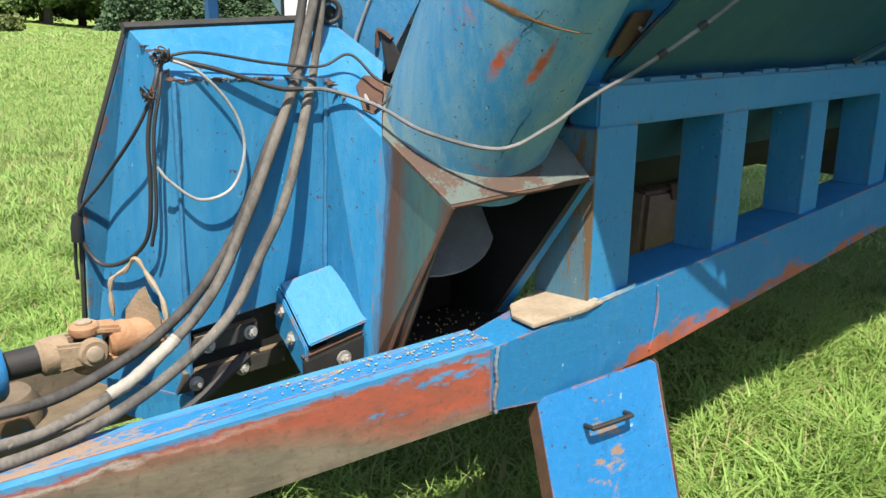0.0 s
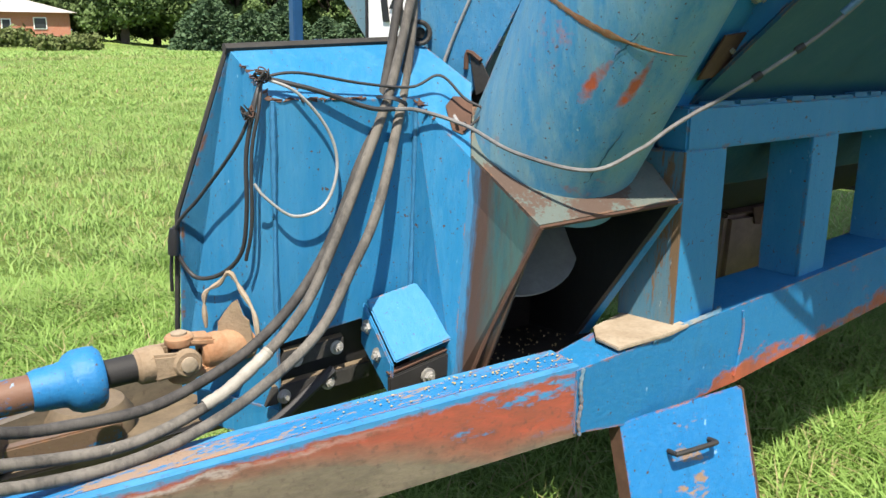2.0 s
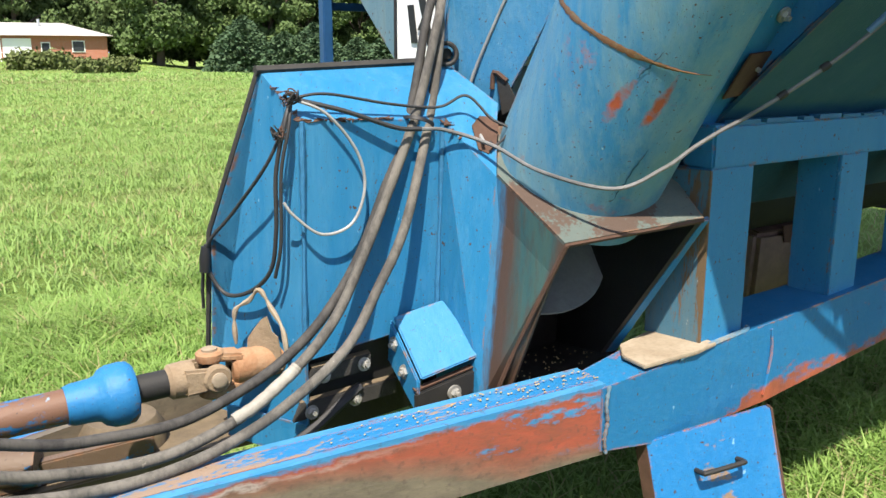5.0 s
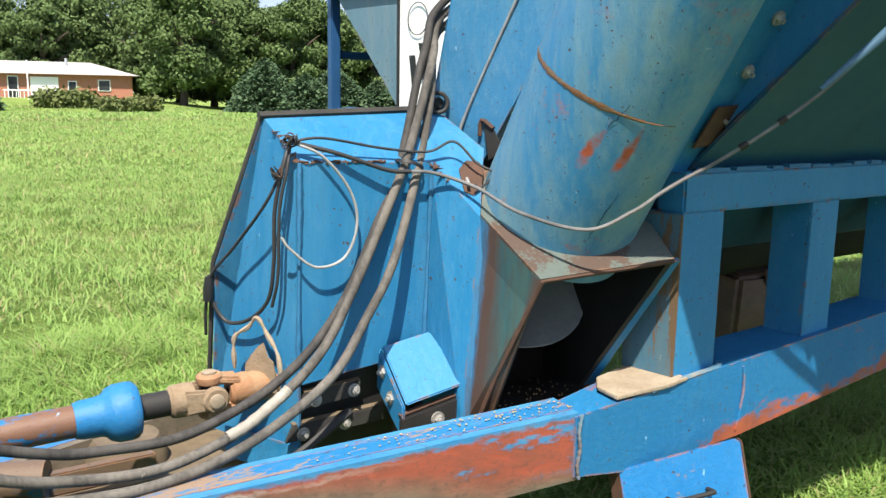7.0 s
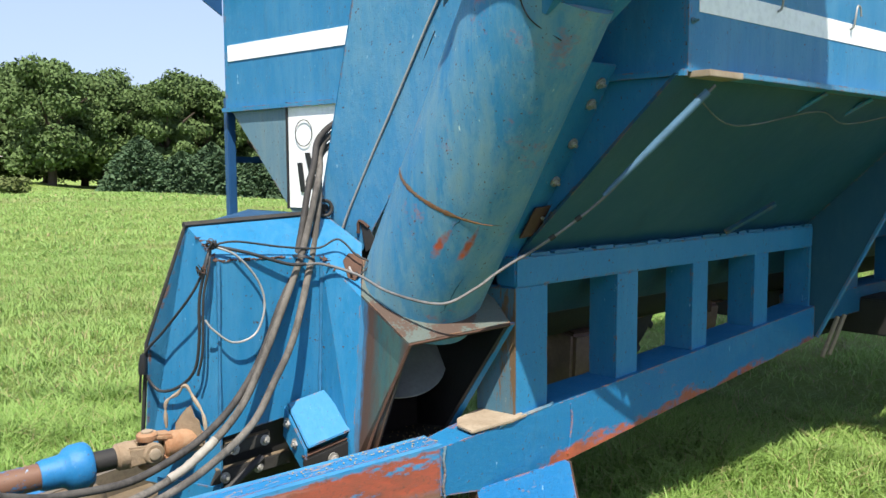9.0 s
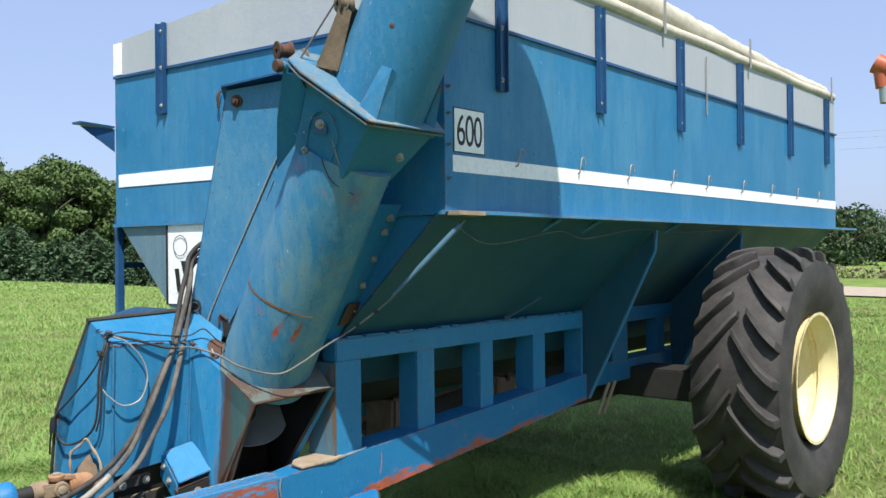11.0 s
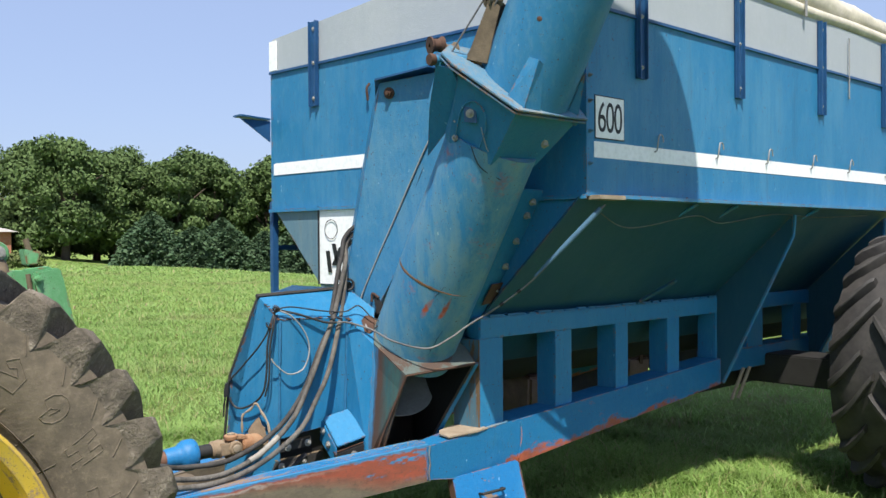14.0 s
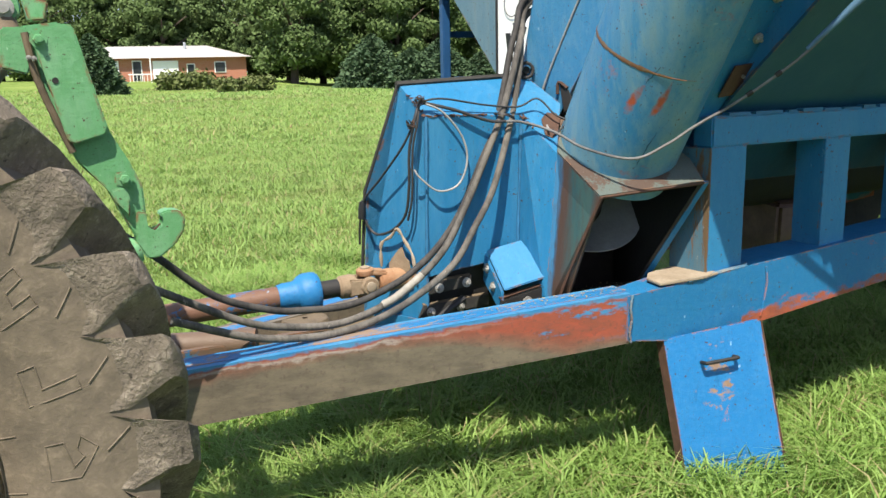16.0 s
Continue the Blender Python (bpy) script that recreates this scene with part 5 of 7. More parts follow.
part("lift_cable", sweep(bmesh.new(), [hl + V(0.05, 0.0, 0.02), LT + V(-0.03, 0, 0.02), UC - fa * 0.19 + UX * 1.1], 0.004, 6, 1, smooth=False), m_harness, hinge)
part("lift_cable", sweep(bmesh.new(), [hl + V(0.12, -0.03, 0.02), LT + V(0.0, -0.03, 0.0)], 0.004, 6, 1, smooth=False), m_harness, hinge)

# ---- tarp ----
rnd = random.Random(3)
roll = [(x, 0.02 + 0.004 * math.sin(x * 3.1), 2.985 + 0.004 * math.sin(x * 5.3)) for x in [0.0 + 0.12 * i for i in range(45)]]
tarp = part("tarp_roll", sweep(bmesh.new(), roll, 0.038, 12, 2), m_tarp, cart, "rolled cream tarpaulin along the hopper rim")


def fold_height(x):
    return 3.045 + 0.085 * min(1.0, max(0.0, (4.3 - x) / 2.6))


def fold_mesh():
    """The gathered sheet above the roll: a flattened, wrinkled sausage."""
    bm = bmesh.new()
    rows = []
    n, k = 150, 18
    for i in range(n + 1):
        x = 0.05 + 5.2 * i / n
        c = V(x, 0.12, fold_height(x) - 0.005)
        wide = 0.085 + 0.012 * noise.noise((x * 2.1, 0, 5.0))
        tall = 0.40 * (fold_height(x) - 2.95) + 0.028 + 0.012 * noise.noise((x * 1.7, 3.0, 0))
        ring = []
        for j in range(k):
            a = 2 * math.pi * j / k
            w = 1 + 0.16 * noise.noise((x * 5.0 + 2 * math.cos(a), 2.2 * math.sin(a), 1.0)) + 0.07 * noise.noise((x * 16, 4 * a, 2.0))
            ring.append(bm.verts.new(c + V(0, math.cos(a) * wide * w, math.sin(a) * tall * w)))
        rows.append(ring)
    for p, q in zip(rows, rows[1:]):
        for j in range(k):
            bm.faces.new((p[j], p[(j + 1) % k], q[(j + 1) % k], q[j]))
    bm.faces.new(rows[0][::-1])
    bm.faces.new(rows[-1])
    return bm


part("tarp_fold", fold_mesh(), m_tarp, tarp, "", 80)
part("tarp_sheet", slab(bmesh.new(), [(0.15, 0.1, 2.95), (5.2, 0.1, 2.95), (5.0, W - 0.1, 2.925), (0.0, W - 0.1, 2.925)], 0.01), m_tarp, tarp)
for x in (1.98, 3.30, 5.15):
    part("tarp_stop", block(bmesh.new(), x - 0.012, x + 0.012, -0.028, -0.020, 2.93, 3.14, 0.002), m_wire, tarp, "upright steel tarp stop")
part("chain", sweep(bmesh.new(), [(2.58 + 0.006 * (i % 2), -0.012, 2.90 - 0.02 * i) for i in range(20)], 0.004, 5, 1, smooth=False), m_wire, tarp)

settle(tarp, settled)

# ---- wheels ----
def carcass(r, w, rim_r, depth, at, axis, n=72, crown=0.01, round_=0.05):
    """The tyre's casing: bulging sidewalls and a rounded shoulder."""
    h, b = w / 2, r - rim_r
    half = [(rim_r, 0.62), (rim_r + 0.012, 0.76), (rim_r + b * 0.16, 0.86), (rim_r + b * 0.34, 0.97), (rim_r + b * 0.52, 1.0), (rim_r + b * 0.68, 0.985), (rim_r + b * 0.78, 0.95), (r - depth - round_ * 0.5, 0.86), (r - depth - round_ * 0.12, 0.70), (r - depth, 0.45)]
    prof = [(q, -h * s) for q, s in half] + [(r - depth + crown, 0.0)] + [(q, h * s) for q, s in half[::-1]]
    return lathe(bmesh.new(), prof, at, axis, n)


def lug_mesh(bm, r, w, depth, at, axis, a0, side, wid, stations, sweep_back, worn=0.0):
    """One slanting tread bar; stations: way across, way round, drop of the top, drop of the foot, width of the top, width of the foot."""
    at, axis = Vector(at), Vector(axis).normalized()
    u = axis.cross(V(0, 0, 1)).normalized()
    v = axis.cross(u)
    h = w / 2

    rnd = random.Random(int(a0 * 1000) + side)

    def on(a, s, rad):
        a, s, rad = a + rnd.uniform(-worn, worn), s + rnd.uniform(-worn, worn) * 0.4, rad + rnd.uniform(-worn, worn) * 0.8
        return bm.verts.new(at + axis * s + rad * (math.cos(a) * u + math.sin(a) * v))

    rows = []
    for f, g, top, foot, wd, ft in stations:
        a, s = a0 + sweep_back * g, side * h * f
        k = wid * wd
        kf = wid * ft
        rows.append((on(a - kf, s, r - foot), on(a - k * 0.82, s, r - top - 0.006), on(a - k * 0.6, s, r - top), on(a + k * 0.6, s, r - top), on(a + k * 0.82, s, r - top - 0.006), on(a + kf, s, r - foot)))
    for p, q in zip(rows, rows[1:]):
        for i in range(5):
            bm.faces.new((p[i], p[i + 1], q[i + 1], q[i]))
    bm.faces.new(rows[0])
    bm.faces.new(rows[-1][::-1])
    return bm


def tread(parent, mat, lugs, r, w, depth, at, axis, wid, stations, sweep_back, other=None, worn=0.0):
    """Two rows of bars, each a part of its own under the tyre."""
    for side in (-1, 1):
        for k in range(lugs):
            st = other if other and k % 2 else stations
            a0 = 2 * math.pi * (k + (0.5 if side > 0 else 0.0)) / lugs
            part("lug", lug_mesh(bmesh.new(), r, w, depth, at, axis, a0, side, wid, st, sweep_back, worn), mat, parent, "", 30)


def cart_wheel(at, axis):
    at, axis = Vector(at), Vector(axis).normalized()
    ty = part("tyre", carcass(0.852, 0.57, 0.40, 0.066, at, axis, 96, 0.012, 0.06), m_carttyre, cart, "large black flotation tyre with slanting bars", 40)
    full = [(-0.03, 0.0, 0.010, 0.085, 0.8, 0.90), (0.05, 0.10, 0.0, 0.085, 0.95, 1.06), (0.30, 0.40, 0.0, 0.085, 1.0, 1.12), (0.55, 0.66, 0.004, 0.09, 1.05, 1.18), (0.78, 0.84, 0.014, 0.12, 1.15, 1.29), (0.90, 0.92, 0.036, 0.15, 1.2, 1.34), (0.945, 0.95, 0.095, 0.16, 1.1, 1.23)]
    short = [(0.20, 0.28, 0.010, 0.085, 0.8, 0.90), (0.27, 0.36, 0.0, 0.085, 0.95, 1.06), (0.40, 0.50, 0.0, 0.085, 1.0, 1.12), (0.58, 0.68, 0.005, 0.09, 1.05, 1.18), (0.78, 0.84, 0.014, 0.12, 1.15, 1.29), (0.90, 0.92, 0.036, 0.15, 1.2, 1.34), (0.945, 0.95, 0.095, 0.16, 1.1, 1.23)]
    tread(ty, m_carttyre, 22, 0.852, 0.57, 0.07, at, axis, 0.033, full, 0.40, short)
    rim = part("rim", lathe(bmesh.new(), [(0.415, 0.250), (0.425, 0.262), (0.405, 0.262), (0.392, 0.240), (0.386, 0.205), (0.372, 0.190), (0.368, 0.145), (0.382, 0.132), (0.382, 0.110), (0.364, 0.098), (0.352, 0.045), (0.336, 0.030), (0.330, -0.06), (0.345, -0.075), (0.335, -0.10), (0.28, -0.12), (0.12, -0.13), (0.0005, -0.13), (0.0005, -0.15), (0.34, -0.14), (0.40, 0.2)], at, axis, 64, False), m_cream, cart, "cream painted wheel rim")
    part("hub", lathe(bmesh.new(), [(0.09, -0.13), (0.09, 0.06), (0.075, 0.10), (0.0005, 0.10)], at, axis, 20, False), m_blue, rim, "blue wheel hub")
    u = axis.cross(V(0, 0, 1)).normalized()
    v = axis.cross(u)
    for k in range(8):
        a = k * math.pi / 4
        part("wheel_nut", bolt_mesh(bmesh.new(), at - axis * 0.125 + 0.15 * (math.cos(a) * u + math.sin(a) * v), axis, 0.015, 0.015), m_steel, rim)


cart_wheel((3.11, -0.25, 0.832), (0, -1, 0))
cart_wheel((2.85, 2.74, 0.845), (0, 1, 0))

# ---- drive shaft ----
m_bell = worn_paint("scuffed blue guard", (0.014, 0.155, 0.36), (0.04, 0.21, 0.40), (0.16, 0.085, 0.055), 0.42, (1, 1, 1), 6.0, fade=0.4, edge=0.0)
m_shaft = worn_paint("rust-worn blue shaft", (0.012, 0.14, 0.33), (0.05, 0.20, 0.34), (0.16, 0.085, 0.055), 0.85, (0.5, 1, 1), 7.0, fade=0.4)
shaft = thing("drive_shaft", (-1.3, 1.08, 0.70), "muddy drive shaft with a blue guard bell and universal joint", "drive shaft")
DS = V(-1, 0.05, -0.035).normalized()
p0 = V(-0.99, 1.07, 0.765)
part("shaft_tube", sweep(bmesh.new(), [p0 + DS * 0.30, p0 + DS * 1.5], 0.036, 18, 1, smooth=False), m_shaft, shaft, "worn rusty shaft tube")
part("inner_shaft", sweep(bmesh.new(), [p0 + DS * 0.20, p0 + DS * 0.34], 0.030, 14, 1, smooth=False), m_dark, shaft)
part("guard_bell", lathe(bmesh.new(), [(0.030, 0.0), (0.056, 0.0), (0.064, -0.008), (0.066, -0.022), (0.065, -0.048), (0.058, -0.064), (0.048, -0.073), (0.045, -0.084), (0.043, -0.120), (0.039, -0.135), (0.030, -0.135)], p0 + DS * 0.29, -DS * -1 * -1, 28, False), m_bell, shaft, "bright blue plastic guard bell")
DV = V(0.05, 1, 0).normalized()
DU = DS.cross(DV).normalized()
JX = p0 + DS * 0.125  # centre of the universal joint


def yoke(base, ear, axis, across, mat, label):
    """A forked casting: a collar and two flat ears with round ends about the joint's cross."""
    y = part("yoke", lathe(bmesh.new(), [(0.010, -0.03), (0.036, -0.03), (0.040, -0.012), (0.038, 0.02), (0.030, 0.028), (0.010, 0.028)], base, DS, 22, False), mat, shaft, label)
    for s in (-1, 1):
        bm = bmesh.new()
        c0, c1 = base + axis * s * 0.018, JX + axis * s * 0.030
        hexa(bm, [q + axis * s * t + across * w for q, h in ((c0, 0.030), (c1, 0.024)) for t, w in ((0.0, -h), (0.020, -h), (0.020, h), (0.0, h))], 0.006)
        lathe(bm, [(0.0005, 0.0), (0.029, 0.0), (0.031, 0.005), (0.031, 0.017), (0.026, 0.022), (0.0005, 0.022)], c1, axis * s, 22, False)
        part("ear", bm, mat, y)
        part("cross_cap", lathe(bmesh.new(), [(0.0005, 0.0), (0.017, 0.0), (0.017, 0.006), (0.012, 0.008), (0.0005, 0.008)], c1 + axis * s * 0.021, axis * s, 16, False), m_tan, y)
    return y


yoke(p0 + DS * 0.055, JX, DU, DV, m_brass, "rusty orange cast yoke")
yoke(p0 + DS * 0.195, JX, DV, DU, m_mud, "tan muddy cast yoke")
part("stub", sweep(bmesh.new(), [p0 - DS * 0.10, p0 + DS * 0.04], 0.037, 18, 1, smooth=False), m_brass, shaft, "rusty splined stub")
part("cross", sweep(bmesh.new(), [JX - DV * 0.04, JX + DV * 0.04], 0.014, 10, 1, smooth=False), m_dark, shaft)

# ---- hoses and cables ----
hoses = thing("hydraulic_hoses", (-0.8, 0.95, 0.7), "bundle of weathered grey hydraulic hoses", "hose")
H = [
    [(-0.40, 1.106, 1.735), (-0.445, 1.118, 1.70), (-0.490, 1.105, 1.655), (-0.532, 1.06, 1.59), (-0.578, 1.03, 1.50), (-0.655, 0.98, 1.31), (-0.748, 0.955, 1.13), (-0.830, 0.925, 1.005), (-0.915, 0.90, 0.915), (-1.00, 0.885, 0.850), (-1.10, 0.88, 0.797), (-1.25, 0.87, 0.756), (-1.40, 0.865, 0.762), (-1.505, 0.86, 0.780), (-1.665, 0.84, 0.849), (-1.811, 0.80, 0.981), (-1.90, 0.75, 1.06)],
    [(-0.40, 1.118, 1.70), (-0.445, 1.126, 1.665), (-0.482, 1.100, 1.62), (-0.520, 1.045, 1.57), (-0.560, 1.01, 1.50), (-0.650, 0.962, 1.31), (-0.765, 0.930, 1.105), (-0.836, 0.900, 1.005), (-0.900, 0.872, 0.925), (-0.965, 0.852, 0.865), (-1.042, 0.842, 0.810), (-1.115, 0.835, 0.768), (-1.20, 0.828, 0.737), (-1.32, 0.82, 0.718), (-1.465, 0.82, 0.732), (-1.60, 0.80, 0.775), (-1.791, 0.78, 0.881), (-1.90, 0.74, 0.95)],
    [(-0.40, 1.130, 1.66), (-0.445, 1.136, 1.63), (-0.485, 1.105, 1.585), (-0.518, 1.055, 1.54), (-0.545, 1.02, 1.46), (-0.605, 0.970, 1.31), (-0.700, 0.905, 1.125), (-0.757, 0.875, 1.035), (-0.822, 0.850, 0.960), (-0.894, 0.825, 0.876), (-0.956, 0.810, 0.829), (-1.042, 0.800, 0.782), (-1.137, 0.795, 0.740), (-1.26, 0.79, 0.708), (-1.40, 0.79, 0.700), (-1.58, 0.78, 0.730), (-1.80, 0.75, 0.82)],
]
for k, pts in enumerate(H):
    ho = part("hose", sweep(bmesh.new(), pts, 0.0112 if k else 0.0108, 10, 8), m_hose if k else m_oldhose, hoses)
part("tape_sleeve", sweep(bmesh.new(), [(-1.020, 0.844, 0.825), (-1.042, 0.842, 0.810), (-1.115, 0.835, 0.768), (-1.165, 0.831, 0.750)], 0.0152, 12, 6, taper=lambda t: 0.0128 + 0.0008 * math.sin(t * 43)), m_tape, hoses, "dirty white taped repair on the hose")
part("hose_end", sweep(bmesh.new(), [(-0.80, 0.975, 0.69), (-1.0, 0.95, 0.60), (-1.25, 0.94, 0.575), (-1.6, 0.88, 0.62)], 0.012, 8, 8), m_cable, hoses)
part("cable_tie", lathe(bmesh.new(), [(0.036, -0.004), (0.040, -0.004), (0.040, 0.004), (0.036, 0.004)], (-0.645, 0.965, 1.29), (0.35, 0.2, 0.9), 16), m_black, hoses)

wires = thing("lighting_cable", (-0.95, 0.96, 1.0), "black and grey cable harness looped over the housing", "cable")
CB = V(-0.945, 0.985, 1.352)
W_ = [
    (m_harness, 0.0046, [(-0.192, 0.430, 1.314), (-0.235, 0.455, 1.288), (-0.285, 0.480, 1.255), (-0.350, 0.500, 1.215), (-0.430, 0.560, 1.172), (-0.505, 0.700, 1.198), (-0.535, 0.83, 1.245), (-0.60, 0.915, 1.275), (-0.66, 0.926, 1.280)]),
    (m_cable, 0.0052, [(-0.66, 0.926, 1.280), (-0.72, 0.935, 1.285), (-0.84, 0.955, 1.325), CB]),
    (m_cable, 0.0048, [CB, (-0.968, 0.972, 1.30), (-0.985, 0.985, 1.20), (-0.985, 0.995, 1.08), (-0.99, 1.02, 0.985), (-1.01, 1.09, 0.925), (-1.035, 1.17, 0.905), (-1.06, 1.20, 0.955), (-1.065, 1.20, 1.02)]),
    (m_cable, 0.0042, [CB, (-0.962, 0.968, 1.29), (-0.978, 0.975, 1.20), (-0.98, 0.985, 1.05), (-0.985, 1.01, 0.97)]),
    (m_wire, 0.0034, [CB, (-0.88, 0.955, 1.32), (-0.815, 0.945, 1.24), (-0.80, 0.938, 1.16), (-0.835, 0.935, 1.085), (-0.905, 0.94, 1.068), (-0.96, 0.955, 1.11), (-0.98, 0.965, 1.14)]),
    (m_cable, 0.0032, [CB, (-0.87, 0.97, 1.36), (-0.72, 0.96, 1.335), (-0.60, 0.945, 1.325), (-0.54, 0.92, 1.35), (-0.50, 0.88, 1.30), (-0.47, 0.85, 1.275), (-0.50, 0.86, 1.24), (-0.525, 0.85, 1.25)]),
    (m_wire, 0.0042, [(-0.335, 0.560, 2.20), (-0.357, 0.647, 2.073), (-0.394, 0.818, 1.769), (-0.418, 0.932, 1.569), (-0.440, 1.025, 1.392), (-0.455, 1.020, 1.33), (-0.500, 0.93, 1.275), (-0.535, 0.86, 1.25)]),
    (m_cable, 0.004, [CB, (-0.99, 1.0, 1.23), (-1.03, 1.12, 1.10), (-1.065, 1.19, 1.02), (-1.07, 1.22, 0.93), (-1.065, 1.24, 0.86)]),
    (m_harness, 0.0045, [(-0.192, 0.430, 1.314), (-0.123, 0.360, 1.381), (-0.040, 0.285, 1.468), (0.01, 0.212, 1.56), (0.070, 0.120, 1.678), (0.148, 0.018, 1.805)]),
]
for mat, r, pts in W_:
    part("cable", sweep(bmesh.new(), pts, r, 8, 8), mat, wires)
rk = random.Random(21)
for c, count, spread in ((CB + V(-0.005, -0.012, 0.0), 5, 0.020), (V(-0.985, 0.970, 1.285), 4, 0.016)):
    for k in range(count):
        pts = [c + V(rk.uniform(-1, 1), rk.uniform(-0.4, 0.3), rk.uniform(-1, 1)) * spread for _ in range(6)]
        part("knot", sweep(bmesh.new(), pts, rk.uniform(0.0012, 0.0021), 6, 5), (m_dark, m_rust, m_cable)[k % 3], wires, "twisted thin wire knot")
for q in (V(-0.142, 0.379, 1.363), V(-0.085, 0.326, 1.420)):
    part("tape_wrap", lathe(bmesh.new(), [(0.004, -0.010), (0.0078, -0.010), (0.0085, 0.0), (0.0074, 0.010), (0.004, 0.010)], q, (0.1, -0.09, 0.1), 10, False), m_dark, wires, "black tape wrap")
part("connector", lathe(bmesh.new(), [(0.0005, -0.03), (0.012, -0.03), (0.014, 0.0), (0.011, 0.03), (0.0005, 0.03)], (-1.068, 1.20, 0.985), (0.1, 0, 1), 12, False), m_black, wires, "black cable plug")
part("sleeve", sweep(bmesh.new(), [(-0.030, 0.275, 1.488), (0.026, 0.195, 1.588), (0.082, 0.115, 1.688), (0.138, 0.035, 1.788)], 0.0125, 10, 2, taper=lambda t: 0.0075 + 0.005 * min(1.0, t * 2)), m_sleeve, wires, "pale blue conduit sleeve")

# ---- clean-out door leaning on the frame ----
door = thing("clean_out_door", (-0.1, 0.45, 0.0), "bright blue clean-out door leaning against the beam", "panel")
PTL, PTR, PBR, PBL = V(-0.285, 0.560, 0.570), V(0.060, 0.470, 0.600), V(0.098, 0.335, 0.02), V(-0.245, 0.445, 0.02)
part("sheet", slab(bmesh.new(), [PTL, PTR + V(-0.02, 0, 0.012), PTR, PBR, PBL], 0.006, 0.002), m_plate, door)
pn = (PTR - PTL).cross(PBL - PTL).normalized()
if pn.y > 0:
    pn = -pn
for a, b in ((PTL, PBL), (PTR, PBR)):
    s = (PTR - PTL).normalized() * (0.012 if a is PTL else -0.012)
    part("edge_flange", slab(bmesh.new(), [a, b, b - pn * 0.030 - s, a - pn * 0.030 - s], 0.005), m_rust, door, "rusty folded edge")
hc = lerp(lerp(PTL, PTR, 0.50), lerp(PBL, PBR, 0.50), 0.17)
hx = (PTR - PTL).normalized()
hd = (PBL - PTL).normalized()
part("handle", sweep(bmesh.new(), [hc - hx * 0.058 - pn * 0.002, hc - hx * 0.058 + pn * 0.028, hc - hx * 0.046 + pn * 0.034, hc + hx * 0.046 + pn * 0.034, hc + hx * 0.058 + pn * 0.028, hc + hx * 0.058 - pn * 0.002], 0.0065, 8, 4), m_dark, door, "bent steel rod handle")

# ---- tractor rear, seen beside the tongue ----
tractor = thing("tractor_rear", (-2.71, 0.05, 0.0), "green tractor rear with dusty bar tyre and yellow rim", "tractor")
TC, TAX = V(-2.755, 0.045, 0.852), V(0, -1, 0)
tt = part("tyre", carcass(0.838, 0.46, 0.498, 0.058, TC, TAX, 96, 0.018, 0.030), m_tyre, tractor, "dusty worn bar-tread tyre", 40)
tread(tt, m_lug, 34, 0.838, 0.46, 0.06, TC, TAX, 0.0200, [(-0.06, 0.0, 0.004, 0.085, 1.5, 1.9), (0.30, 0.30, 0.0, 0.085, 1.6, 2.2), (0.62, 0.62, 0.001, 0.088, 1.9, 2.7), (0.82, 0.82, 0.003, 0.092, 2.3, 3.2), (0.93, 0.90, 0.010, 0.098, 2.55, 3.6), (0.985, 0.94, 0.022, 0.105, 2.75, 3.9), (1.004, 0.965, 0.052, 0.118, 3.0, 4.2), (0.998, 0.985, 0.086, 0.130, 3.3, 4.5), (0.972, 1.0, 0.118, 0.145, 3.5, 4.7)], 0.33, worn=0.0035)
tr = part("rim", lathe(bmesh.new(), [(0.484, 0.223), (0.514, 0.240), (0.520, 0.230), (0.506, 0.204), (0.476, 0.195), (0.456, 0.15), (0.441, 0.10), (0.421, 0.09), (0.371, 0.088), (0.366, 0.075), (0.316, 0.07), (0.286, 0.045), (0.16, 0.03), (0.0005, 0.03), (0.0005, 0.0), (0.416, 0.04), (0.476, 0.12)], TC, TAX, 80, False), m_yellow, tractor, "yellow steel wheel with round holes")
part("rim_flange", lathe(bmesh.new(), [(0.473, 0.196), (0.484, 0.2255), (0.514, 0.2430), (0.5225, 0.231), (0.506, 0.201)], TC, TAX, 80, False), m_flange, tr, "scuffed yellow rim flange")
for k in range(12):
    a = k * math.pi / 6 - 0.12
    part("wheel_bolt", bolt_mesh(bmesh.new(), TC + TAX * 0.088 + V(math.cos(a), 0, math.sin(a)) * 0.385, TAX, 0.015, 0.013), m_bolt, tr)
for k in range(6):
    a = k * math.pi / 3 + 0.08
    hc_ = TC + TAX * 0.058 + V(math.cos(a), 0, math.sin(a)) * 0.296
    part("hole", lathe(bmesh.new(), [(0.0005, 0.0), (0.036, 0.0), (0.038, 0.010), (0.0005, 0.010)], hc_, TAX, 20, False), m_dark, tr)
    part("hole_lip", lathe(bmesh.new(), [(0.036, 0.0), (0.037, 0.016), (0.041, 0.019), (0.047, 0.016), (0.056, 0.004), (0.056, 0.0)], hc_, TAX, 24), m_yellow, tr)
for q, z in ((0.448, 0.128), (0.368, 0.084)):
    part("groove", lathe(bmesh.new(), [(q - 0.002, z), (q + 0.002, z + 0.002), (q + 0.002, z - 0.004)], TC, TAX, 80), m_gear, tr, "thin dark line in the rim joint")
# raised outline marks moulded in the sidewall
def sidewall(a, q, out=0.0006):
    """A place on the tractor tyre's outer sidewall at angle a and radius q."""
    b = (q - 0.498) / (0.838 - 0.498)
    s = np.interp(b, (0.0, 0.036, 0.16, 0.34, 0.52, 0.68, 0.78), (0.62, 0.76, 0.86, 0.97, 1.0, 0.985, 0.95))
    return TC + TAX * (0.23 * float(s) + out) + V(math.cos(a), 0, math.sin(a)) * q


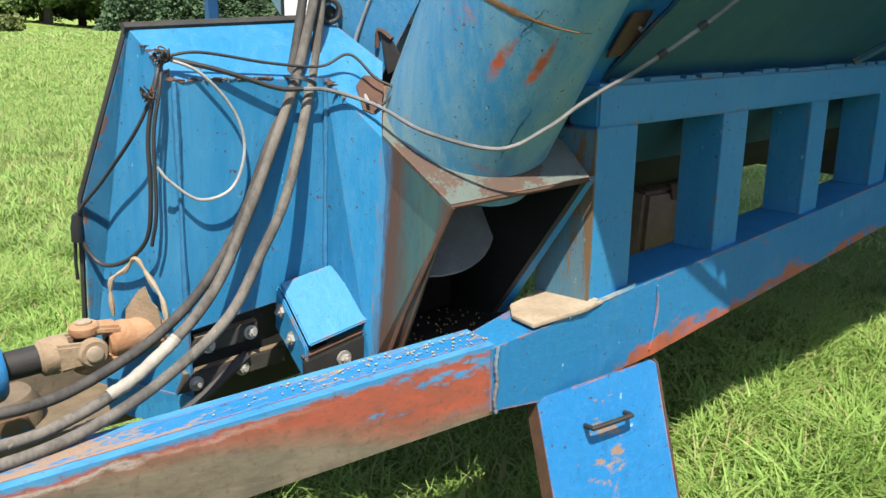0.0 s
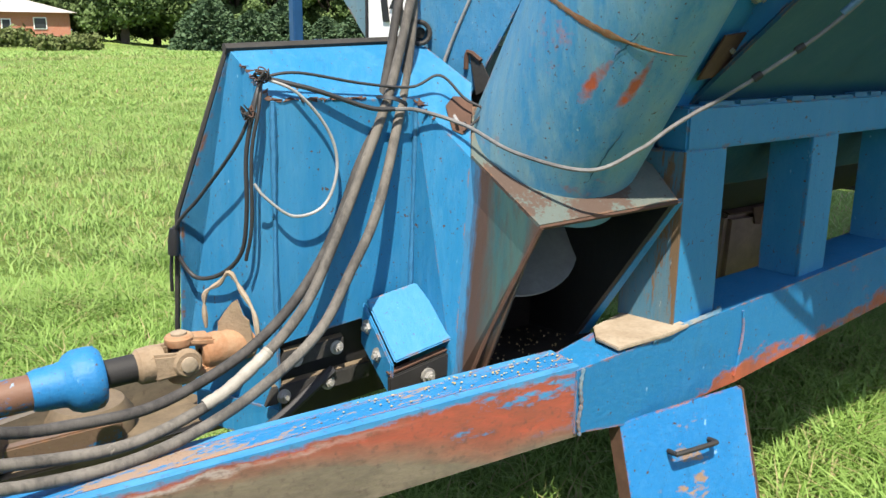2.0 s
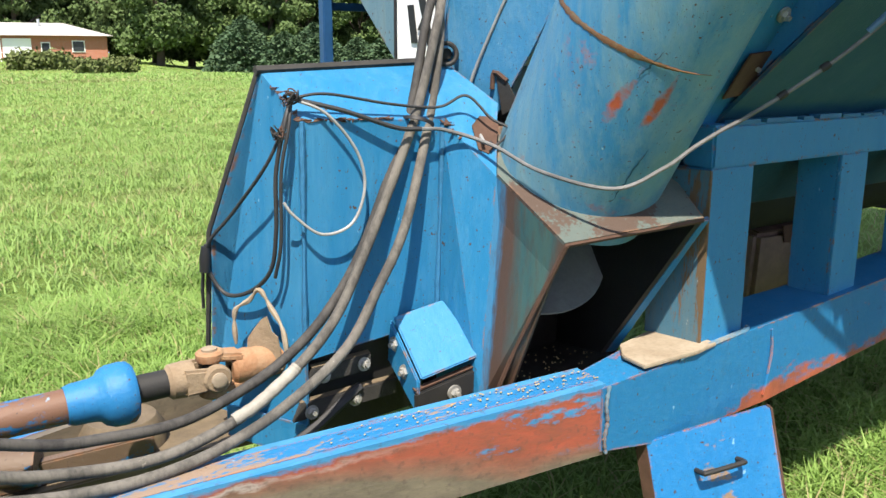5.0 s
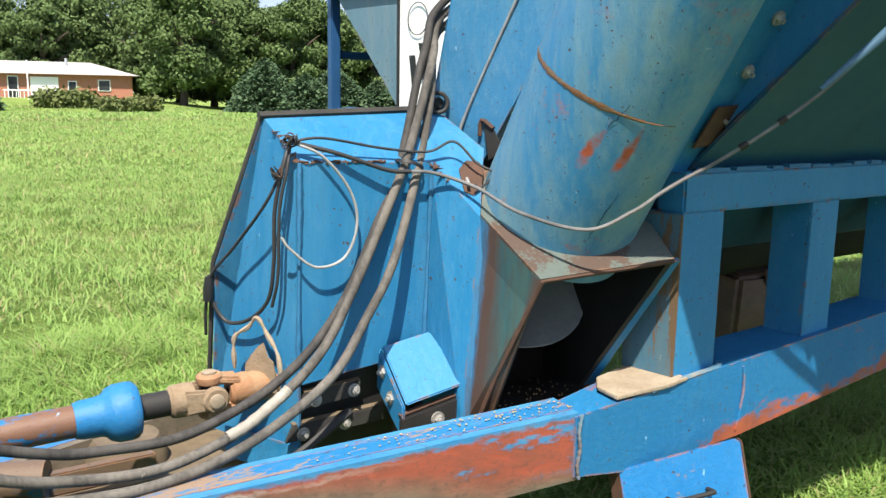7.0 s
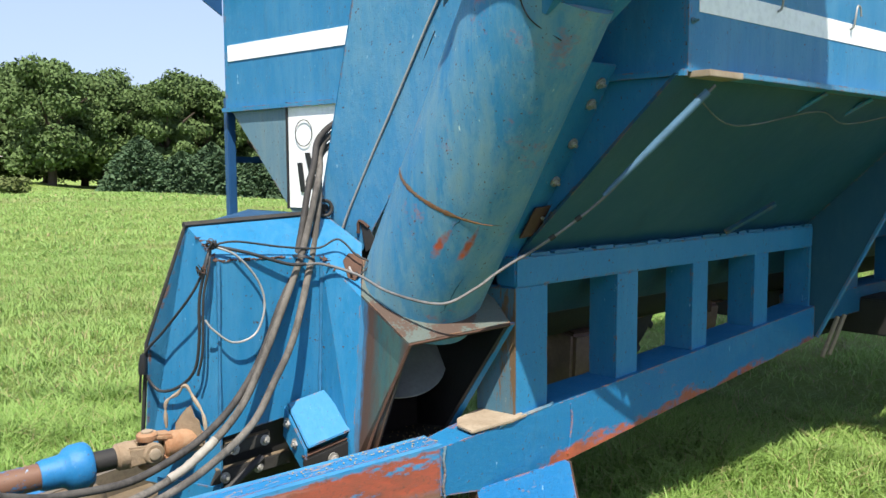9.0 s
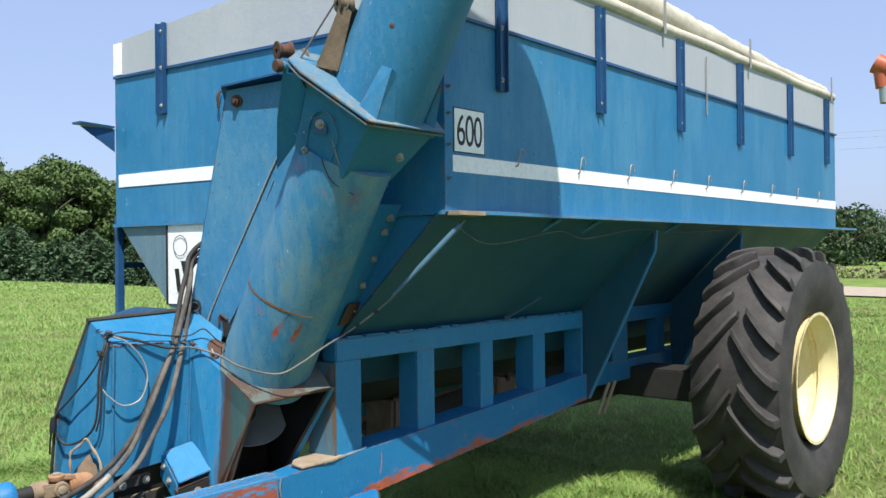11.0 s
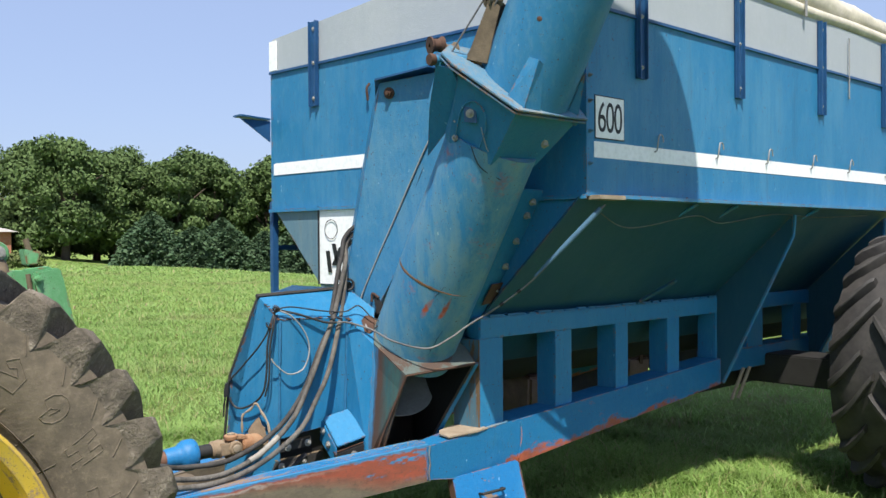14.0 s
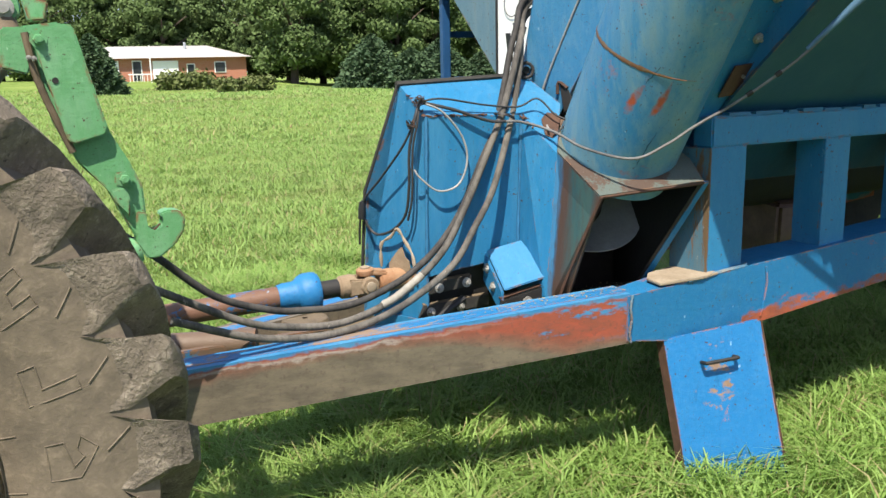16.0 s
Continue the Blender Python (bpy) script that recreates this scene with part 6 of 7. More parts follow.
def arc(a0, q0, a1, q1, n=6):
    return [sidewall(a0 + (a1 - a0) * i / n, q0 + (q1 - q0) * i / n) for i in range(n + 1)]


shapes = [[(-1, -1), (-0.7, 0.9), (-0.2, 0.9), (-0.3, 0.2), (0.3, 0.3), (0.5, 1), (1.0, 1), (0.7, -0.9), (0.2, -0.9), (0.2, -0.3), (-0.4, -0.3), (-0.5, -1), (-1, -1)],
          [(math.cos(q * 0.55) * 0.9, math.sin(q * 0.55) * 0.9) for q in range(10)] + [(0.2, -0.1), (-0.3, 0.2), (-0.1, -0.4), (0.9, 0.0)],
          [(-0.9, -0.8), (-0.9, 0.2), (0.3, 0.9), (0.9, 0.4), (0.4, 0.2), (0.0, 0.4), (-0.4, 0.0), (0.8, -0.2), (0.8, -0.8), (-0.9, -0.8)],
          [(-0.9, -0.9), (-0.8, 0.9), (-0.2, 0.9), (-0.3, -0.3), (0.8, -0.2), (0.8, -0.8), (-0.9, -0.9)]]
for k in range(9):
    a = -0.35 + k * 0.205
    pts = []
    sh = shapes[k % 4]
    for (u0, v0), (u1, v1) in zip(sh, sh[1:]):
        pts += arc(a + u0 * 0.056, 0.640 + v0 * 0.042, a + u1 * 0.056, 0.640 + v1 * 0.042, 3)[:-1]
    pts.append(sidewall(a + sh[0][0] * 0.056, 0.640 + sh[0][1] * 0.042))
    part("moulded_mark", sweep(bmesh.new(), pts, 0.0011, 5, 1, smooth=False), m_tyre, tt)
for k in range(12):
    a = -0.35 + k * 0.165
    part("moulded_rib", sweep(bmesh.new(), arc(a, 0.524, a, 0.572), 0.0013, 5, 1, smooth=False), m_tyre, tt)
    part("moulded_rib", sweep(bmesh.new(), arc(a + 0.08, 0.690, a + 0.12, 0.728), 0.0016, 5, 1, smooth=False), m_tyre, tt)
part("moulded_ring", lathe(bmesh.new(), [(0.540, 0.196), (0.542, 0.2005), (0.544, 0.196)], TC, TAX, 72), m_tyre, tt)
# green quick hitch
def flat(pts, y, t, bev=0.004):
    return slab(bmesh.new(), [(x, y, z) for x, z in pts], t, bev)


hitch = part("quick_hitch", flat([(-2.085, 1.566), (-2.007, 1.575), (-1.980, 1.541), (-1.926, 1.325), (-1.885, 1.255), (-1.862, 1.200), (-1.859, 1.130), (-1.884, 1.071), (-1.915, 1.136), (-1.934, 1.194), (-1.994, 1.256), (-2.040, 1.352)], 0.614, 0.05), m_green, tractor, "green quick hitch upright")
part("cover", flat([(-2.069, 1.557), (-1.995, 1.571), (-1.981, 1.565), (-1.929, 1.341), (-1.936, 1.324), (-2.002, 1.306), (-2.016, 1.314), (-2.060, 1.510)], 0.600, -0.012), m_green, hitch, "green cover plate on the hitch")
part("pad", flat([(-1.926, 1.236), (-1.885, 1.236), (-1.883, 1.198), (-1.926, 1.203)], 0.607, -0.008), m_green, hitch)
part("tab", flat([(-1.937, 1.195), (-1.905, 1.203), (-1.894, 1.173), (-1.899, 1.125), (-1.926, 1.168)], 0.606, -0.010), m_green, hitch, "scuffed green tab")
claw = part("claw", flat([(-1.883, 1.141), (-1.859, 1.135), (-1.862, 1.097), (-1.844, 1.085), (-1.823, 1.095), (-1.818, 1.114), (-1.832, 1.128), (-1.815, 1.137), (-1.782, 1.133), (-1.769, 1.113), (-1.777, 1.079), (-1.802, 1.047), (-1.836, 1.023), (-1.865, 1.022), (-1.888, 1.060)], 0.608, 0.05), m_green, tractor, "open green hitch claw")
part("worn_seat", sweep(bmesh.new(), [(-1.860, 0.630, 1.099), (-1.843, 0.630, 1.089), (-1.827, 0.630, 1.102)], 0.0025, 6, 4), m_rust, claw)
part("web", flat([(-2.124, 1.563), (-2.078, 1.564), (-2.063, 1.503), (-2.081, 1.462), (-2.135, 1.476)], 0.606, 0.06), m_green, hitch, "scuffed green side web")
part("edge_bar", sweep(bmesh.new(), [(-2.079, 0.606, 1.552), (-2.063, 0.606, 1.449), (-2.025, 0.606, 1.336), (-2.007, 0.606, 1.287)], 0.008, 8, 4), m_gear, hitch, "bare scuffed edge of the hitch")
part("top_clevis", flat([(-2.075, 1.632), (-2.020, 1.622), (-2.030, 1.580), (-2.065, 1.578)], 0.66, 0.06), m_green, hitch)
eye_ = part("link_eye", lathe(bmesh.new(), [(0.012, -0.03), (0.036, -0.03), (0.040, -0.024), (0.040, 0.024), (0.036, 0.03), (0.012, 0.03)], (-2.110, 0.86, 1.618), (0, -1, 0), 24, False), m_green, tractor, "green link eye on the hitch")
part("top_pin", lathe(bmesh.new(), [(0.0005, 0.0), (0.026, 0.0), (0.026, 0.006), (0.014, 0.008), (0.014, 0.022), (0.0005, 0.022)], (-2.110, 0.828, 1.618), (0, -1, 0), 18, False), m_steel, eye_, "round steel pin end")
part("link_arm", sweep(bmesh.new(), [(-2.110, 0.86, 1.60), (-2.11, 0.80, 1.53), (-2.20, 0.72, 1.40)], 0.028, 10, 4), m_gear, eye_)
part("lever", sweep(bmesh.new(), [(-2.035, 0.70, 1.58), (-2.055, 0.71, 1.665)], 0.010, 8, 1, smooth=False), m_gear, eye_, "scuffed steel lever")
bolts(hitch, [(-2.054, 0.588, 1.536), (-1.903, 0.600, 1.219)], (0, -1, 0), 0.012, m_green, "")
bolts(hitch, [(-2.076, 0.600, 1.498), (-2.066, 0.600, 1.496)], (0, -1, 0), 0.004)
part("hole", lathe(bmesh.new(), [(0.0005, 0.0), (0.006, 0.0), (0.007, 0.002), (0.0005, 0.002)], (-2.029, 0.588, 1.448), (0, -1, 0), 14, False), m_dark, hitch)
part("lift_link", sweep(bmesh.new(), [(-2.16, 0.68, 1.48), (-2.20, 0.66, 1.30), (-2.27, 0.60, 0.95), (-2.6, 0.50, 0.84)], 0.03, 10, 3), m_green, tractor)
part("lower_link", sweep(bmesh.new(), [(-1.89, 0.64, 1.04), (-2.3, 0.46, 0.92), (-2.7, 0.4, 0.82)], 0.035, 10, 2), m_green, tractor)
part("axle_housing", sweep(bmesh.new(), [TC + V(0, 0.0, 0), TC + V(0, 1.05, 0)], 0.13, 20, 1, smooth=False), m_green, tractor)
part("drawbar", block(bmesh.new(), -2.85, -2.55, 1.03, 1.13, 0.40, 0.455, 0.006), m_dark, tractor)

# ---- distance ----
def leaf_material(name, a, b, c):
    m, nt, bs = nodes_of(name)
    g = nt.nodes.new("ShaderNodeNewGeometry")
    tc = nt.nodes.new("ShaderNodeTexCoord").outputs["Object"]
    col = mixc(nt, g.outputs["Random Per Island"], a, b)
    col = mixc(nt, mathn(nt, "MULTIPLY", ramp(nt, tex_noise(nt, tc, 0.45, 3, 0.6), 0.4, 0.65), 0.6), col, c)
    nt.links.new(col, bs.inputs["Base Color"])
    bs.inputs["Roughness"].default_value = 0.75
    bs.inputs["Specular IOR Level"].default_value = 0.2
    return m


# slight distance haze is mixed into the broad and far leaf colours
m_leaf = leaf_material("broad leaves", (0.058, 0.098, 0.032), (0.110, 0.163, 0.056), (0.080, 0.127, 0.042))
m_leaf_far = leaf_material("hazy far leaves", (0.042, 0.075, 0.034), (0.068, 0.108, 0.048), (0.055, 0.088, 0.042))
m_spruce = leaf_material("spruce needles", (0.040, 0.082, 0.042), (0.080, 0.128, 0.062), (0.055, 0.100, 0.050))
m_shrub = leaf_material("shrub leaves", (0.085, 0.115, 0.035), (0.150, 0.170, 0.070), (0.11, 0.140, 0.045))
m_bark = plain("bark", (0.10, 0.075, 0.055), 0.9, 0.0, 0.4, 6, 0.5)


def leaf_cloud(centres, radii, count, size, seed, flat=0.75):
    """Many small leaf clumps on and inside blobs, as one mesh."""
    r = np.random.RandomState(seed)
    centres, radii = np.array(centres, float), np.array(radii, float)
    w = radii**2 / (radii**2).sum()
    pick = r.choice(len(centres), count, p=w)
    d = r.normal(size=(count, 3))
    d /= np.linalg.norm(d, axis=1)[:, None]
    rad = radii[pick] * (0.50 + 0.58 * r.rand(count) ** 0.7) * (1 + 0.18 * np.sin(d[:, 0] * 7 + pick) * np.cos(d[:, 2] * 6))
    p = centres[pick] + d * rad[:, None] * np.array([1, 1, flat])
    nrm = d + r.normal(scale=0.62, size=(count, 3))
    nrm /= np.linalg.norm(nrm, axis=1)[:, None]
    t = np.cross(nrm, r.normal(size=(count, 3)))
    t /= np.linalg.norm(t, axis=1)[:, None]
    b = np.cross(nrm, t)
    s = size * (0.6 + 0.8 * r.rand(count))[:, None]
    quad = np.stack([p - t * s, p - b * s * 0.55 + nrm * s * 0.2, p + t * s, p + b * s * 0.55 - nrm * s * 0.15], 1)
    return quad.reshape(-1, 3)


def quads_object(name, pts, mat, base, parent=None):
    me = bpy.data.meshes.new(name)
    n = len(pts) // 4
    me.vertices.add(len(pts))
    me.vertices.foreach_set("co", (pts - np.array(base)).ravel().astype(np.float32))
    me.loops.add(len(pts))
    me.loops.foreach_set("vertex_index", np.arange(len(pts), dtype=np.int32))
    me.polygons.add(n)
    me.polygons.foreach_set("loop_start", np.arange(0, 4 * n, 4, dtype=np.int32))
    me.update(calc_edges=True)
    me.materials.append(mat)
    ob = new(name, me)
    if parent is not None:
        ob.parent = parent
    else:
        ob.location = base
    return ob


def broad_tree(x, y, height, spread, seed, mat=None, leaves=15000, group="broadleaf trees behind the field"):
    z = ground_height(x, y) - 0.1
    rnd = random.Random(seed)
    t = thing("broadleaf_tree", (x, y, z), "tall dense green broadleaf tree in full summer leaf", "tree", group)
    bm = bmesh.new()
    sweep(bm, [(x, y, z), (x + 0.1, y, z + height * 0.2), (x - 0.1, y + 0.1, z + height * 0.5)], 0.3, 10, 4, taper=lambda q: 0.42 - 0.26 * q)
    for k in range(5):
        a = k * 1.26 + rnd.random()
        h0 = height * (0.22 + 0.05 * k)
        sweep(bm, [(x, y, z + h0), (x + math.cos(a) * spread * 0.35, y + math.sin(a) * spread * 0.35, z + h0 + height * 0.16), (x + math.cos(a) * spread * 0.7, y + math.sin(a) * spread * 0.7, z + h0 + height * 0.26)], 0.12, 7, 3, taper=lambda q: 0.16 - 0.11 * q)
    part("trunk", bm, m_bark, t)
    low = 0.20 if 76 < y < 83 and x < 70 else 0.05 if x > 70 else 0.11
    cs, rs = [], []
    for k in range(64):
        f = rnd.random() ** 1.15
        a = rnd.random() * 2 * math.pi
        env = math.sin(math.pi * min(1, 0.16 + 0.80 * f)) ** 0.6
        rr = spread * env * rnd.uniform(0.25, 0.85)
        cs.append((x + math.cos(a) * rr, y + math.sin(a) * rr, z + height * (low + (0.91 - low) * f)))
        rs.append(spread * rnd.uniform(0.15, 0.32))
    pts = leaf_cloud(cs, rs, leaves, 0.20, seed)
    quads_object("crown", pts, mat or m_leaf, (x, y, z), t)


def spruce(x, y, height, spread, seed):
    z = ground_height(x, y) - 0.1
    r = np.random.RandomState(seed)
    t = thing("spruce_tree", (x, y, z), "dense dark green spruce with branches to the ground", "tree", "spruces at the edge of the field")
    part("trunk", sweep(bmesh.new(), [(x, y, z), (x, y, z + height * 0.95)], 0.1, 8, 1, taper=lambda q: 0.14 - 0.12 * q, smooth=False), m_bark, t)
    n = 12000
    f = r.rand(n) ** 1.25
    a = r.uniform(0, 2 * math.pi, n)
    lump = 1 + 0.12 * np.sin(a * 5 + seed + f * 9) + 0.10 * np.sin(a * 11 - f * 23)
    rad = spread * (1 - f ** 1.5) ** 0.8 * lump * (0.72 + 0.34 * r.rand(n))
    c = np.stack([x + rad * np.cos(a), y + rad * np.sin(a), z + height * (0.01 + 0.97 * f) - 0.16 * rad * r.rand(n)], 1)
    d = np.stack([np.cos(a + r.normal(0, 0.5, n)), np.sin(a + r.normal(0, 0.5, n)), r.uniform(-0.5, 0.5, n)], 1)
    s = np.cross(d, r.normal(size=(n, 3)))
    s /= np.linalg.norm(s, axis=1)[:, None]
    k = r.uniform(0.10, 0.24, n)[:, None]
    out = np.stack([c - d * k, c - s * k * 0.55, c + d * k, c + s * k * 0.55], 1).reshape(-1, 3)
    quads_object("crown", out, m_spruce, (x, y, z), t)


rt = random.Random(11)
# broadleaf wood behind the field, from the house round to the cart's far side
for x, y, h, s in ((24.5, 80, 10.4, 5.2), (30.0, 82, 9.0, 4.6), (34.5, 78, 9.3, 3.8), (39.5, 80, 9.6, 4.2), (45, 79, 9.0, 4.6), (19, 97, 11, 5.4), (11, 99, 10.8, 5.4), (3, 100, 10.5, 5.4), (-5, 100, 10.5, 5.4), (27, 97, 11.5, 5.6), (35, 96, 11, 5.6), (44, 94, 11, 5.4), (52, 88, 10.5, 5.2), (58, 80, 9.5, 5), (24, 88, 9, 4.2), (-13, 98, 10.5, 5.4), (50, 74, 8.2, 4.4), (56, 68, 7.8, 4.2), (15, 93, 9.0, 4.2), (31, 90, 9.5, 4.6), (39, 88, 9.5, 4.6), (18, 105, 11.6, 6.2), (25, 104, 12.4, 6.2), (32, 105, 12.6, 6.2), (39, 103, 12.2, 6.2), (47, 100, 12.0, 6.2), (9, 106, 11.4, 6.2), (0, 107, 11.0, 6.2), (55, 92, 11.5, 6.0)):
    broad_tree(x, y, h + 2.3 * min(1.0, max(0.0, (x - 18) / 14)), s, int(x * 7 + y), leaves=17000 if y < 102 else 9000)
for x, y, h, s in ((25.2, 62.6, 4.0, 2.7), (28.4, 62.2, 3.7, 3.0), (31.4, 61.8, 4.0, 3.1), (34.4, 61.5, 3.8, 3.0), (37.2, 60.8, 4.5, 3.0), (40.2, 60, 4.4, 3.0), (43.4, 58.5, 4.4, 3.0), (26.6, 66, 4.9, 3.0), (32.6, 65.5, 5.0, 3.0)):
    spruce(x, y, h, s, int(x))
spruce(5.0, 66.0, 4.5, 2.1, 77)
# trees beyond the road
for k in range(30):
    broad_tree(86 + rt.uniform(-6, 22), -34 + 3.9 * k + rt.uniform(-1, 1), rt.uniform(3.8, 6.0), rt.uniform(3.6, 5.0), 300 + k, m_leaf_far, 3200, "trees beyond the road")


for k in range(28):
    broad_tree(104 + rt.uniform(-3, 8), -32 + 4.1 * k + rt.uniform(-1, 1), rt.uniform(4.2, 6.6), rt.uniform(4.0, 5.2), 500 + k, m_leaf_far, 2600, "trees beyond the road")


# ---- house ----
def make_house():
    base = V(13.35, 86.7, ground_height(13.35, 86.7))
    h = thing("house", base, "long low brick bungalow with a pale metal roof", "house")
    ang = -0.19
    ux, uy = V(math.cos(ang), math.sin(ang), 0), V(-math.sin(ang), math.cos(ang), 0)
    z0 = base.z - 0.36
    L, D, HH = 7.85, 3.6, 2.35

    def P(a, b, z):
        return base + ux * a + uy * b + V(0, 0, z - base.z)

    m_brick, nt, b = nodes_of("brick wall")
    tc = nt.nodes.new("ShaderNodeTexCoord").outputs["Object"]
    br_ = nt.nodes.new("ShaderNodeTexBrick")
    mp = nt.nodes.new("ShaderNodeMapping")
    mp.inputs["Rotation"].default_value = (math.pi / 2, 0, 0)
    nt.links.new(tc, mp.inputs["Vector"])
    nt.links.new(mp.outputs[0], br_.inputs["Vector"])
    br_.inputs["Scale"].default_value = 4.0
    br_.inputs["Color1"].default_value, br_.inputs["Color2"].default_value, br_.inputs["Mortar"].default_value = (0.36, 0.12, 0.075, 1), (0.42, 0.16, 0.10, 1), (0.35, 0.25, 0.2, 1)
    nt.links.new(br_.outputs["Color"], b.inputs["Base Color"])
    b.inputs["Roughness"].default_value = 0.9
    bm = bmesh.new()
    hexa(bm, [P(a, c, z) for z in (z0, z0 + HH) for a, c in ((-L, -D), (L, -D), (L, D), (-L, D))])
    part("wall", bm, m_brick, h, "red brick walls")
    m_roof = plain("pale metal roof", (0.46, 0.44, 0.42), 0.6, 0.0, 0.12, 0.6, 0.0)
    bm = bmesh.new()
    ez, rz = z0 + HH - 0.12, z0 + HH + 1.05
    e = [P(-L - 0.6, -D - 0.6, ez), P(L + 0.6, -D - 0.6, ez), P(L + 0.6, D + 0.6, ez), P(-L - 0.6, D + 0.6, ez)]
    r0, r1 = P(-L + 3.4, 0, rz), P(L - 3.4, 0, rz)
    vs = [bm.verts.new(p) for p in (*e, r0, r1)]
    for q in ((0, 1, 5, 4), (1, 2, 5), (2, 3, 4, 5), (3, 0, 4), (3, 2, 1, 0)):
        bm.faces.new([vs[i] for i in q])
    rf = part("roof", bm, m_roof, h, "shallow pale hipped roof")
    part("vent_pipe", sweep(bmesh.new(), [P(2.4, -1.2, rz - 0.5), P(2.4, -1.2, rz + 0.3)], 0.12, 8, 1, smooth=False), m_grey, rf)
    m_glass, nt, b = nodes_of("window glass")
    b.inputs["Base Color"].default_value, b.inputs["Roughness"].default_value = (0.03, 0.035, 0.04, 1), 0.08
    for a0, a1, za, zb, mat in ((-4.6, -3.6, 1.1, 1.95, m_white), (-2.3, -1.6, 0.2, 1.95, m_glass), (-0.5, 1.6, 0.3, 1.9, m_white), (2.5, 3.1, 0.9, 1.6, m_glass), (5.0, 5.9, 0.9, 1.75, m_glass)):
        wd = part("window", slab(bmesh.new(), [P(a0 - 0.08, -D - 0.03, z0 + za - 0.08), P(a1 + 0.08, -D - 0.03, z0 + za - 0.08), P(a1 + 0.08, -D - 0.03, z0 + zb + 0.08), P(a0 - 0.08, -D - 0.03, z0 + zb + 0.08)], 0.05), m_white, h)
        part("pane", slab(bmesh.new(), [P(a0, -D - 0.09, z0 + za), P(a1, -D - 0.09, z0 + za), P(a1, -D - 0.09, z0 + zb), P(a0, -D - 0.09, z0 + zb)], 0.02), mat, wd)
    bm = bmesh.new()
    for k in range(7):
        a = -2.6 + 0.3 * k
        hexa(bm, [P(a + s, -D - 1.2 + q, z) for z in (z0 + 0.1, z0 + 0.8) for s, q in ((0, 0), (0.05, 0), (0.05, 0.05), (0, 0.05))])
    hexa(bm, [P(a, c, z) for z in (z0 + 0.75, z0 + 0.85) for a, c in ((-2.7, -D - 1.25), (-0.6, -D - 1.25), (-0.6, -D - 1.15), (-2.7, -D - 1.15))])
    part("porch_rail", bm, m_white, h, "white porch rail")
    fp = P(-0.7, -D - 2.5, z0)
    pl = thing("flag_pole", fp, "slim white pole in front of the house", "pole")
    part("pole", sweep(bmesh.new(), [fp, fp + V(0, 0, 3.3)], 0.06, 8, 1, smooth=False), m_white, pl)


make_house()
for x0, x1, y, hgt, nm, lab in ((10.6, 14.4, 71.0, 1.45, "garden_shrubs", "row of tall pale ornamental grass clumps"), (13.4, 16.8, 63.0, 1.15, "garden_shrubs", "low rounded green shrub patch")):
    r = random.Random(int(x0))
    cs = [(x0 + (x1 - x0) * i / 13, y + r.uniform(-0.4, 0.4), ground_height(x0, y) + hgt * r.uniform(0.35, 0.55)) for i in range(14)]
    ob = quads_object(nm, leaf_cloud(cs, [hgt * r.uniform(0.45, 0.6) for _ in cs], 2600, 0.16, int(x0), 0.95), m_shrub, (x0, y, 0))
    tagged(ob, lab, "shrub", kind="stuff")

# ---- road, weeds, red tractor and auger ----
m_road = plain("pale gravel", (0.36, 0.30, 0.23), 0.95, 0.0, 0.15, 2.0, 0.2)
rv = [(x, y, ground_height(x, y) + 0.06) for y in range(-80, 60, 4) for x in (28.0 + 0.10 * y, 33.5 + 0.10 * y)]
rfaces = [(2 * i, 2 * i + 1, 2 * i + 3, 2 * i + 2) for i in range(len(rv) // 2 - 1)]
rm = bpy.data.meshes.new("road")
rm.from_pydata(rv, [], rfaces)
rm.materials.append(m_road)
tagged(new("road", rm), "pale gravel farm track", "road", kind="structure")
rr_ = np.random.RandomState(9)
cs = [(44 + rr_.uniform(-2, 3), -60 + 0.9 * k, 0.25) for k in range(130)]
tagged(quads_object("roadside_weeds", leaf_cloud(cs, [rr_.uniform(0.45, 0.8) for _ in cs], 22000, 0.10, 21, 0.8), leaf_material("dry weeds", (0.15, 0.155, 0.085), (0.20, 0.185, 0.115), (0.13, 0.15, 0.075)), (44, 0, 0)), "tall pale weeds along the track", "weeds", kind="stuff")


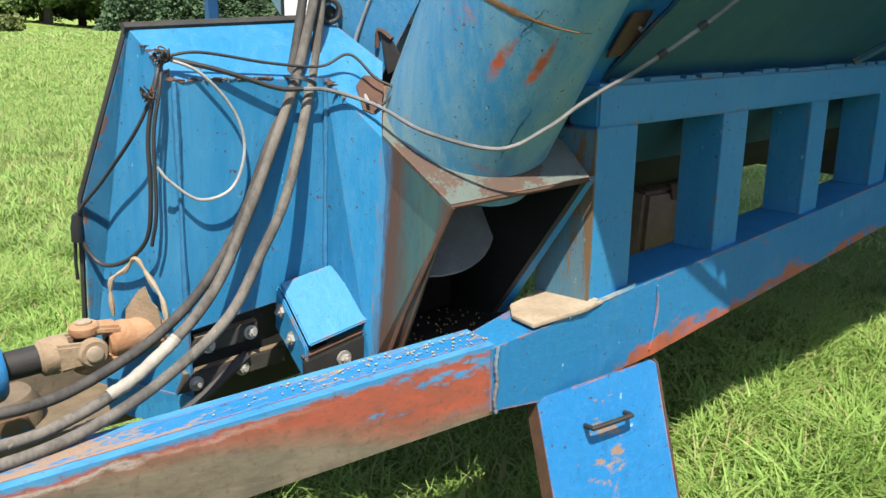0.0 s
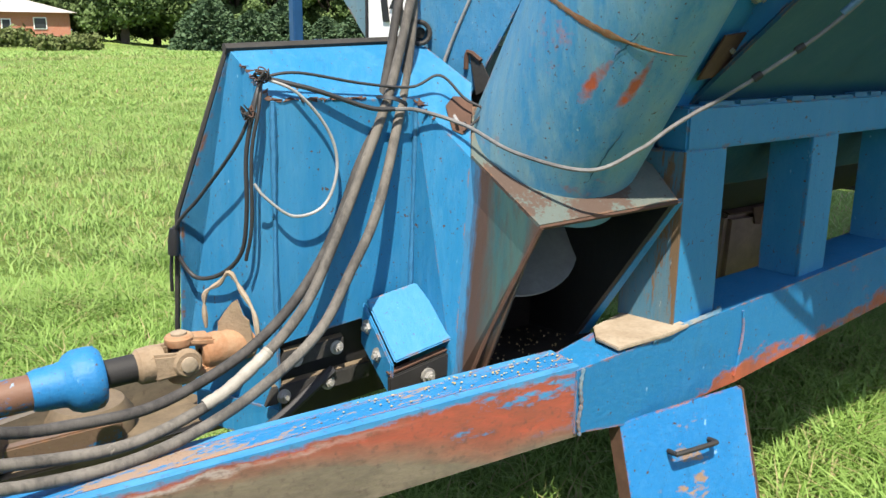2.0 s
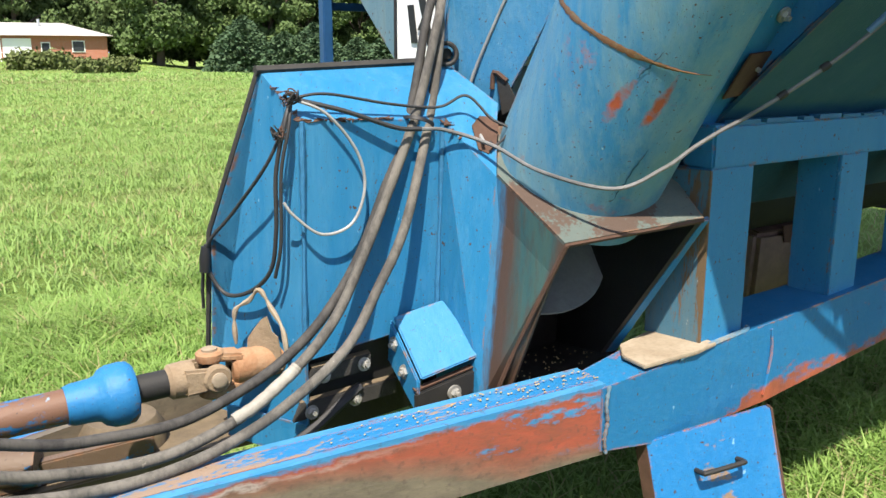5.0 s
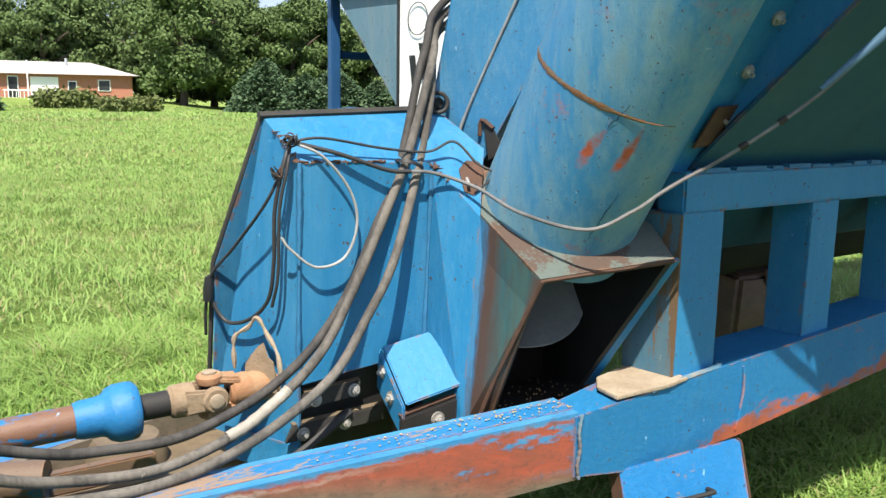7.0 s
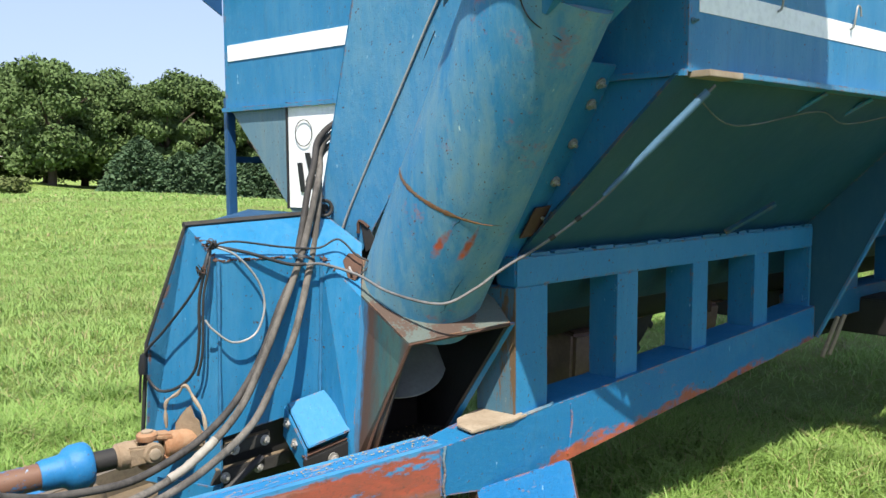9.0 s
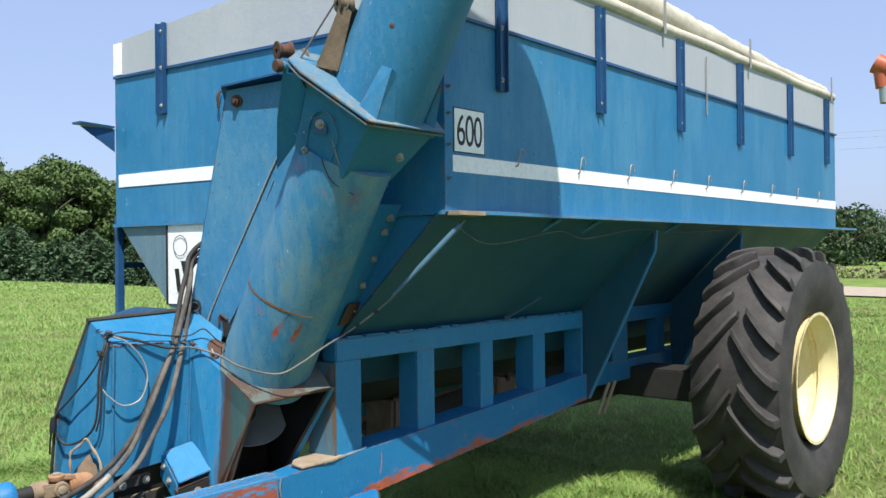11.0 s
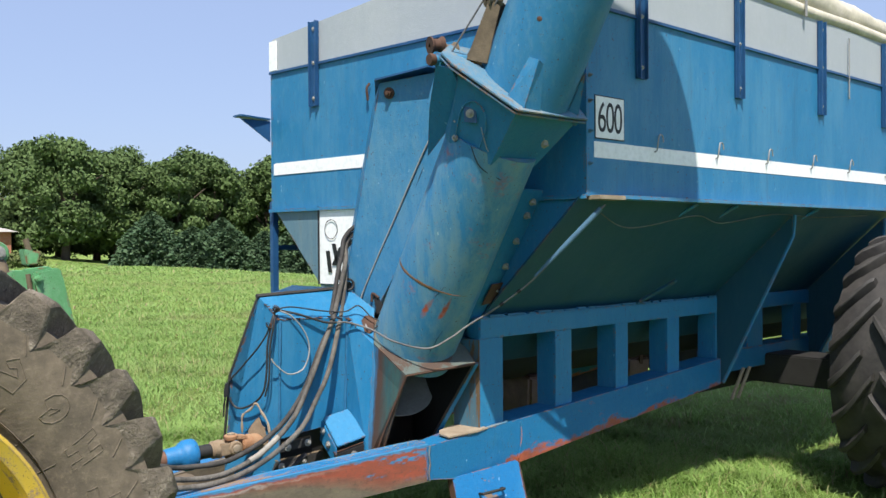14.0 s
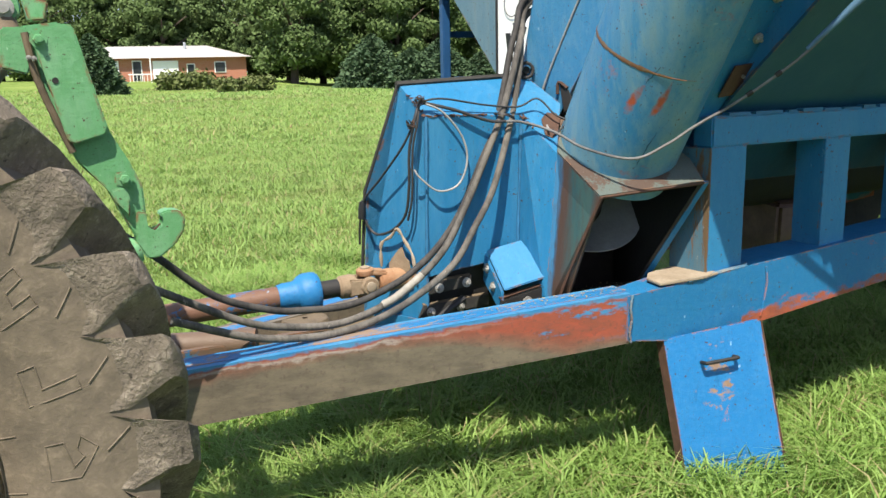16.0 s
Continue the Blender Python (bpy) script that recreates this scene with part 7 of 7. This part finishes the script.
def red_tractor():
    o = V(20.2, 1.75, ground_height(20.2, 1.75) - 0.10)
    t = thing("red_tractor", o, "old red tractor with orange wheels parked by the track", "tractor")
    ax = V(-1, 0.25, 0).normalized()
    m_rimc = worn_paint("orange wheel paint", (0.50, 0.20, 0.03), (0.55, 0.28, 0.06), RUST, 0.2, specks=False)
    for dx, dy, r, w in ((0.0, 0.66, 0.47, 0.26), (-0.05, -0.06, 0.47, 0.26)):
        c = o + V(dx, dy, r)
        ty = part("tyre", carcass(r, w, r * 0.62, 0.03, c, ax, 40), m_carttyre, t)
        tread(ty, m_carttyre, 14, r, w, 0.03, c, ax, 0.07, [(0.0, 0.0, 0.0, 0.04, 0.9, 1.1), (0.5, 0.5, 0.0, 0.05, 1.0, 1.2), (0.85, 0.85, 0.015, 0.08, 1.1, 1.3), (0.95, 1.0, 0.06, 0.1, 1.1, 1.3)], 0.4)
        part("rim", lathe(bmesh.new(), [(r * 0.64, 0.11), (r * 0.60, 0.11), (r * 0.57, 0.05), (r * 0.50, 0.02), (r * 0.30, 0.03), (r * 0.18, 0.07), (0.0005, 0.08), (0.0005, 0.0), (r * 0.6, -0.02)], c, ax, 32, False), m_rimc, ty, "orange wheel centre")
        for k in range(6):
            a = k * math.pi / 3
            u, v = V(0.25, 1, 0).normalized(), V(0, 0, 1)
            part("hole", lathe(bmesh.new(), [(0.0005, 0.0), (0.035, 0.0), (0.035, 0.006), (0.0005, 0.006)], c + ax * 0.024 + (u * math.cos(a) + v * math.sin(a)) * r * 0.40, ax, 12, False), m_dark, ty)
    part("axle", sweep(bmesh.new(), [o + V(0, 0.5, 0.50), o + V(-0.1, -0.5, 0.50)], 0.10, 10, 1, smooth=False), m_orange, t)
    part("body", hexa(bmesh.new(), [o + V(a, b, z) for z in (0.42, 0.82) for a, b in ((-0.15, -0.22), (1.9, -0.22), (1.9, 0.22), (-0.15, 0.22))], 0.05), m_orange, t, "faded red bonnet and gearbox")
    part("seat", hexa(bmesh.new(), [o + V(a, b, z) for z in (0.90, 0.97) for a, b in ((-0.3, -0.2), (0.1, -0.2), (0.1, 0.2), (-0.3, 0.2))], 0.03), m_orange, t)
    part("seat_post", sweep(bmesh.new(), [o + V(0.2, 0, 0.78), o + V(-0.1, 0, 0.91)], 0.03, 8, 1, smooth=False), m_orange, t)


red_tractor()


def grain_auger():
    a, b = V(18.10, 2.60, 5.60), V(20.1, -5.8, 0.35)
    t = thing("grain_auger", (b.x, b.y, 0), "tall orange red portable grain auger with a grey spout", "auger")
    d = (b - a).normalized()
    part("tube", sweep(bmesh.new(), [a, b], 0.18, 20, 1, smooth=False), m_orange, t)
    part("head", sweep(bmesh.new(), [a - d * 0.25, a + d * 0.25], 0.22, 16, 1, smooth=False), m_orange, t)
    part("elbow", sweep(bmesh.new(), [a - d * 0.12, a - d * 0.05 + V(0, 0, -0.45)], 0.17, 16, 1, smooth=False), m_orange, t)
    part("spout", lathe(bmesh.new(), [(0.17, 0.0), (0.15, 0.35), (0.14, 0.35), (0.15, 0.0)], a + V(0, -0.02, -0.42), (0, 0, -1), 18), m_grey, t, "grey sheet spout")
    part("rib", sweep(bmesh.new(), [a + d * 0.3 + V(0, 0, 0.18), a + d * 8.0 + V(0, 0, 0.18)], 0.03, 6, 1, smooth=False), m_orange, t)
    part("rope", sweep(bmesh.new(), [a + d * 0.75, a + d * 0.75 + V(0, 0, -0.75)], 0.012, 5, 1, smooth=False), m_cable, t)
    for s in (-1, 1):
        part("stand", sweep(bmesh.new(), [lerp(a, b, 0.5), lerp(a, b, 0.62) * 1.0 + V(s * 0.9, 0, -lerp(a, b, 0.62).z)], 0.05, 8, 1, smooth=False), m_orange, t)
    part("foot", block(bmesh.new(), b.x - 0.3, b.x + 0.3, b.y - 0.3, b.y + 0.3, 0.0, 0.35, 0.02), m_orange, t)


grain_auger()


def power_line():
    a, b = V(56.0, 37.0, 0.0), V(69.0, -32.0, 0.0)
    t = thing("power_line", a, "thin overhead wires between two wooden poles", "power line")
    for p in (a, b):
        z = ground_height(p.x, p.y)
        pl = part("pole", sweep(bmesh.new(), [V(p.x, p.y, z - 0.2), V(p.x, p.y, 9.9)], 0.14, 10, 1, taper=lambda q: 0.16 - 0.05 * q, smooth=False), m_bark, t, "weathered wooden pole")
        part("cross_arm", block(bmesh.new(), p.x - 0.06, p.x + 0.06, p.y - 0.8, p.y + 0.8, 9.5, 9.62, 0.01), m_bark, pl)
    for z in (9.75, 9.35, 8.6):
        part("wire", sweep(bmesh.new(), [V(a.x, a.y, z), lerp(a, b, 0.25) + V(0, 0, z - 0.22), lerp(a, b, 0.5) + V(0, 0, z - 0.30), lerp(a, b, 0.75) + V(0, 0, z - 0.22), V(b.x, b.y, z)], 0.011, 5, 8), m_wire, t)


power_line()


# ---- grass and spilt grain ----
def grass(name, x0, x1, y0, y1, count, h0, h1, w, seed, mat):
    r = np.random.RandomState(seed)
    p = np.stack([r.uniform(x0, x1, count), r.uniform(y0, y1, count)], 1)
    clump = np.sin(p[:, 0] * 2.1 + 1.3 * np.sin(p[:, 1] * 1.7)) * np.cos(p[:, 1] * 2.6 + np.sin(p[:, 0] * 3.3))
    keep = r.rand(count) < 0.68 + 0.32 * clump
    p, clump = p[keep], clump[keep]
    n = len(p)
    z = np.array([ground_height(a, b) for a, b in p]) - 0.01
    tuft = np.sin(p[:, 0] * 9.7 + 2 * np.sin(p[:, 1] * 6.1)) * np.sin(p[:, 1] * 11.3 + 2 * np.cos(p[:, 0] * 5.3))
    h = r.uniform(h0, h1, n) * (0.85 + 0.30 * clump + 0.35 * tuft)
    a = r.uniform(0, 2 * math.pi, n)
    side = np.stack([np.cos(a), np.sin(a), np.zeros(n)], 1)
    lean = np.stack([np.cos(a + 1.57), np.sin(a + 1.57), np.zeros(n)], 1) * (h * r.uniform(0.3, 2.4, n))[:, None]
    base = np.column_stack([p, z])
    ww = (w * r.uniform(0.6, 1.3, n))[:, None]
    up = np.zeros((n, 3))
    up[:, 2] = h
    b0, b1 = base - side * ww, base + side * ww
    m0, m1 = base + lean * 0.28 + up * 0.6 - side * ww * 0.8, base + lean * 0.28 + up * 0.6 + side * ww * 0.8
    tip = base + lean + up * np.array([1, 1, 0.95])
    co = np.stack([b0, b1, m1, m0, tip], 1).reshape(-1, 3).astype(np.float32)
    me = bpy.data.meshes.new(name)
    me.vertices.add(5 * n)
    me.vertices.foreach_set("co", co.ravel())
    k = np.arange(n, dtype=np.int32)[:, None] * 5
    loops = np.concatenate([k + np.array([[0, 1, 2, 3]], np.int32), k + np.array([[3, 2, 4]], np.int32)], 1)
    me.loops.add(7 * n)
    me.loops.foreach_set("vertex_index", loops.ravel().astype(np.int32))
    me.polygons.add(2 * n)
    me.polygons.foreach_set("loop_start", (np.arange(n)[:, None] * 7 + np.array([[0, 4]])).ravel().astype(np.int32))
    me.update(calc_edges=True)
    me.materials.append(mat)
    return tagged(new(name, me), "fresh green meadow grass blades", "grass", kind="stuff")


def grass_material(name, dry=0.0, low=(0.172, 0.305, 0.062), high=(0.360, 0.525, 0.158)):
    m, nt, b = nodes_of(name)
    g = nt.nodes.new("ShaderNodeNewGeometry").outputs["Random Per Island"]
    tc = nt.nodes.new("ShaderNodeTexCoord").outputs["Object"]
    col = mixc(nt, g, low, high)
    col = mixc(nt, ramp(nt, g, 0.90, 0.93), col, (0.42, 0.36, 0.19))
    col = mixc(nt, mathn(nt, "MULTIPLY", ramp(nt, tex_noise(nt, tc, 0.7, 4, 0.6), 0.45, 0.7), 0.5), col, (0.27, 0.36, 0.12))
    col = mixc(nt, mathn(nt, "MULTIPLY", ramp(nt, tex_noise(nt, tc, 0.12, 5, 0.65, (0.35, 1.6, 1)), 0.54, 0.64), 0.55), col, (0.33, 0.28, 0.15))
    col = mixc(nt, mathn(nt, "MULTIPLY", ramp(nt, tex_noise(nt, tc, 2.3, 4, 0.6, (1, 0.6, 1)), 0.52, 0.68), 0.5), col, (0.11, 0.215, 0.040))
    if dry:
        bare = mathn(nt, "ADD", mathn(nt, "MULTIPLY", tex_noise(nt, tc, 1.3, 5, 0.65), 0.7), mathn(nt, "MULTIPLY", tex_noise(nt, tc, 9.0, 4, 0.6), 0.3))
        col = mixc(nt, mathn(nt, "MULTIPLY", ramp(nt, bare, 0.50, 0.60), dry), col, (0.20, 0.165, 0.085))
    nt.links.new(col, b.inputs["Base Color"])
    b.inputs["Roughness"].default_value = 0.6
    b.inputs["Specular IOR Level"].default_value = 0.25
    tl = nt.nodes.new("ShaderNodeBsdfTranslucent")
    nt.links.new(col, tl.inputs["Color"])
    mx = nt.nodes.new("ShaderNodeMixShader")
    mx.inputs[0].default_value = 0.42
    nt.links.new(b.outputs[0], mx.inputs[1])
    nt.links.new(tl.outputs[0], mx.inputs[2])
    nt.links.new(mx.outputs[0], nt.nodes["Material Output"].inputs["Surface"])
    return m


m_grass = grass_material("grass blades")
m_grass_field = grass_material("field grass blades", 0.0, (0.232, 0.372, 0.100), (0.325, 0.468, 0.152))
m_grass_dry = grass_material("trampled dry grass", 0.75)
grass("grass_near", -2.4, 3.2, 0.2, 4.5, 150000, 0.06, 0.14, 0.0036, 1, m_grass)
grass("grass_field", -4.0, 9.0, 3.5, 16.0, 210000, 0.04, 0.12, 0.006, 2, m_grass_field)
grass("grass_far_field", -6.0, 24.0, 15.0, 40.0, 110000, 0.04, 0.14, 0.014, 3, m_grass_field)
grass("grass_far_meadow", -6.0, 46.0, 39.0, 74.0, 80000, 0.06, 0.18, 0.035, 6, m_grass_field)
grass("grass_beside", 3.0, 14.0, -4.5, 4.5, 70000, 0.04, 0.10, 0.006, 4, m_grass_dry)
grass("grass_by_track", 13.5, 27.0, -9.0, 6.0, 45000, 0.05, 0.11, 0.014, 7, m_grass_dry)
grass("grass_front", -4.5, 3.2, -3.5, 0.3, 30000, 0.05, 0.12, 0.004, 5, m_grass)

r = np.random.RandomState(4)
bm = bmesh.new()
for k in range(90):
    f = r.beta(1.1, 3.2) * 0.34
    q = lerp(TA, TB, f) + V(r.uniform(-0.01, 0.01), r.uniform(-0.035, 0.035), 0.006)
    bmesh.ops.create_icosphere(bm, subdivisions=1, radius=0.0023 * r.uniform(0.7, 1.3), matrix=Matrix.Translation(q) @ Matrix.Diagonal((1.3, 1, 0.6, 1)))
for k in range(70):
    q = V(r.uniform(-0.56, -0.16), r.uniform(0.78, 1.0), 0.0)
    q.z = 0.69 - (q.y - 0.75) * 0.13
    bmesh.ops.create_icosphere(bm, subdivisions=1, radius=0.0023 * r.uniform(0.7, 1.3), matrix=Matrix.Translation(q))
tagged(part("spilt_grain", bm, m_grain, None, "", at=(-0.6, 0.7, 0.75)), "spilt yellow grain kernels lying on the tongue", "grain", kind="stuff")
